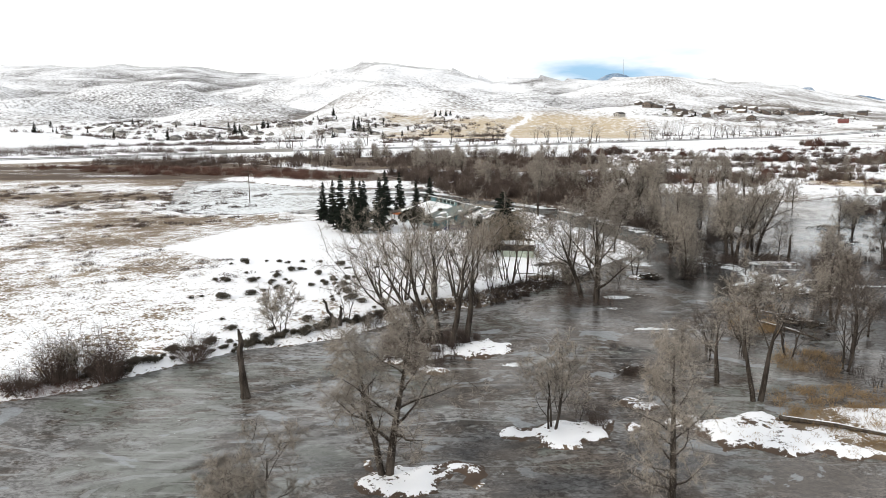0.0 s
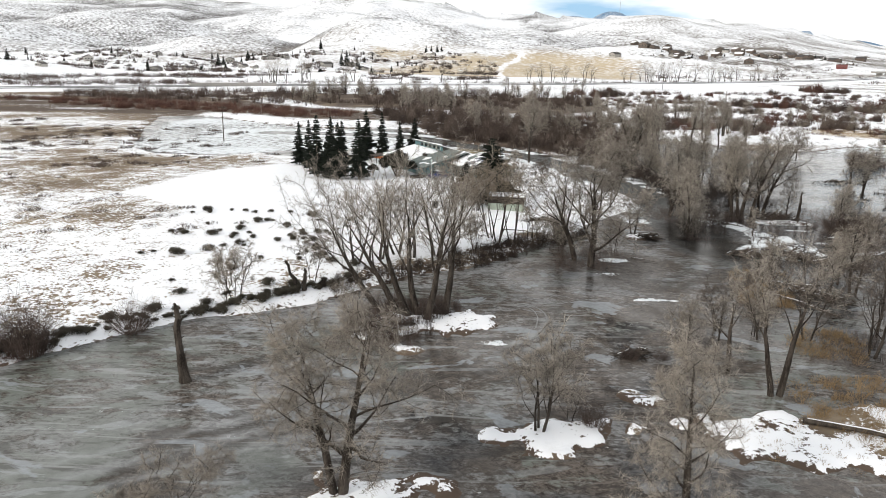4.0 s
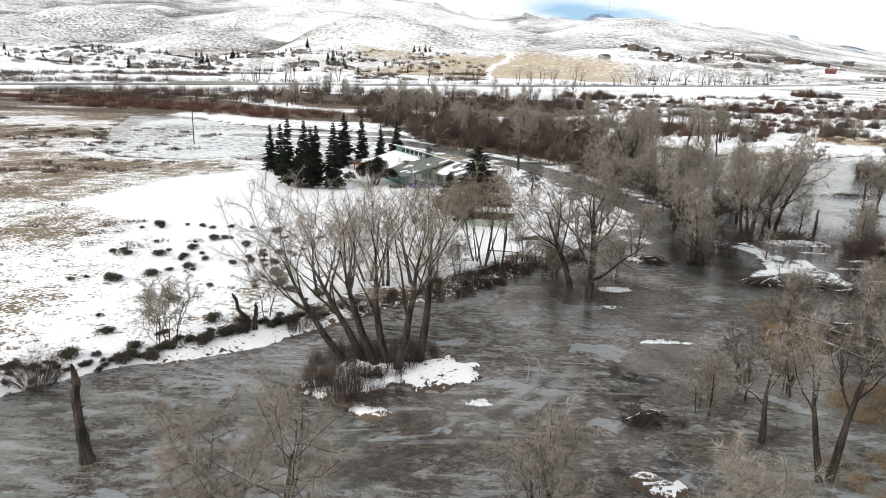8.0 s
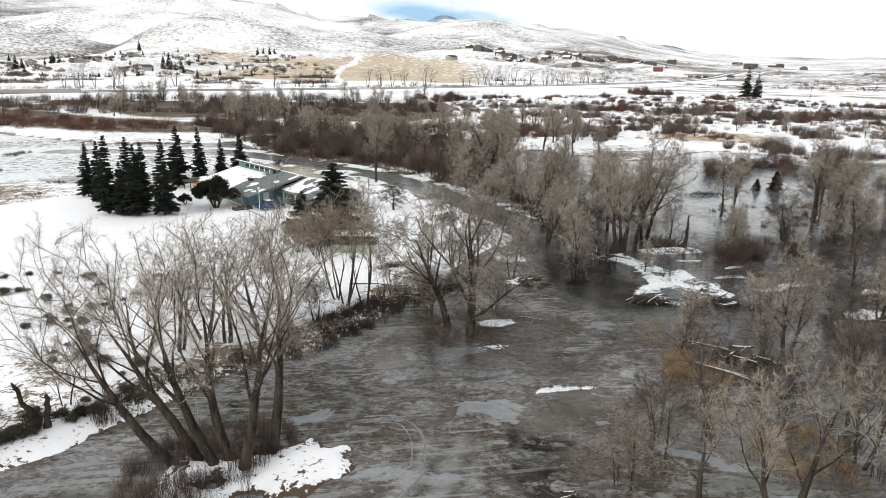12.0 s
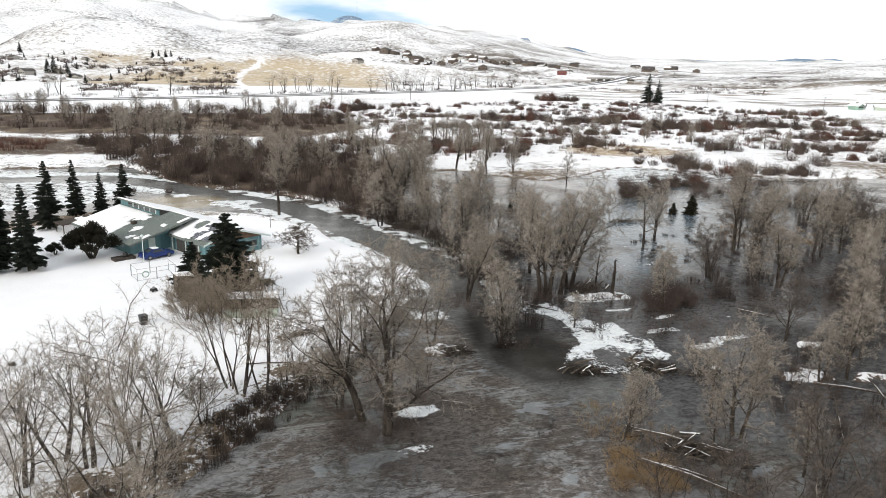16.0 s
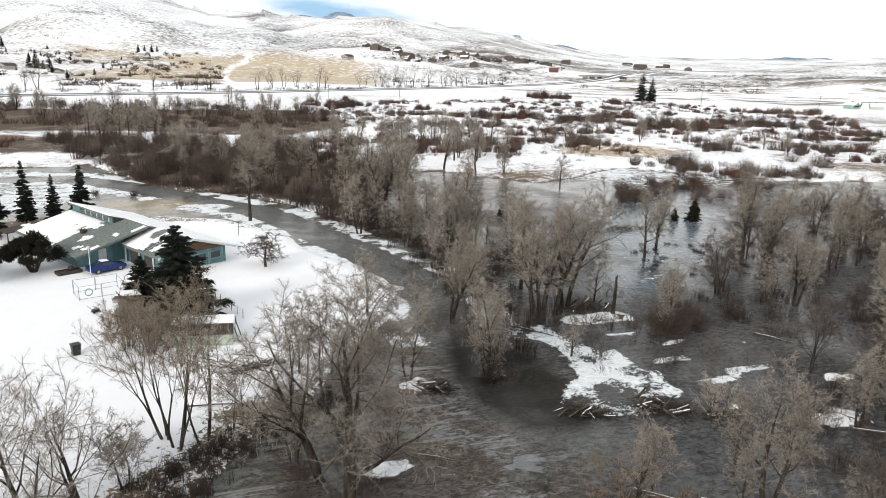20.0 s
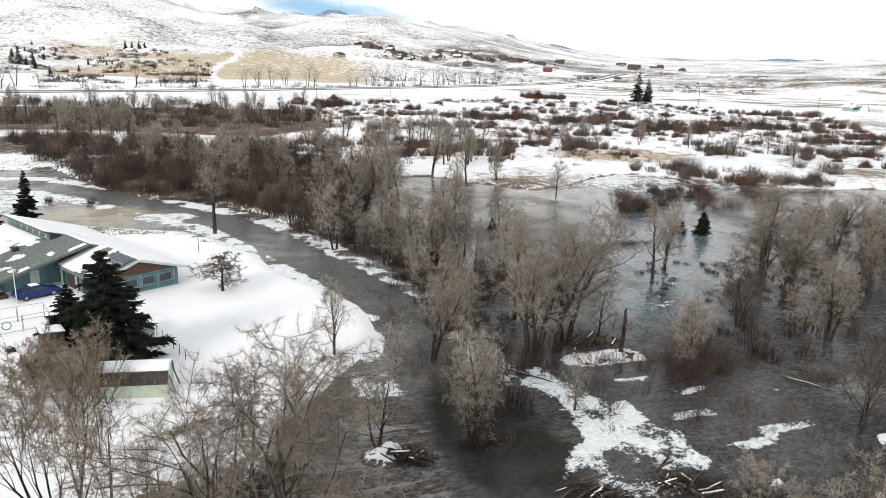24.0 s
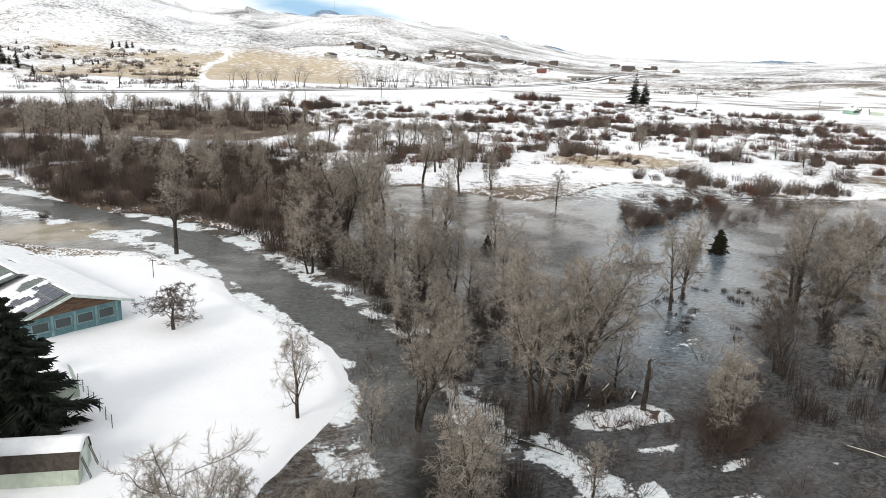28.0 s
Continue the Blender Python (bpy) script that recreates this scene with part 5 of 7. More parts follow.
for x, y, wide, high in NEAR_FLATS + FAR_FLATS:
    count = max(1, int(round(wide / 5.6)))
    for c in range(count):
        off = (c + 0.5) / count - 0.5
        kind = int(rng.choice(4, p=(0.4, 0.25, 0.15, 0.2)))
        flat_spots[kind].append((x + off * wide + rng.uniform(-1, 1), y - off * wide * 0.28 + rng.normal(0, 2.5 + wide * 0.06), high / 4.6 * rng.uniform(0.65, 1.1), rng.uniform(0, 360)))
for n in range(110):
    flat_spots[n % 4].append((rng.uniform(60, 330), rng.uniform(236, 480), rng.uniform(0.3, 0.85), rng.uniform(0, 360)))
for model, places in zip(FLATS, flat_spots):
    plant(model, places)


# single bushes that can be counted
def sagebrush(seed):
    rng = np.random.default_rng(seed)
    ob = thing("sagebrush", "low dark sagebrush on the snowy bank", "bush", "sagebrush on the bank")
    groups = []
    for k in range(7):
        a, q = rng.uniform(0, math.tau), rng.uniform(0, 0.5)
        n, s = 120, rng.uniform(0.22, 0.42)
        d = unit(rng.normal(0, 1, (n, 3)) + np.array([0, 0, 0.3]))
        p = np.array([q * math.cos(a), q * math.sin(a), 0.32 - 0.2 * q]) + d * s * rng.uniform(0.1, 0.8, (n, 1)) * np.array([1.25, 1.25, 0.85])
        groups.append(spikes(p, p + unit(d + rng.normal(0, 0.7, (n, 3))) * rng.uniform(0.08, 0.2, (n, 1)), np.full(n, 0.02)))
    a = rng.uniform(0, math.tau, 14)
    foot = np.zeros((14, 3)) + np.array([0, 0, -0.15])
    groups.append(spikes(foot, np.stack([0.4 * np.cos(a), 0.4 * np.sin(a), np.full(14, 0.45)], 1), np.full(14, 0.03)))
    part("stem_clump", joined("stem_clump", groups, SAGE), ob)
    return ob


sage = [sagebrush(200 + i) for i in range(4)]
sage_spots = [(-31.5, 67.5), (-26.3, 70.6), (-25.4, 69.9), (-24.0, 72.2), (-21.6, 72.6), (-20.5, 74.4), (-19.0, 73.6), (-17.8, 75.6), (-16.6, 76.6), (-15.2, 78.6), (-27.6, 74.8), (-28.6, 68.6), (-23.2, 75.0), (-14.5, 80.4), (-20.0, 78.6), (-13.0, 84.6), (-12.2, 86.0), (-10.8, 85.0), (-30.0, 78.5), (-25.0, 83.0),
              (-18.6, 90.5), (-17.8, 91.4), (-16.4, 90.2), (-15.0, 87.0), (-21.5, 96.0), (-23.5, 95.0), (-20.8, 98.2), (-19.2, 99.6), (-17.5, 99.0), (-26.8, 92.5), (-29.4, 96.0), (-30.2, 90.0), (-24.0, 102.5), (-27.0, 106.0), (-16.0, 103.5), (-33.5, 88.0), (-36.0, 97.0), (-22.0, 109.5)]
for n in range(70):
    f = n / 70
    x, y = np.interp(f, [0, 0.3, 0.6, 1], [-37, -29.4, -21, -9.5]), np.interp(f, [0, 0.3, 0.6, 1], [57.5, 65.2, 71.6, 81])
    off = abs(rng.normal(0.6, 1.2)) + 0.3
    sage_spots.append((x - off * 0.65, y + off * 0.75))
for n in range(46):
    sage_spots.append((rng.uniform(-40, -15), rng.uniform(86, 112)))
for i, model in enumerate(sage):
    plant(model, [(x, y, 0.55 + 1.0 * rng.random() ** 2, rng.uniform(0, 360)) for x, y in sage_spots[i::4]])
plant(bush("shrub", 210, "wide twiggy leafless shrub on the bank", 3.4, 1.6, 220, WILLOW, "bank shrubs", 0.014, 0.95), [(-28.4, 66.2, 1.3, 0), (-40.2, 56.5, 1.0, 90)])
plant(bush("shrub", 211, "dark upright leafless shrub at the flood's edge", 4.4, 1.7, 330, WILLOW, "bank shrubs", 0.015, 0.38), [(-34.2, 60.5, 1.45, 0), (-37.8, 58.9, 1.35, 60)])
plant(bush("shrub", 212, "brown willow clump in the ice", 5.2, 2.0, 300, WILLOW, "willow clumps", 0.02, 0.75), [(-6.7, 199.5, 0.42, 20), (-13.9, 202.0, 0.36, 90), (89.5, 177.5, 1.15, 0), (131.3, 215.0, 1.4, 70), (100.5, 182.0, 0.8, 10), (53.5, 111.0, 1.2, 40), (95.0, 188.0, 0.9, 200), (107.0, 188.0, 0.85, 240), (57.0, 111.5, 0.9, 200), (120.0, 222.0, 0.8, 0)])
plant(bush("shrub", 213, "dark thorny bush on the small mound", 2.8, 1.2, 160, WILLOW, "mound shrubs", 0.012, 0.6), [(9.3, 52.4, 1.0, 0), (-6.1, 64.9, 1.4, 30), (14.2, 63.8, 0.75, 50), (16.8, 64.0, 0.7, 120)])


# ---- house materials ----
SIDING = plain("teal_siding", (0.085, 0.175, 0.195), (0.145, 0.26, 0.28), 1.2, 0.75, 0, 0.2, 0.3, (1, 1, 0.15))
SHINGLE = plain("grey_green_shingles", (0.10, 0.12, 0.115), (0.20, 0.225, 0.21), 4, 0.9, 0, 0.4, 0.2)
SOFFIT = plain("dark_soffit", (0.03, 0.03, 0.03), (0.06, 0.058, 0.055), 3, 0.85)
TIMBER = plain("brown_shingled_gable", (0.085, 0.052, 0.036), (0.19, 0.122, 0.084), 2.5, 0.85, 0, 0.4, 0.2, (0.6, 1, 3))
TEAL_TRIM = plain("teal_trim_paint", (0.15, 0.25, 0.27), (0.24, 0.36, 0.37), 2, 0.6)
TRIM = plain("pale_trim_paint", (0.48, 0.56, 0.54), (0.62, 0.68, 0.66), 2, 0.6)
PANEL = plain("solar_glass", (0.012, 0.016, 0.035), (0.03, 0.035, 0.065), 2, 0.12, 0, 0, 0.6)
METAL = plain("dull_metal", (0.30, 0.31, 0.32), (0.48, 0.49, 0.50), 5, 0.45, 0.8, 0.1)
BLACK = plain("black_plastic", (0.012, 0.012, 0.012), (0.03, 0.03, 0.03), 4, 0.5)
PALE_GREEN = plain("pale_green_panel", (0.36, 0.42, 0.35), (0.48, 0.53, 0.45), 1.5, 0.7, 0, 0.1)
SHED_ROOF = plain("dark_brown_roofing", (0.035, 0.028, 0.024), (0.075, 0.06, 0.05), 3, 0.85, 0, 0.3)
ORANGE = plain("orange_hull_paint", (0.62, 0.17, 0.05), (0.75, 0.26, 0.09), 2, 0.45, 0, 0.05)
BLUE = plain("blue_car_paint", (0.012, 0.03, 0.13), (0.02, 0.045, 0.18), 1, 0.25, 0.3, 0)
RUBBER = plain("rubber", (0.018, 0.018, 0.018), (0.035, 0.034, 0.033), 6, 0.85)
ASPHALT = plain("wet_asphalt", (0.04, 0.04, 0.042), (0.075, 0.074, 0.074), 0.3, 0.6)
CONCRETE = plain("concrete", (0.28, 0.27, 0.25), (0.42, 0.40, 0.37), 1.5, 0.85)
BROWN_WALL = plain("far_brown_walls", (0.10, 0.075, 0.06), (0.20, 0.16, 0.13), 0.6, 0.8, own=0.6)
PALE_WALL = plain("far_pale_walls", (0.38, 0.36, 0.33), (0.52, 0.50, 0.46), 0.6, 0.8, own=0.5)
DARK_ROOF = plain("far_dark_roofs", (0.045, 0.04, 0.04), (0.11, 0.10, 0.095), 0.8, 0.85, own=0.4)
RED_ROOF = plain("far_red_roofs", (0.13, 0.045, 0.04), (0.20, 0.075, 0.065), 0.8, 0.8)
GREEN_WALL = plain("far_green_walls", (0.20, 0.33, 0.26), (0.30, 0.43, 0.35), 0.6, 0.8)


def glass_material():
    k = Nodes("window_glass")
    return k.done(k.mix(k.noise(0.8, 3, k.local()), (0.015, 0.022, 0.024), (0.05, 0.065, 0.068)), 0.06, 0, 0.6)


GLASS = glass_material()


def snow_patch(seed, x0, x1, y0, y1, height, thick, keep, step=0.25, lump=2.2):
    """A ragged blanket of snow on a sloping surface; keep(x, y): how much of it lies there."""
    xs, ys = np.arange(x0, x1, step), np.arange(y0, y1, step)
    gx, gy = np.meshgrid(xs + step / 2, ys + step / 2)
    on = (rough_noise(gx + seed * 37, gy, lump, seed) < keep(gx, gy))
    made, todo = [], set(zip(*np.nonzero(on)))
    while todo:
        first = todo.pop()
        group, queue = {first}, [first]
        while queue:
            j, i = queue.pop()
            for near in ((j - 1, i), (j + 1, i), (j, i - 1), (j, i + 1)):
                if near in todo:
                    todo.discard(near), group.add(near), queue.append(near)
        if len(group) > 5:
            made.append(snow_piece(group, x0, y0, step, height, thick))
    return made


def snow_piece(group, x0, y0, step, height, thick):
    s = Shape()
    index = {}

    def corner(i, j, top):
        if (i, j, top) not in index:
            x, y = x0 + i * step, y0 + j * step
            full = all((b, a) in group for a in (i - 1, i) for b in (j - 1, j))
            index[i, j, top] = len(s.v)
            s.v.append((x, y, height(x, y) + (thick * (0.35 + 0.65 * full) if top else 0.004)))
        return index[i, j, top]

    for j, i in sorted(group):
        s.f.append((corner(i, j, 1), corner(i + 1, j, 1), corner(i + 1, j + 1, 1), corner(i, j + 1, 1)))
        for near, a, b in (((j, i - 1), (i, j + 1), (i, j)), ((j, i + 1), (i + 1, j), (i + 1, j + 1)), ((j - 1, i), (i, j), (i + 1, j)), ((j + 1, i), (i + 1, j + 1), (i, j + 1))):
            if near not in group:
                s.f.append((corner(*a, 0), corner(*b, 0), corner(*b, 1), corner(*a, 1)))
    return s.mesh("roof_snow", SNOW, True)


def lay_snow(parent, label, *how):
    for me in snow_patch(*how):
        part("roof_snow", me, parent, label)


def house():
    """A low house: one long east slope, a garage wing with solar panels, a clerestory over the west slope."""
    ob = thing("house", "low teal house with snowy grey-green roof and solar panels", "house", at=pose(9.8, 146.3, 0.62, 0, 0, 32))
    east = lambda w: 2.30 - 0.316 * w
    west = lambda w: 2.10 + 0.25 * (w + 16.6)
    wing = lambda w: 2.40 + 0.335 * (w + 10.4)

    def rafters(w0, w1, a0, a1, z, t=0.2):
        return [(w0, a0, z(w0)), (w1, a0, z(w1)), (w1, a1, z(w1)), (w0, a1, z(w0))], t

    # walls
    g = Shape()
    g.prism([(-9.7, 0), (-0.5, 0), (-0.5, 2.15), (-9.7, 2.15)], 0.7, 0.9)
    g.box(-0.7, -0.5, 0.9, 26.4, -0.3, 2.25)
    g.box(-9.7, -9.5, 0.9, 10.3, -0.3, 2.3)
    part("wall", g.mesh("wall", SIDING), ob, "teal vertical siding of the garage wing")
    m = Shape().prism([(-15.5, -0.3), (-9.7, -0.3), (-9.7, 3.6), (-15.5, 2.15)], 10.3, 10.5)
    m.box(-15.5, -15.3, 10.5, 26.4, -0.3, 2.15)
    m.prism([(-15.5, -0.3), (-0.6, -0.3), (-0.6, 2.3), (-6.98, 4.3), (-15.5, 2.15)], 26.2, 26.4)
    part("wall", m.mesh("wall", SIDING), ob, "teal siding of the main house")
    part("gable", Shape().prism([(-9.9, 2.15), (-0.4, 2.15), (-0.4, 2.28), (-5.6, 3.85), (-9.9, 2.45)], 0.66, 0.92).mesh("gable", TIMBER), ob, "brown wood-shingled gable")
    # windows of the garage front
    for i in range(4):
        x = -9.0 + 2.05 * i
        win = part("window", Shape().box(x, x + 1.55, 0.62, 0.72, 0.75, 1.75, 0.02).mesh("window", TEAL_TRIM), ob, "wide window in teal frame")
        part("pane", Shape().box(x + 0.09, x + 1.46, 0.60, 0.64, 0.84, 1.66, 0.01).mesh("pane", GLASS), win)
        part("sill", Shape().box(x - 0.05, x + 1.60, 0.56, 0.72, 0.68, 0.75, 0.015).mesh("sill", TEAL_TRIM), win)
    for i in range(5):
        x = -9.3 + 2.05 * i
        part("siding_post", Shape().box(x, x + 0.22, 0.64, 0.7, 0.0, 2.12, 0.01).mesh("post", TEAL_TRIM), ob)
    # roofs
    for label, (corners, t) in (("long east roof slope under snow", rafters(-5.5, 0.5, -0.1, 8.4, east)), ("long east roof slope under snow", rafters(-6.98, 0.5, 8.4, 14.5, east)), ("long east roof slope under snow", rafters(-9.4, 0.5, 14.5, 27.0, east)),
                                ("grey-green shingled west roof slope", rafters(-16.6, -6.98, 8.2, 14.5, west)), ("grey-green shingled west roof slope", rafters(-16.6, -8.55, 14.5, 27.0, west)), ("garage roof slope with solar panels", rafters(-10.4, -5.5, -0.1, 9.6, wing))):
        part("roof", Shape().slab(corners, t).mesh("roof", SHINGLE), ob, label)
    # clerestory
    c = part("clerestory", Shape().prism([(-8.75, 3.95), (-8.55, 3.95), (-8.55, 4.98), (-8.75, 4.98)], 14.6, 26.6).mesh("clerestory", SIDING), ob, "raised strip of windows in the roof")
    for i in range(5):
        part("pane", Shape().box(-8.80, -8.74, 15.6 + 1.75 * i, 17.0 + 1.75 * i, 4.25, 4.82, 0.01).mesh("pane", GLASS), c)
        part("frame", Shape().box(-8.83, -8.74, 15.35 + 1.75 * i, 15.55 + 1.75 * i, 4.18, 4.92, 0.01).mesh("frame", TRIM), c)
    part("clerestory_end", Shape().prism([(-8.6, 4.0), (-7.0, 4.4), (-7.0, 4.42), (-8.6, 4.95)], 14.42, 14.55).mesh("end", SOFFIT), ob)
    part("soffit", Shape().slab([(-16.5, 8.3, 1.90), (-10.4, 8.3, 3.42), (-10.4, 10.3, 3.42), (-16.5, 10.3, 1.90)], 0.06).mesh("soffit", SOFFIT), ob, "dark underside of the porch roof")
    part("fascia", Shape().slab([(-16.6, 8.12, 2.12), (-6.98, 8.12, 4.52), (-6.98, 8.2, 4.52), (-16.6, 8.2, 2.12)], 0.28).mesh("fascia", SHINGLE), ob)
    part("fascia", Shape().slab([(-10.4, -0.2, 2.42), (-5.5, -0.2, 4.06), (-5.5, -0.1, 4.06), (-10.4, -0.1, 2.42)], 0.24).mesh("fascia", TRIM), ob)
    part("fascia", Shape().slab([(-5.5, -0.2, 4.06), (0.5, -0.2, 2.16), (0.5, -0.1, 2.16), (-5.5, -0.1, 4.06)], 0.24).mesh("fascia", TRIM), ob)
    part("door", Shape().box(-12.9, -11.9, 10.2, 10.32, 0.0, 2.05, 0.02).mesh("door", TRIM), ob, "pale entrance door")
    part("garage_door", Shape().box(-9.78, -9.7, 2.0, 4.6, 0.0, 2.1, 0.02).mesh("garage_door", SOFFIT), ob, "dark garage opening")
    part("garage_door", Shape().box(-9.78, -9.7, 5.4, 8.2, 0.0, 2.1, 0.02).mesh("garage_door", SOFFIT), ob, "dark garage opening")
    for a in (1.6, 5.0, 8.6):
        part("porch_post", Shape().box(-10.2, -10.05, a, a + 0.15, -0.2, 2.3, 0.015).mesh("porch_post", TRIM), ob)
    for a in (12.5, 16.0, 20.0):
        w = part("window", Shape().box(-15.58, -15.5, a, a + 1.6, 0.9, 1.8, 0.02).mesh("window", TRIM), ob, "west window in pale frame")
        part("pane", Shape().box(-15.62, -15.57, a + 0.08, a + 1.52, 0.98, 1.72, 0.01).mesh("pane", GLASS), w)
    # solar panels
    tilt = math.atan(0.335)
    for i in range(3):
        for j in range(5):
            w, a = -9.6 + 1.32 * i, 0.5 + 1.03 * j
            z0, z1 = wing(w) + 0.14, wing(w + 1.24) + 0.14
            p = part("solar_panel", Shape().slab([(w, a, z0), (w + 1.24, a, z1), (w + 1.24, a + 0.97, z1), (w, a + 0.97, z0)], 0.05).mesh("solar_panel", METAL), ob, "dark blue solar panel in silver frame")
            part("cell_sheet", Shape().slab([(w + 0.05, a + 0.05, z0 + 0.024), (w + 1.19, a + 0.05, z1 - 0.010), (w + 1.19, a + 0.92, z1 - 0.010), (w + 0.05, a + 0.92, z0 + 0.024)], 0.008).mesh("cell_sheet", PANEL), p)
    # snow lying on the roofs
    lay_snow(ob, "ragged snow patches", 1, -16.4, -7.2, 8.4, 14.3, lambda x, y: west(x), 0.14, lambda x, y: 0.36 + 0.0 * x)
    lay_snow(ob, "snow blanket", 2, -16.4, -8.9, 14.3, 26.8, lambda x, y: west(x), 0.16, lambda x, y: 0.30 + 0.09 * (y - 14.3))
    lay_snow(ob, "snow with dark streaks", 3, -5.4, 0.4, 0.0, 8.4, lambda x, y: east(x), 0.14, lambda x, y: 0.80 + 0 * x)
    lay_snow(ob, "snow with dark streaks", 4, -6.8, 0.4, 8.4, 14.5, lambda x, y: east(x), 0.14, lambda x, y: 0.80 + 0 * x)
    lay_snow(ob, "snow with dark streaks", 5, -9.2, 0.4, 14.5, 26.8, lambda x, y: east(x), 0.14, lambda x, y: 0.80 + 0 * x)
    lay_snow(ob, "snow beside the panels", 6, -10.2, -5.6, 5.3, 9.4, lambda x, y: wing(x), 0.16, lambda x, y: 0.62 + 0 * x)
    lay_snow(ob, "thin snow half over the panels", 7, -10.2, -5.6, 0.4, 5.3, lambda w, a: wing(w) + 0.15, 0.07, lambda x, y: 0.16 + 0.07 * y)
    part("vent", Shape().box(-12.6, -11.9, 15.2, 15.9, west(-12.2), west(-12.2) + 0.45, 0.03).mesh("vent", SHED_ROOF), ob, "small dark roof vent")
    return ob


house()


def car():
    ob = thing("car", "blue sedan parked on snow beside the house", "car", at=pose(-5.35, 144.7, floor_z(-5.35, 144.7), 0, 0, 33))
    side = [(-2.2, 0.28), (2.15, 0.28), (2.28, 0.5), (2.2, 0.72), (1.1, 0.86), (0.35, 1.36), (-0.85, 1.40), (-1.6, 0.98), (-2.2, 0.92), (-2.3, 0.6)]
    bm = bmesh.new()
    low = [bm.verts.new((x, -0.86 if z < 0.95 else -0.66, z)) for x, z in side]
    high = [bm.verts.new((x, 0.86 if z < 0.95 else 0.66, z)) for x, z in side]
    bm.faces.new(low), bm.faces.new(high[::-1])
    for i in range(len(side)):
        bm.faces.new((low[(i + 1) % len(side)], low[i], high[i], high[(i + 1) % len(side)]))
    bmesh.ops.bevel(bm, geom=bm.edges[:], offset=0.06, segments=2, affect="EDGES")
    me = bpy.data.meshes.new("body")
    bm.to_mesh(me), bm.free()
    me.materials.append(BLUE)
    part("body", me, ob, "rounded blue body")
    part("windscreen", Shape().slab([(0.42, -0.58, 1.34), (1.02, -0.66, 0.93), (1.02, 0.66, 0.93), (0.42, 0.58, 1.34)], 0.03).mesh("windscreen", GLASS), ob, "dark windscreen")
    part("rear_window", Shape().slab([(-0.92, 0.58, 1.40), (-1.5, 0.66, 1.06), (-1.5, -0.66, 1.06), (-0.92, -0.58, 1.40)], 0.03).mesh("rear_window", GLASS), ob, "dark rear window")
    for s in (-1, 1):
        part("side_window", Shape().prism([(-0.95, 0.98), (0.85, 0.94), (0.30, 1.28), (-0.75, 1.31)], s * 0.79 - 0.02, s * 0.79 + 0.02).mesh("side_window", GLASS), ob, "dark side windows")
        for x in (-1.4, 1.4):
            w = part("wheel", Shape().wheel(x, s * 0.80, 0.31, 0.31, 0.2, 0.10).mesh("tyre", RUBBER), ob, "black tyre on silver rim")
            part("rim", Shape().wheel(x, s * 0.80, 0.31, 0.20, 0.03, 0.09, 12).mesh("rim", METAL), w)
        part("headlight", Shape().box(2.12, 2.25, s * 0.6 - 0.16, s * 0.6 + 0.16, 0.58, 0.72, 0.03).mesh("headlight", METAL), ob)
        part("tail_light", Shape().box(-2.30, -2.2, s * 0.62 - 0.14, s * 0.62 + 0.14, 0.68, 0.82, 0.03).mesh("tail_light", RED_ROOF), ob)
    part("bonnet_snow", Shape().slab([(-0.7, -0.5, 1.45), (0.2, -0.5, 1.43), (0.2, 0.5, 1.43), (-0.7, 0.5, 1.45)], 0.05).mesh("snow", SNOW), ob)
    return ob


car()


def ground_pose(x, y, turn=0.0, dz=0.0):
    return pose(x, y, max(floor_z(x, y), 0.0) + dz, 0, 0, turn)


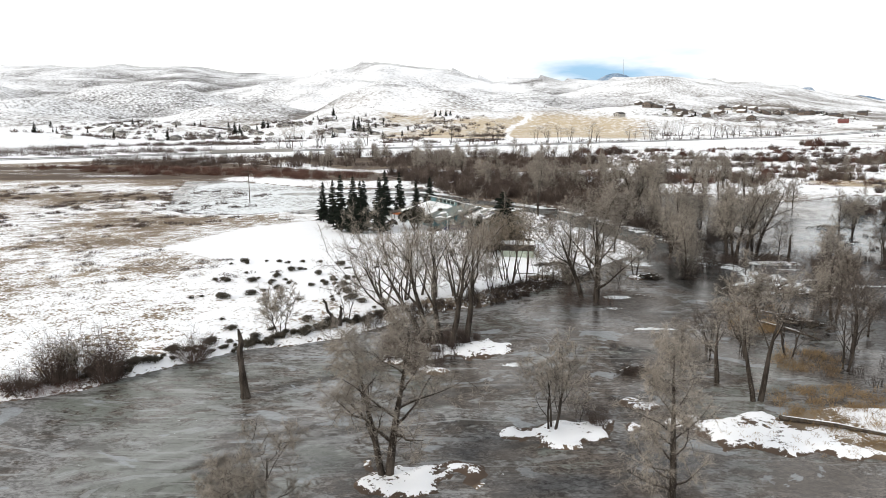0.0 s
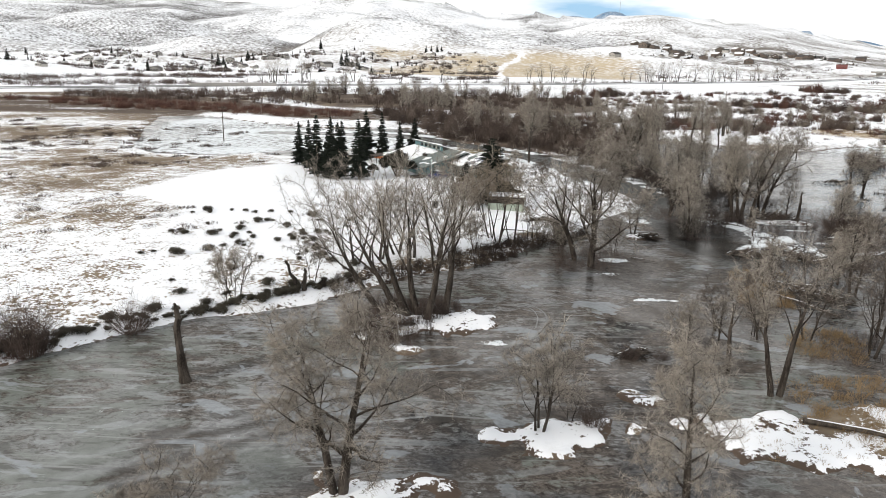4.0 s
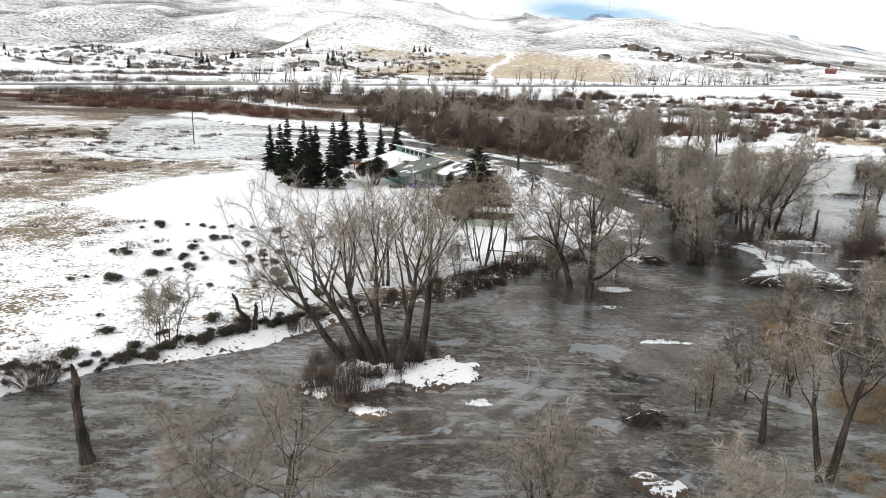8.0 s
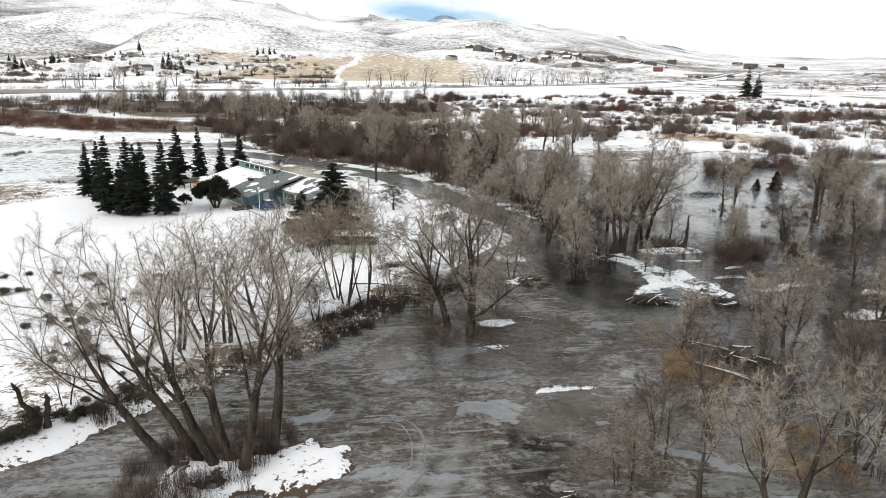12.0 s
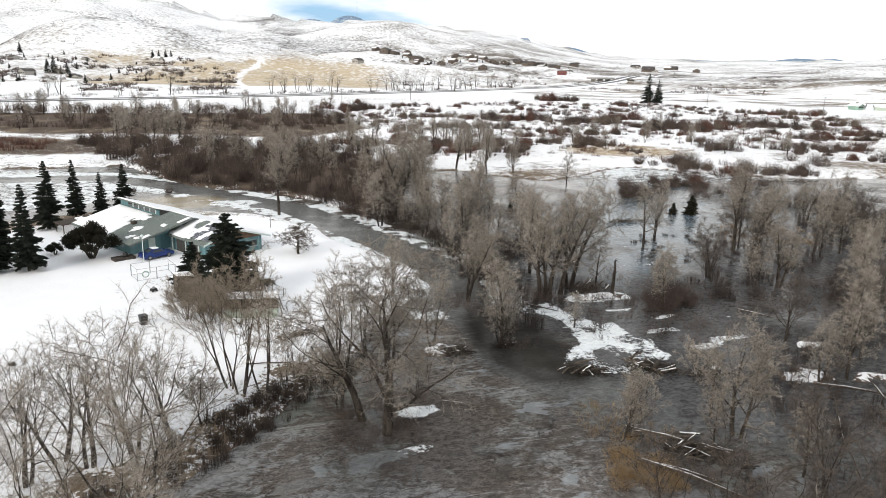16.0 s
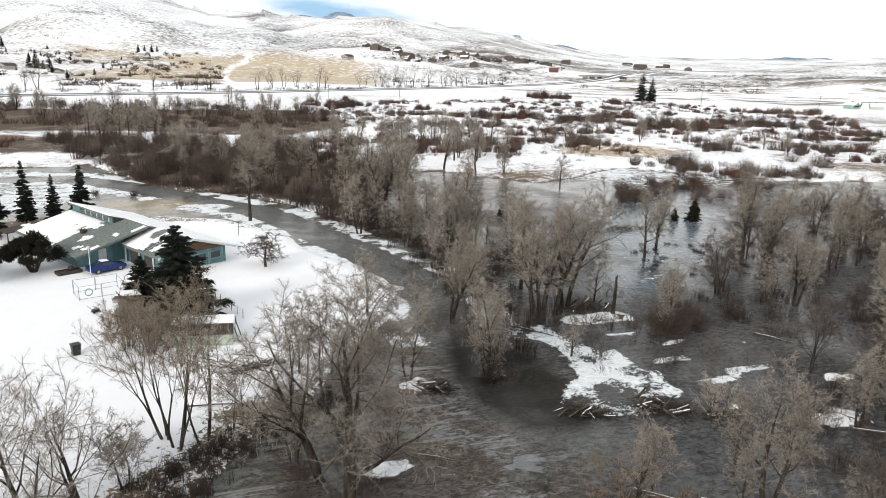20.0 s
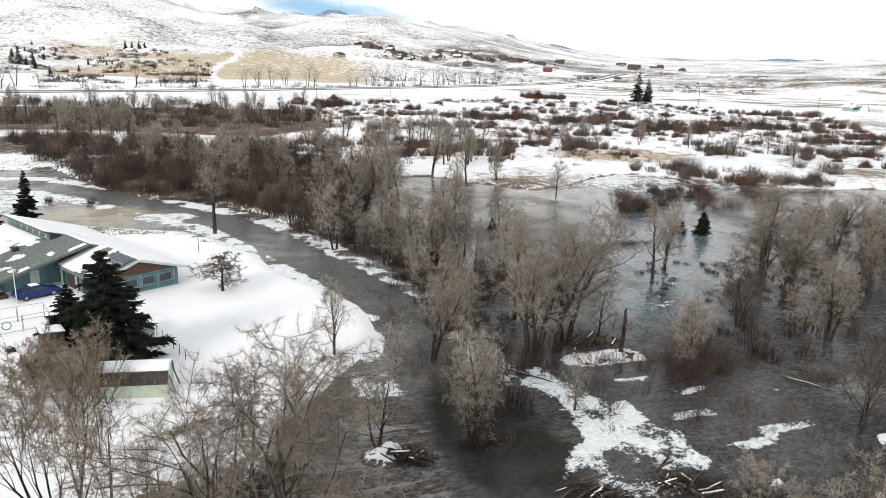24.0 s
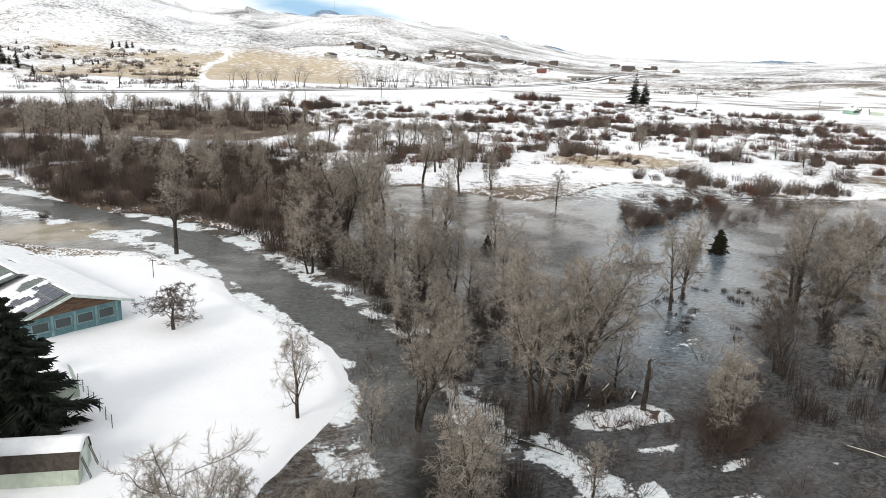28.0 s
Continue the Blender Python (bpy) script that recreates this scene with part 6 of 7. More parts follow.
# ---- yard things ----
def gambrel_shed():
    ob = thing("shed", "long pale-green garden shed with snowy gambrel roof", "shed", at=ground_pose(6.3, 118.6, -8))
    end = [(-1.4, 0), (1.4, 0), (1.4, 1.15), (1.0, 2.0), (0.0, 2.38), (-1.0, 2.0), (-1.4, 1.15)]
    for s, lab in ((-2.75, "gable end with plank door"), (2.69, "pale green gable end")):
        w = Shape()
        n = len(end)
        w.add([(s, y, z) for y, z in end] + [(s + 0.06, y, z) for y, z in end], [tuple(range(n)), tuple(range(2 * n - 1, n - 1, -1))] + [((i + 1) % n, i, n + i, n + (i + 1) % n) for i in range(n)])
        part("gable_wall", w.mesh("gable_wall", PALE_GREEN), ob, lab)
    for y in (-1.4, 1.34):
        part("side_wall", Shape().box(-2.69, 2.69, y, y + 0.06, -0.3, 1.18).mesh("side_wall", PALE_GREEN), ob, "low pale-green wall")
        for i in range(8):
            part("batten", Shape().box(-2.6 + 0.73 * i, -2.56 + 0.73 * i, y - 0.02 if y < 0 else y + 0.06, y if y < 0 else y + 0.08, 0, 1.1).mesh("batten", PALE_GREEN), ob)
    for s in (-1, 1):
        a = [(-2.85, s * 1.46, 1.10), (2.85, s * 1.46, 1.10), (2.85, s * 1.02, 2.03), (-2.85, s * 1.02, 2.03)]
        b = [(-2.85, s * 1.02, 2.03), (2.85, s * 1.02, 2.03), (2.85, 0, 2.42), (-2.85, 0, 2.42)]
        part("roof", Shape().slab(a if s < 0 else a[::-1], 0.06).mesh("roof", SHED_ROOF), ob, "dark steep lower roof")
        part("roof", Shape().slab(b if s < 0 else b[::-1], 0.06).mesh("roof", SHED_ROOF), ob)
    lay_snow(ob, "thick white snow", 12, -2.8, 2.8, -1.02, 1.02, lambda x, y: 2.42 - abs(y) * 0.382, 0.14, lambda x, y: 0.9 + 0 * x)
    d = part("door", Shape().box(2.75, 2.80, -0.55, 0.55, 0.0, 1.7, 0.01).mesh("door", TRIM), ob, "pale plank door")
    part("hatch", Shape().box(2.76, 2.82, -0.25, 0.25, 1.85, 2.15, 0.01).mesh("hatch", BLACK), d)
    for y in (-0.9, -0.7, 0.75, 0.95):
        part("leaning_board", Shape().tube([(3.3, y, 0), (2.85, y, 1.5)], [0.03, 0.03], 4).mesh("leaning_board", DEADWOOD), ob)


gambrel_shed()


def small_shed():
    ob = thing("tool_shed", "small weathered grey shed beside the spruce", "shed", at=ground_pose(-1.2, 128.6, 20))
    for x in (-0.9, 0.84):
        part("wall", Shape().box(x, x + 0.06, -0.9, 0.9, -0.2, 1.9).mesh("wall", DEADWOOD), ob)
    for y in (-0.9, 0.84):
        for i in range(9):
            part("board", Shape().box(-0.84 + 0.187 * i, -0.665 + 0.187 * i, y, y + 0.05, -0.2, 1.9).mesh("board", DEADWOOD), ob)
    part("roof", Shape().slab([(-1.05, -1.05, 2.15), (1.05, -1.05, 1.95), (1.05, 1.05, 1.95), (-1.05, 1.05, 2.15)], 0.08).mesh("roof", SHED_ROOF), ob)
    lay_snow(ob, "", 13, -1.0, 1.0, -1.0, 1.0, lambda x, y: 2.05 - 0.095 * x, 0.1, lambda x, y: 0.8 + 0 * x)


small_shed()


def quonset():
    ob = thing("garden_hut", "small tan hut with a ribbed rounded roof", "shed", at=ground_pose(5.6, 130.6, 15))
    arch = [(1.35 * math.cos(a), 0.9 + 1.0 * math.sin(a)) for a in np.linspace(0, math.pi, 13)]
    for y in (-1.6, 1.54):
        part("end_wall", Shape().prism([(1.33, -0.2)] + [(x * 0.98, z * 0.99) for x, z in arch] + [(-1.33, -0.2)], y, y + 0.06).mesh("end_wall", PALE_GREEN), ob, "tan end wall")
    for x in (-1.36, 1.30):
        part("side_wall", Shape().box(x, x + 0.06, -1.54, 1.54, -0.2, 0.92).mesh("side_wall", PALE_GREEN), ob)
    for i in range(12):
        (x0, z0), (x1, z1) = arch[i], arch[i + 1]
        part("roof_sheet", Shape().slab([(x0, -1.7, z0), (x0, 1.7, z0), (x1, 1.7, z1), (x1, -1.7, z1)], 0.05).mesh("roof_sheet", SNOW if 2 < i < 10 else PALE_GREEN), ob)


quonset()


def fence():
    ob = thing("wire_fence", "low wire fence on thin posts in the snow", "fence")
    a, b = Vector((6.9, 131.6, 0)), Vector((10.1, 123.8, 0))
    for i in range(7):
        p = a.lerp(b, i / 6)
        z = floor_z(p.x, p.y)
        part("post", Shape().tube([(p.x, p.y, z - 0.2), (p.x + 0.03, p.y, z + 1.05)], [0.035, 0.03], 5).mesh("post", DEADWOOD), ob)
    for h in (0.3, 0.6, 0.95):
        za, zb = floor_z(a.x, a.y), floor_z(b.x, b.y)
        part("wire", Shape().tube([(a.x, a.y, za + h), ((a.x + b.x) / 2, (a.y + b.y) / 2, (za + zb) / 2 + h - 0.04), (b.x, b.y, zb + h)], [0.012] * 3, 4).mesh("wire", METAL), ob)


fence()


def lamp_post():
    x, y = -6.8, 142.4
    ob = thing("yard_lamp", "thin white lamp post with a round lamp", "lamp", at=ground_pose(x, y))
    part("pole", Shape().tube([(0, 0, -0.2), (0, 0, 3.5)], [0.06, 0.045], 8).mesh("pole", TRIM), ob)
    part("lamp_head", Shape().tube([(0, 0, 3.5), (0, 0, 3.55), (0, 0, 3.72), (0, 0, 3.86), (0, 0, 3.9)], [0.08, 0.2, 0.24, 0.15, 0.03], 12).mesh("lamp_head", TRIM, True), ob, "round white lamp head")


lamp_post()


def barrel():
    ob = thing("rubbish_bin", "black bin standing in the snow", "bin", at=ground_pose(-4.8, 117.7, 25))
    s = Shape()
    for z0, z1, w0, w1 in ((0, 0.95, 0.29, 0.37),):
        s.add([(-w0, -w0, z0), (w0, -w0, z0), (w0, w0, z0), (-w0, w0, z0), (-w1, -w1, z1), (w1, -w1, z1), (w1, w1, z1), (-w1, w1, z1)], [(3, 2, 1, 0), (0, 1, 5, 4), (1, 2, 6, 5), (2, 3, 7, 6), (3, 0, 4, 7), (4, 5, 6, 7)])
    part("body", s.mesh("body", BLACK), ob)
    part("lid", Shape().box(-0.41, 0.41, -0.41, 0.43, 0.95, 1.04, 0.03).mesh("lid", BLACK), ob, "flat black lid")
    for k in (-1, 1):
        part("wheel", Shape().wheel(k * 0.25, 0.33, 0.1, 0.1, 0.03, 0.03, 10).mesh("wheel", RUBBER), ob)


barrel()


def kennel():
    """A run of pipe panels with a green hose on it."""
    ob = thing("pipe_pen", "small pen of thin pipes with a green hose", "pen", at=ground_pose(-4.6, 134.0, 20))
    for i, (x0, y0, x1, y1) in enumerate([(-2.3, 0, 0, 0), (0, 0, 2.3, 0), (-2.3, 3, 0, 3), (0, 3, 2.3, 3), (-2.3, 0, -2.3, 3), (2.3, 0, 2.3, 3)]):
        p = part("post", Shape().tube([(x0, y0, 0), (x0, y0, 1.6)], [0.03, 0.03], 5).mesh("post", METAL), ob)
        part("post", Shape().tube([(x1 + 0.07, y1, 0), (x1 + 0.07, y1, 1.6)], [0.03, 0.03], 5).mesh("post", METAL), ob)
        for z in (0.15, 1.58):
            part("rail", Shape().tube([(x0, y0, z), (x1, y1, z)], [0.025, 0.025], 5).mesh("rail", METAL), ob)
    ring = [(-1.3 + 0.38 * math.cos(a), -0.05, 0.85 + 0.38 * math.sin(a)) for a in np.linspace(0, math.tau, 20)]
    part("hose", Shape().tube(ring, [0.06] * 20, 6).mesh("hose", GREEN_WALL), ob, "coiled green hose")
    mower = thing("mower", "small black mower standing in snow", "mower", at=ground_pose(-4.6, 129.0, 30))
    part("deck", Shape().box(-0.35, 0.35, -0.25, 0.25, 0.1, 0.4, 0.06).mesh("deck", BLACK), mower)
    part("engine", Shape().tube([(0, 0, 0.4), (0, 0, 0.55), (0, 0, 0.62)], [0.18, 0.17, 0.05], 10).mesh("engine", METAL), mower)
    part("handle", Shape().tube([(-0.3, 0, 0.35), (-0.85, 0, 0.95)], [0.025, 0.025], 5).mesh("handle", METAL), mower)
    for x in (-0.27, 0.27):
        for y in (-0.28, 0.28):
            part("wheel", Shape().wheel(x, y, 0.12, 0.12, 0.03, 0.03, 10).mesh("wheel", RUBBER), mower)


kennel()


def boat():
    ob = thing("boat", "orange boat lying on snow by the house", "boat", at=ground_pose(-18.9, 169.2, 8))
    s = Shape()
    sect = []
    for t in np.linspace(-1, 1, 13):
        w = 0.62 * (1 - abs(t) ** 2.4) + 0.03
        rise = 0.18 * abs(t) ** 3
        sect.append([(t * 2.5, w * math.cos(a), rise + 0.55 - 0.50 * (math.sin(a))) for a in np.linspace(0, math.pi, 9)])
    n = 9
    s.add([p for r in sect for p in r], [(i * n + k, i * n + k + 1, (i + 1) * n + k + 1, (i + 1) * n + k) for i in range(12) for k in range(8)])
    part("hull", s.mesh("hull", ORANGE, True), ob, "curved orange hull")
    deck = [(t * 2.46, 0.6 * (1 - abs(t) ** 2.4) + 0.02) for t in np.linspace(-1, 1, 13)]
    part("deck_cover", Shape().slab([(x, y, 0.54 + 0.18 * abs(x / 2.5) ** 3) for x, y in deck] + [(x, -y, 0.54 + 0.18 * abs(x / 2.5) ** 3) for x, y in deck[::-1]], 0.05).mesh("deck_cover", ORANGE), ob)
    lean = thing("carport", "low dark carport roof with little snow beside the house", "carport", at=ground_pose(-18.6, 164.0, 32))
    part("roof", Shape().slab([(-2.6, -1.6, 1.6), (2.6, -1.6, 2.0), (2.6, 1.6, 2.0), (-2.6, 1.6, 1.6)], 0.16).mesh("roof", SHED_ROOF), lean)
    lay_snow(lean, "", 14, -2.5, 2.5, -1.5, 1.5, lambda x, y: 1.8 + 0.077 * x, 0.1, lambda x, y: 0.34 + 0 * x)
    for x in (-2.4, 2.3):
        for y in (-1.4, 1.3):
            part("post", Shape().box(x, x + 0.12, y, y + 0.12, -0.2, 1.75 + 0.077 * x).mesh("post", DEADWOOD), lean)


boat()


def planter():
    ob = thing("planter", "dark raised planter with a snow-covered stone", "planter", at=ground_pose(-9.6, 144.6, 28))
    for x0, x1, y0, y1 in ((-1.4, 1.4, -0.7, -0.55), (-1.4, 1.4, 0.55, 0.7), (-1.4, -1.25, -0.55, 0.55), (1.25, 1.4, -0.55, 0.55)):
        part("edge_board", Shape().box(x0, x1, y0, y1, -0.1, 0.4, 0.02).mesh("edge_board", SHED_ROOF), ob)
    part("soil", Shape().box(-1.25, 1.25, -0.55, 0.55, -0.1, 0.3).mesh("soil", SHED_ROOF), ob)
    part("stone", Shape().tube([(0.3, 0, 0.3), (0.3, 0, 0.55), (0.32, 0, 0.85), (0.3, 0, 0.92)], [0.35, 0.4, 0.25, 0.05], 8).mesh("stone", BLACK, True), ob)


planter()


def tyre():
    ob = thing("tyre", "old black tyre lying half in snow", "tyre", at=pose(12.9, 111.4, floor_z(12.9, 111.4) + 0.28, 50, 0, 20))
    part("tread", Shape().wheel(0, 0, 0, 0.38, 0.22, 0.12, 22).mesh("tread", RUBBER, True), ob)


tyre()


# ---- poles ----
def utility_pole(x, y, h, label, arm=True, box=False, group="utility poles"):
    ob = thing("utility_pole", label, "pole", group, ground_pose(x, y))
    part("pole", Shape().tube([(0, 0, -0.3), (0, 0, h)], [0.15, 0.10], 7).mesh("pole", DEADWOOD), ob)
    if arm:
        part("crossarm", Shape().box(-1.1, 1.1, -0.06, 0.06, h - 0.7, h - 0.55, 0.01).mesh("crossarm", DEADWOOD), ob)
        for k in (-0.9, 0, 0.9):
            part("insulator", Shape().tube([(k, 0, h - 0.55), (k, 0, h - 0.42)], [0.05, 0.03], 6).mesh("insulator", METAL), ob)
    if box:
        part("nest_box", Shape().box(-0.28, 0.28, -0.42, -0.1, h - 2.6, h - 1.5, 0.03).mesh("nest_box", TRIM), ob, "pale box on the pole")
    return ob


utility_pole(46.2, 160.6, 8.0, "dark wooden pole standing in the flood", arm=False, box=True)
utility_pole(-66.0, 199.0, 9.5, "thin wooden pole on the frozen flats")
tpole = thing("clothes_pole", "thin grey T-shaped pole on snowy lawn", "pole", at=ground_pose(11.3, 161.2))
part("pole", Shape().tube([(0, 0, -0.2), (0, 0, 2.3)], [0.05, 0.04], 6).mesh("pole", DEADWOOD), tpole)
part("crossarm", Shape().box(-0.45, 0.45, -0.04, 0.04, 2.05, 2.13).mesh("crossarm", DEADWOOD), tpole)
for x, y in ((-30, 308), (20, 430), (75, 470), (130, 520), (250, 420), (330, 470), (392, 430)):
    utility_pole(x, y, 9.0, "far wooden pole on the snowy flats")


# ---- dead wood ----
def snag(x, y, h, lean, label, r=0.3):
    ob = thing("snag", label, "dead tree", at=ground_pose(x, y, 0, -0.1))
    wob = np.random.default_rng(int(h * 10))
    ts = (0, 0.12, 0.25, 0.4, 0.55, 0.7, 0.82, 0.92, 1.0)
    pts = [(lean[0] * t * h + wob.normal(0, r * 0.3), lean[1] * t * h + wob.normal(0, r * 0.3), t * h) for t in ts]
    radii = [r * f * wob.uniform(0.85, 1.18) for f in (1.5, 1.12, 0.98, 0.92, 0.85, 0.72, 0.66, 0.5, 0.22)]
    part("trunk", Shape().tube([(0, 0, -0.4)] + pts[1:], radii, 9).mesh("trunk", BARK), ob, "bare broken trunk")
    for k in range(4):
        a = k * 1.9
        b = Vector(pts[4 + k])
        part("stub", Shape().tube([b, b + Vector((0.5 * math.cos(a), 0.5 * math.sin(a), 0.3))], [r * 0.25, 0.02], 5).mesh("stub", BARK), ob)
    return ob


tall_snag = snag(-20.0, 57.0, 6.2, (-0.06, 0.02), "dead tapering trunk with scrubby shoots, in ice", 0.34)
rng = np.random.default_rng(44)
sh = rng.uniform(0.1, 4.6, 420) * rng.uniform(0.3, 1, 420)
ang = rng.uniform(0, math.tau, 420)
p0 = np.stack([-0.06 * sh, 0.02 * sh, sh], 1)
part("shoots", joined("shoots", [spikes(p0, p0 + unit(np.stack([np.cos(ang) * 0.7, np.sin(ang) * 0.7, np.ones(420)], 1)) * rng.uniform(0.4, 1.0, (420, 1)), np.full(420, 0.014))], WILLOW), tall_snag, "thin upright shoots")
snag(50.2, 116.9, 4.6, (0.02, 0.0), "dead upright trunk standing in the flood", 0.22)
snag(-16.3, 77.2, 3.2, (-0.45, 0.1), "broken forked stump on the snowy bank", 0.2)
snag(-15.9, 77.1, 2.6, (0.12, 0.0), "broken forked stump on the snowy bank", 0.2)


def log_mesh(a, b, r, material):
    a, b = Vector(a), Vector(b)
    mid = (a + b) / 2 + Vector((0.03, 0.05, 0.04)) * (b - a).length * 0.3
    return Shape().tube([a, mid, b], [r, r * 0.9, r * 0.6], 8).mesh("log", material)


def drift_log(a, b, r, label):
    r *= 0.66
    ob = thing("driftwood_log", label, "log", "driftwood")
    part("log", log_mesh(a, b, r, DEADWOOD), ob)
    up = Vector((0, 0, r * 0.62))
    a2, b2 = Vector(a).lerp(Vector(b), 0.03), Vector(a).lerp(Vector(b), 0.93)
    part("snow_cap", Shape().tube([a2 + up, (a2 + b2) / 2 + up * 1.02 + Vector((0.03, 0.05, 0.04)) * (b2 - a2).length * 0.3, b2 + up * 0.7], [r * 0.42, r * 0.40, r * 0.22], 6).mesh("snow_cap", SNOW), ob, "strip of snow along the top")
    return ob


def drift_pile(x, y, long, wide, count, turn, seed, label, size=1.0):
    """A heap of grey logs and roots with snow on some of them."""
    rng = np.random.default_rng(seed)
    ob = thing("driftwood_pile", label, "driftwood", "driftwood", ground_pose(x, y, turn))
    for i in range(count):
        px, py = rng.normal(0, long * 0.28), rng.normal(0, wide * 0.28)
        a = rng.normal(0, 0.5)
        half = rng.uniform(0.25, 0.85) * size
        z = 0.12 + 0.5 * size * rng.random() * math.exp(-(px / long) ** 2 * 4)
        tip = rng.uniform(-0.25, 0.45) * size
        p, q = (px - half * math.cos(a), py - half * math.sin(a), max(z - tip * 0.5, 0.02)), (px + half * math.cos(a), py + half * math.sin(a), z + tip)
        r = rng.uniform(0.03, 0.10) * size
        piece = part("log", log_mesh(p, q, r, DEADWOOD if i % 3 else BARK), ob)
        if i % 4 == 0:
            up = Vector((0, 0, r * 0.6))
            p2, q2 = Vector(p).lerp(Vector(q), 0.15), Vector(p).lerp(Vector(q), 0.85)
            part("snow_cap", Shape().tube([p2 + up, q2 + up], [r * 0.62, r * 0.45], 6).mesh("snow_cap", SNOW), piece)
    n = 420
    c = np.stack([rng.normal(0, long * 0.25, n), rng.normal(0, wide * 0.25, n), rng.uniform(0.0, 0.4, n) * size], 1)
    part("tangle", joined("tangle", [spikes(c, c + unit(rng.normal(0, 1, (n, 3)) * np.array([1, 1, 0.6]) + np.array([0, 0, 0.3])) * rng.uniform(0.3, 0.9, (n, 1)) * size, np.full(n, 0.028))], BARK), ob, "tangle of thin sticks")["kind"] = "stuff"
    return ob


drift_log((31.6, 81.4, 0.45), (36.6, 75.2, 0.1), 0.24, "long grey log with snow, lying in ice")
drift_log((32.4, 81.0, 0.25), (36.0, 77.6, 0.1), 0.2, "split grey log with snow, lying in ice")
drift_log((33.0, 86.0, 0.5), (38.6, 80.4, 0.35), 0.16, "thin grey log with snow, on the pile")
drift_log((33.6, 85.2, 0.35), (37.2, 82.6, 0.5), 0.13, "thin grey log with snow, on the pile")
drift_pile(36.8, 81.6, 5.5, 2.8, 44, -40, 301, "heap of snowy grey driftwood in the ice", 1.3)
drift_pile(36.0, 96.4, 4.6, 2.0, 26, -25, 302, "dark driftwood heap on white ice", 1.25)
drift_pile(41.8, 95.8, 5.0, 2.6, 34, -10, 303, "dark driftwood heap on white ice", 1.45)
drift_pile(46.4, 93.4, 3.4, 1.2, 16, -20, 304, "snowy driftwood at the ice's edge", 0.9)
drift_pile(48.6, 119.6, 4.6, 2.6, 24, 10, 305, "snowy driftwood between flooded trunks", 1.4)
drift_pile(25.2, 103.8, 2.8, 2.0, 24, -35, 306, "upturned dark root mass with snow", 1.35)
drift_pile(14.6, 64.4, 3.0, 1.6, 14, 10, 307, "dark branches frozen into the ice", 0.9)
drift_pile(10.6, 111.2, 4.2, 1.1, 20, 22, 308, "long low heap of dark branches on the lawn", 0.8)
drift_pile(75.0, 154.6, 9.0, 1.0, 18, 2, 309, "raft of logs in the far flood", 1.1)
drift_pile(30.6, 104.6, 2.6, 0.9, 8, 0, 310, "bits of wood in the dark pool", 0.6)
drift_pile(-44.0, 50.5, 3.5, 1.5, 12, 20, 311, "old planks at the flooded bank", 1.0)
drift_log((23.6, 53.6, 0.5), (31.0, 50.6, 0.4), 0.32, "long dark fallen trunk on the snow mound")
drift_log((36.8, 117.0, 0.1), (40.6, 112.6, 0.15), 0.12, "thin snowy log on the ice's rim")
drift_log((62.0, 108.0, 0.2), (64.2, 104.6, 0.15), 0.16, "short snowy log in the flood")
drift_log((49.0, 79.8, 0.2), (54.4, 86.0, 0.15), 0.13, "thin snowy log in the dark ice")
drift_log((54.6, 88.6, 0.35), (59.4, 85.2, 0.3), 0.2, "snowy log on the narrow mound")
drift_log((58.4, 84.4, 0.3), (60.6, 88.2, 0.3), 0.14, "snowy log on the narrow mound")
drift_log((20.6, 94.4, 0.12), (23.4, 92.6, 0.1), 0.09, "thin branch frozen in ice")
drift_log((5.0, 105.0, 0.62), (9.0, 104.4, 0.62), 0.11, "dark fallen trunk under snow at the yard's edge")

# ---- tracks on the ice ----
TRACK = plain("scraped_ice", (0.10, 0.10, 0.097), (0.22, 0.22, 0.216), 0.8, 0.4)


def ribbon(name, label, line, half, z, material):
    pts = [Vector((x, y, z)) for x, y in line]
    s = Shape()
    fine = []
    for i in range(len(pts) - 1):
        p = [pts[max(i - 1, 0)], pts[i], pts[i + 1], pts[min(i + 2, len(pts) - 1)]]
        for k in range(8):
            t = k / 8
            fine.append(0.5 * (2 * p[1] + (p[2] - p[0]) * t + (2 * p[0] - 5 * p[1] + 4 * p[2] - p[3]) * t * t + (3 * p[1] - p[0] - 3 * p[2] + p[3]) * t**3))
    fine.append(pts[-1])
    v = []
    for i, q in enumerate(fine):
        d = (fine[min(i + 1, len(fine) - 1)] - fine[max(i - 1, 0)]).normalized()
        n = Vector((-d.y, d.x, 0)) * half * (0.5 + 0.7 * noise.random()) * (0.25 if i in (0, len(fine) - 1) else 1)
        v += [q + n, q - n, q - n - Vector((0, 0, 0.03)), q + n - Vector((0, 0, 0.03))]
    f = [(i * 4 + k, i * 4 + (k + 1) % 4, i * 4 + 4 + (k + 1) % 4, i * 4 + 4 + k) for i in range(len(fine) - 1) for k in range(4)]
    s.add(v, f)
    return tagged(new(name, s.mesh(name, material)), label, "track", kind="structure")


ribbon("wheel_track", "curved pale wheel track in the ice", [(4.6, 76.6), (6.7, 76.4), (8.0, 74.6), (8.2, 72.2), (7.4, 68.8), (5.6, 66.6)], 0.10, 0.012, TRACK)
ribbon("wheel_track", "curved pale wheel track in the ice", [(5.6, 75.6), (6.9, 75.2), (7.4, 73.0), (7.0, 70.0)], 0.07, 0.012, TRACK)
# ---- highway and far places ----
LINE = [(-420, 300), (-241, 372), (-95, 462), (13, 512), (200, 636), (395, 796), (590, 1000), (800, 1250)]


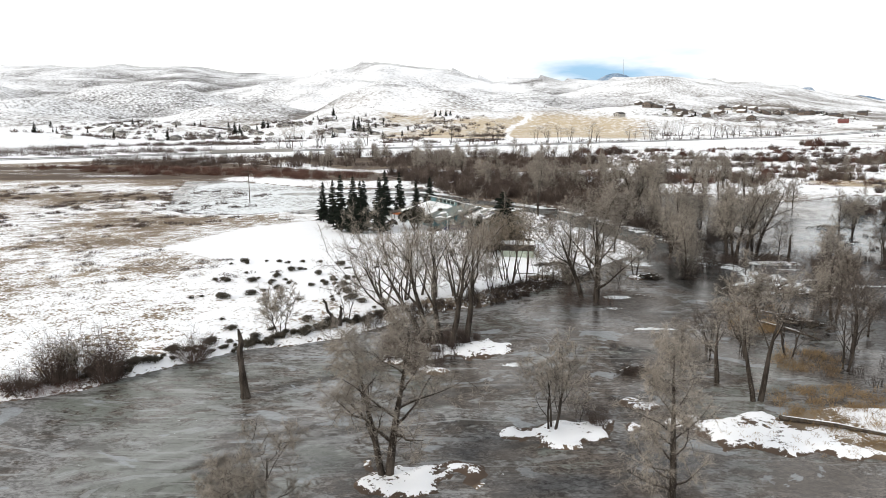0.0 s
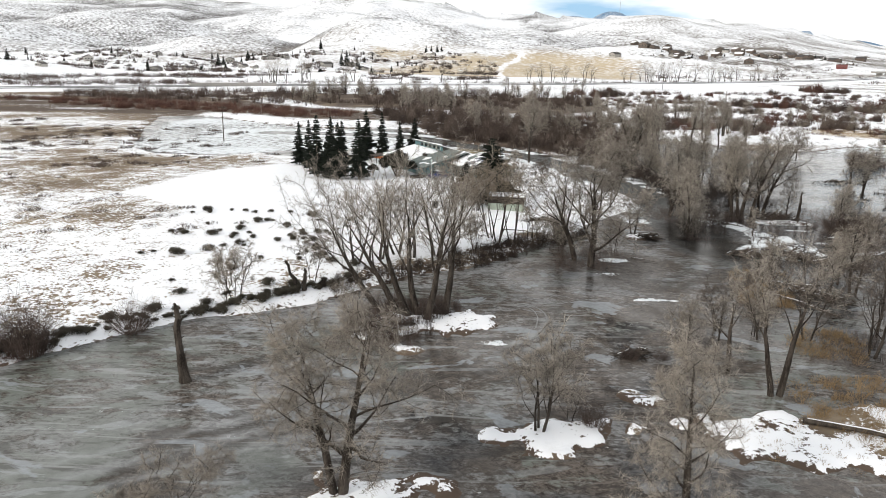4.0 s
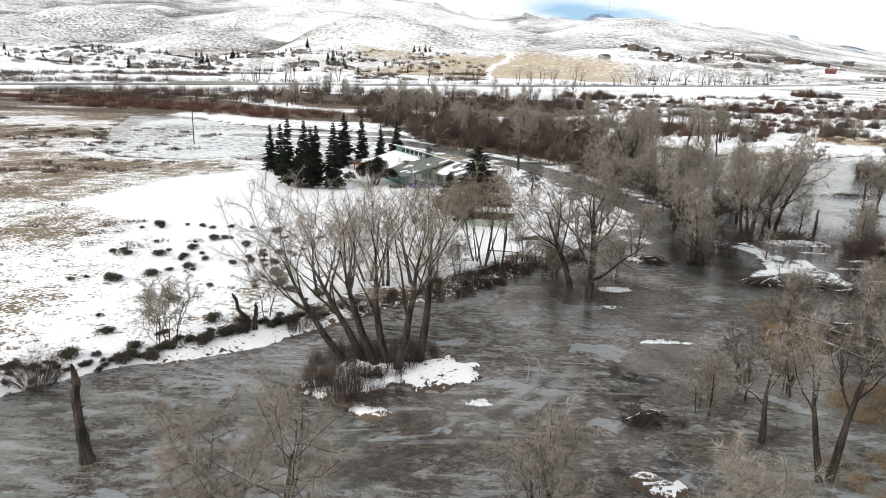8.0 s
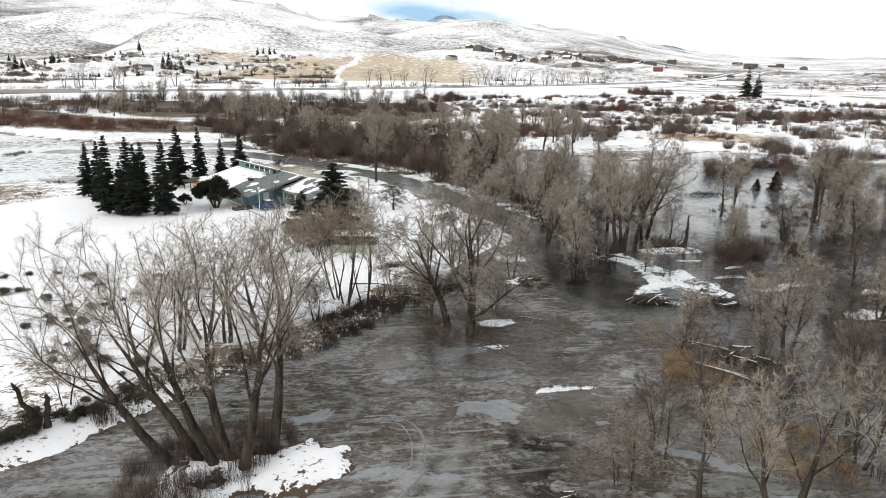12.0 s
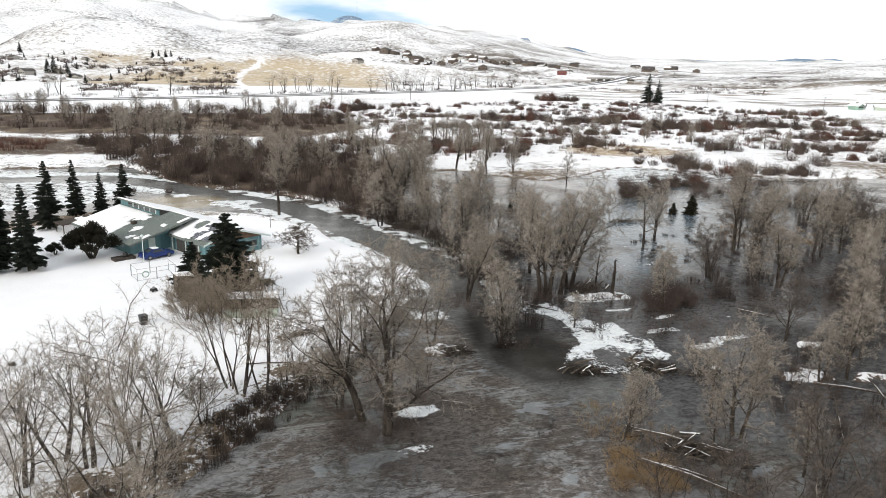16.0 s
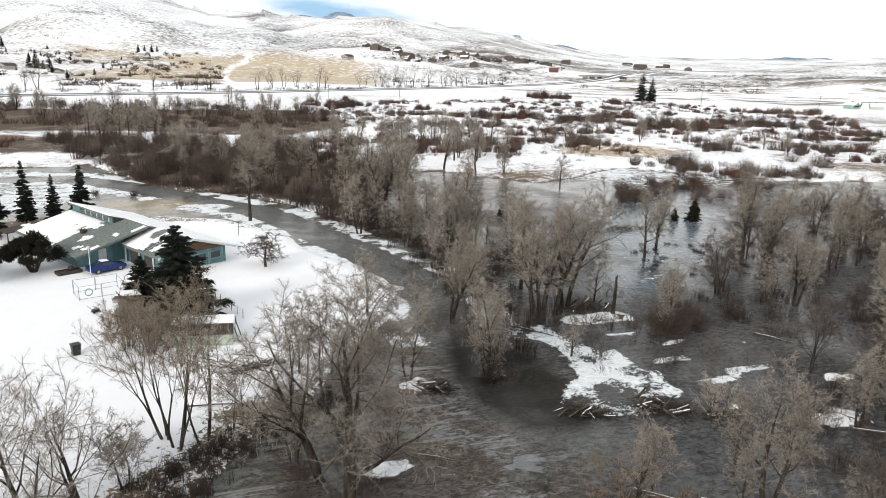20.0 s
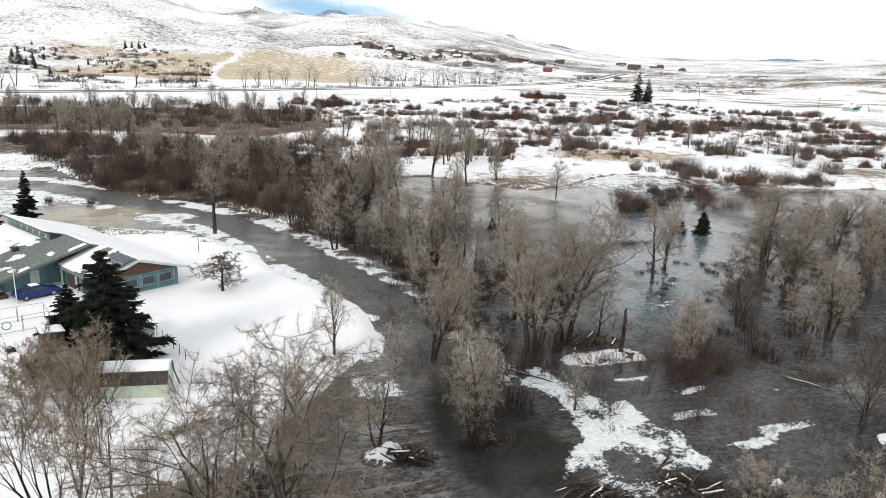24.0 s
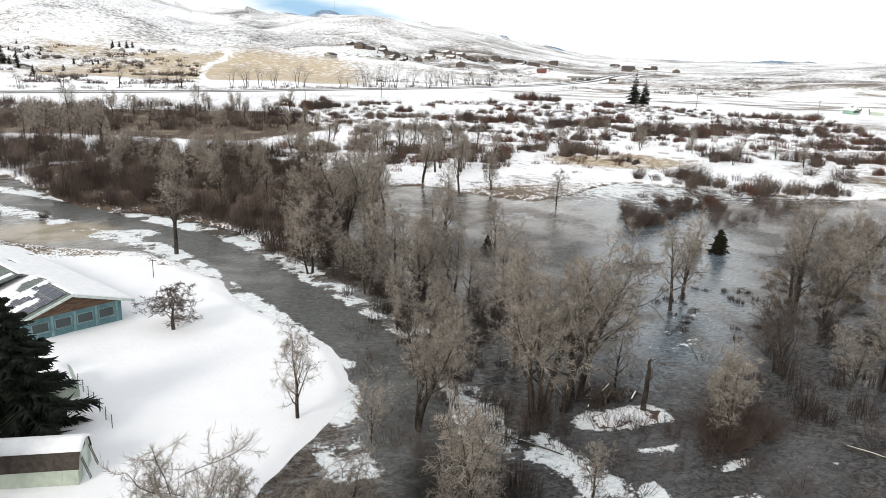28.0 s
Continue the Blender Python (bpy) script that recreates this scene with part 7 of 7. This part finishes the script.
def smooth_line(line, step=8.0):
    x, y = np.array(line, float).T
    d = np.r_[0, np.cumsum(np.hypot(np.diff(x), np.diff(y)))]
    t = np.arange(0, d[-1], step)
    x, y = np.interp(t, d, x), np.interp(t, d, y)
    k = np.ones(15) / 15
    return np.convolve(np.pad(x, 7, "edge"), k, "valid"), np.convolve(np.pad(y, 7, "edge"), k, "valid")


hx, hy = smooth_line(LINE)
nx, ny = -np.gradient(hy), np.gradient(hx)
ln = np.hypot(nx, ny)
nx, ny = nx / ln, ny / ln
hz = floors(hx, hy)
hz = np.convolve(np.pad(hz, 10, "edge"), np.ones(21) / 21, "valid") + 1.3
for name, label, offs, width, lift, material in (("embankment", "snow-covered highway embankment", 0, 14, 0.0, SNOW), ("road", "dark wet lanes of the highway", -6.5, 3.4, 0.12, ASPHALT), ("road", "dark wet lanes of the highway", 6.5, 3.4, 0.12, ASPHALT)):
    s = Shape()
    for i in range(len(hx)):
        for e, dz in ((-width - (4 if lift == 0 else 0), -3.0 if lift == 0 else -0.15), (-width, 0), (width, 0), (width + (4 if lift == 0 else 0), -3.0 if lift == 0 else -0.15)):
            s.v.append((hx[i] + nx[i] * (offs + e), hy[i] + ny[i] * (offs + e), hz[i] + lift + dz))
    s.f = [(i * 4 + k, i * 4 + k + 1, i * 4 + k + 5, i * 4 + k + 4) for i in range(len(hx) - 1) for k in range(3)]
    tagged(new(name, s.mesh(name, material)), label, "road", kind="structure")


def far_house(seed, w, d, h, wall, roof, label, name="far_house", group="houses on the hillside", snowy=False):
    ob = thing(name, label, "house", group)
    part("wall", Shape().prism([(-w / 2, -3), (w / 2, -3), (w / 2, h), (0, h + w * 0.22), (-w / 2, h)], -d / 2, d / 2).mesh("wall", wall), ob)
    for s in (-1, 1):
        c = [(s * (w / 2 + 0.5), -d / 2 - 0.5, h - 0.2), (s * (w / 2 + 0.5), d / 2 + 0.5, h - 0.2), (0, d / 2 + 0.5, h + w * 0.22 + 0.25), (0, -d / 2 - 0.5, h + w * 0.22 + 0.25)]
        part("roof", Shape().slab(c if s > 0 else c[::-1], 0.3).mesh("roof", SNOW if snowy and s < 0 else roof), ob)
    for i in range(3):
        x = -w * 0.32 + w * 0.32 * i
        part("window", Shape().box(x - 0.7, x + 0.7, -d / 2 - 0.08, -d / 2 + 0.02, h * 0.4, h * 0.4 + 1.3).mesh("window", GLASS), ob)
    part("chimney", Shape().box(w * 0.1, w * 0.1 + 0.9, 0, 0.9, h, h + w * 0.22 + 1.2, 0.05).mesh("chimney", CONCRETE), ob)
    return ob


models = [far_house(1, 12, 16, 5.5, BROWN_WALL, DARK_ROOF, "large brown house with dark roof on a snowy slope"), far_house(2, 10, 13, 4, PALE_WALL, DARK_ROOF, "pale house with dark roof on a snowy slope"),
          far_house(3, 11, 15, 5, BROWN_WALL, DARK_ROOF, "brown house with half-snowy roof", snowy=True), far_house(4, 9, 12, 3.4, PALE_WALL, DARK_ROOF, "small pale house with snowy roof", snowy=True)]
rng = np.random.default_rng(12)
spots = [[(279.3, 1251.6, 1.2)], [(190.8, 1029.8, 1.0)], [(396.5, 1098.7, 1.1)], [(-60, 1000, 0.8)]]
for n in range(84):
    t = rng.random()
    x, y = 285 + 330 * t + rng.uniform(-15, 15), 1225 + 60 * t + rng.uniform(-75, 90)
    spots[n % 4].append((x, y, rng.uniform(0.5, 0.85)))
for n in range(18):
    b, r = radians(rng.uniform(27, 37)), rng.uniform(1500, 2100)
    spots[n % 4].append((5 + r * math.sin(b), 45 + r * math.cos(b), rng.uniform(0.8, 1.3)))
for n in range(30):
    b, r = radians(rng.uniform(-33, -8)), rng.uniform(720, 930)
    spots[(n % 2) * 2 + 1].append((5 + r * math.sin(b), 45 + r * math.cos(b), rng.uniform(0.6, 1.0)))
for model, places in zip(models, spots):
    for i, (x, y, size) in enumerate(places):
        m = pose(x, y, floor_z(x, y) - 0.3, 0, 0, rng.uniform(-50, 50)) @ Matrix.Diagonal((size, size, size, 1))
        if i:
            copy_thing(model, m)
        else:
            model.matrix_basis = m
red = far_house(6, 9, 13, 3, RED_ROOF, RED_ROOF, "long red-roofed barn by the highway", "far_barn", "barns")
red.matrix_basis = pose(500, 1038, floor_z(500, 1038), 0, 0, 70)
dark = far_house(7, 16, 20, 6, BROWN_WALL, DARK_ROOF, "dark barn on the snowy rise", "far_barn", "barns")
dark.matrix_basis = pose(1220, 1800, floor_z(1220, 1800), 0, 0, 30)
for x, y, w, d, h, turn, wall in ((438, 446, 6, 9, 2.6, 30, PALE_GREEN), (430, 440, 5, 8, 3.0, 5, GREEN_WALL), (446, 434, 6, 8, 2.6, 50, PALE_GREEN)):
    g = far_house(8, w, d, h, wall, DARK_ROOF, "pale green farm building on snowy flats", "farm_building", "green farm", snowy=True)
    g.matrix_basis = pose(x, y, floor_z(x, y), 0, 0, turn)


def overpass(x, y, turn, long, label):
    ob = thing("overpass", label, "bridge", "highway bridges", pose(x, y, floor_z(x, y), 0, 0, turn))
    part("deck", Shape().box(-long / 2, long / 2, -5, 5, 5.2, 6.4, 0.1).mesh("deck", CONCRETE), ob)
    for s in (-5, 4.7):
        part("railing", Shape().box(-long / 2, long / 2, s, s + 0.3, 6.4, 7.3).mesh("railing", CONCRETE), ob)
    for k in (-0.32, 0.0, 0.32):
        part("pier", Shape().box(k * long - 0.7, k * long + 0.7, -4.2, 4.2, -3, 5.2, 0.1).mesh("pier", CONCRETE), ob)


overpass(505, 930, 20, 46, "concrete highway overpass on the flats")
bridge = thing("river_bridge", "low concrete bridge of the highway", "bridge", "highway bridges", pose(-140, 430, floor_z(-140, 430), 0, 0, 28))
part("deck", Shape().box(-24, 24, -6, 6, 1.4, 2.4, 0.1).mesh("deck", CONCRETE), bridge)
part("railing", Shape().box(-24, 24, -6, -5.7, 2.4, 3.3).mesh("railing", CONCRETE), bridge)
for k in (-16, 0, 16):
    part("pier", Shape().box(k - 0.6, k + 0.6, -5, 5, -3, 1.4).mesh("pier", CONCRETE), bridge)
sign = thing("road_sign", "large highway sign on two posts", "sign", at=pose(509.6, 861.7, floor_z(509.6, 861.7), 0, 0, -30))
part("board", Shape().box(-4.5, 4.5, -0.1, 0.1, 4.0, 6.6, 0.05).mesh("board", DEADWOOD), sign)
for k in (-3, 3):
    part("post", Shape().box(k - 0.2, k + 0.2, -0.2, 0.2, -1, 4.0).mesh("post", DEADWOOD), sign)

# small dark conifers round the far farms
little = spruce(130, 9.0, "small far dark conifer among farmsteads", group="far conifers", wide=0.3, full=0.25)
spots = [(-145.8, 844.6, 2.0), (-152, 846, 1.5), (-135, 850, 1.3), (-206.6, 994, 1.4), (-291, 835, 1.6), (-286, 838, 1.2), (-279, 907, 1.3), (-272, 905, 1.1), (-67, 1017, 1.2), (-60, 1020, 1.0), (-52, 1018, 1.1), (-46, 1021, 0.9), (-425, 664, 1.2)]
for n in range(60):
    b, r = radians(rng.uniform(-34, -3)), rng.uniform(700, 1000)
    spots.append((5 + r * math.sin(b), 45 + r * math.cos(b), rng.uniform(0.4, 0.95)))
for n in range(36):
    t = rng.random()
    spots.append((285 + 340 * t, 1200 + 70 * t + rng.uniform(-60, 90), rng.uniform(0.4, 0.9)))
plant(little, [(x, y, s, rng.uniform(0, 360)) for x, y, s in spots])
mast = thing("radio_mast", "thin lattice mast on the far blue range", "mast", at=pose(855, 4560, floor_z(855, 4560) - 9))
part("mast", Shape().tube([(0, 0, 0), (0, 0, 95)], [1.6, 0.7], 4).mesh("mast", METAL), mast)
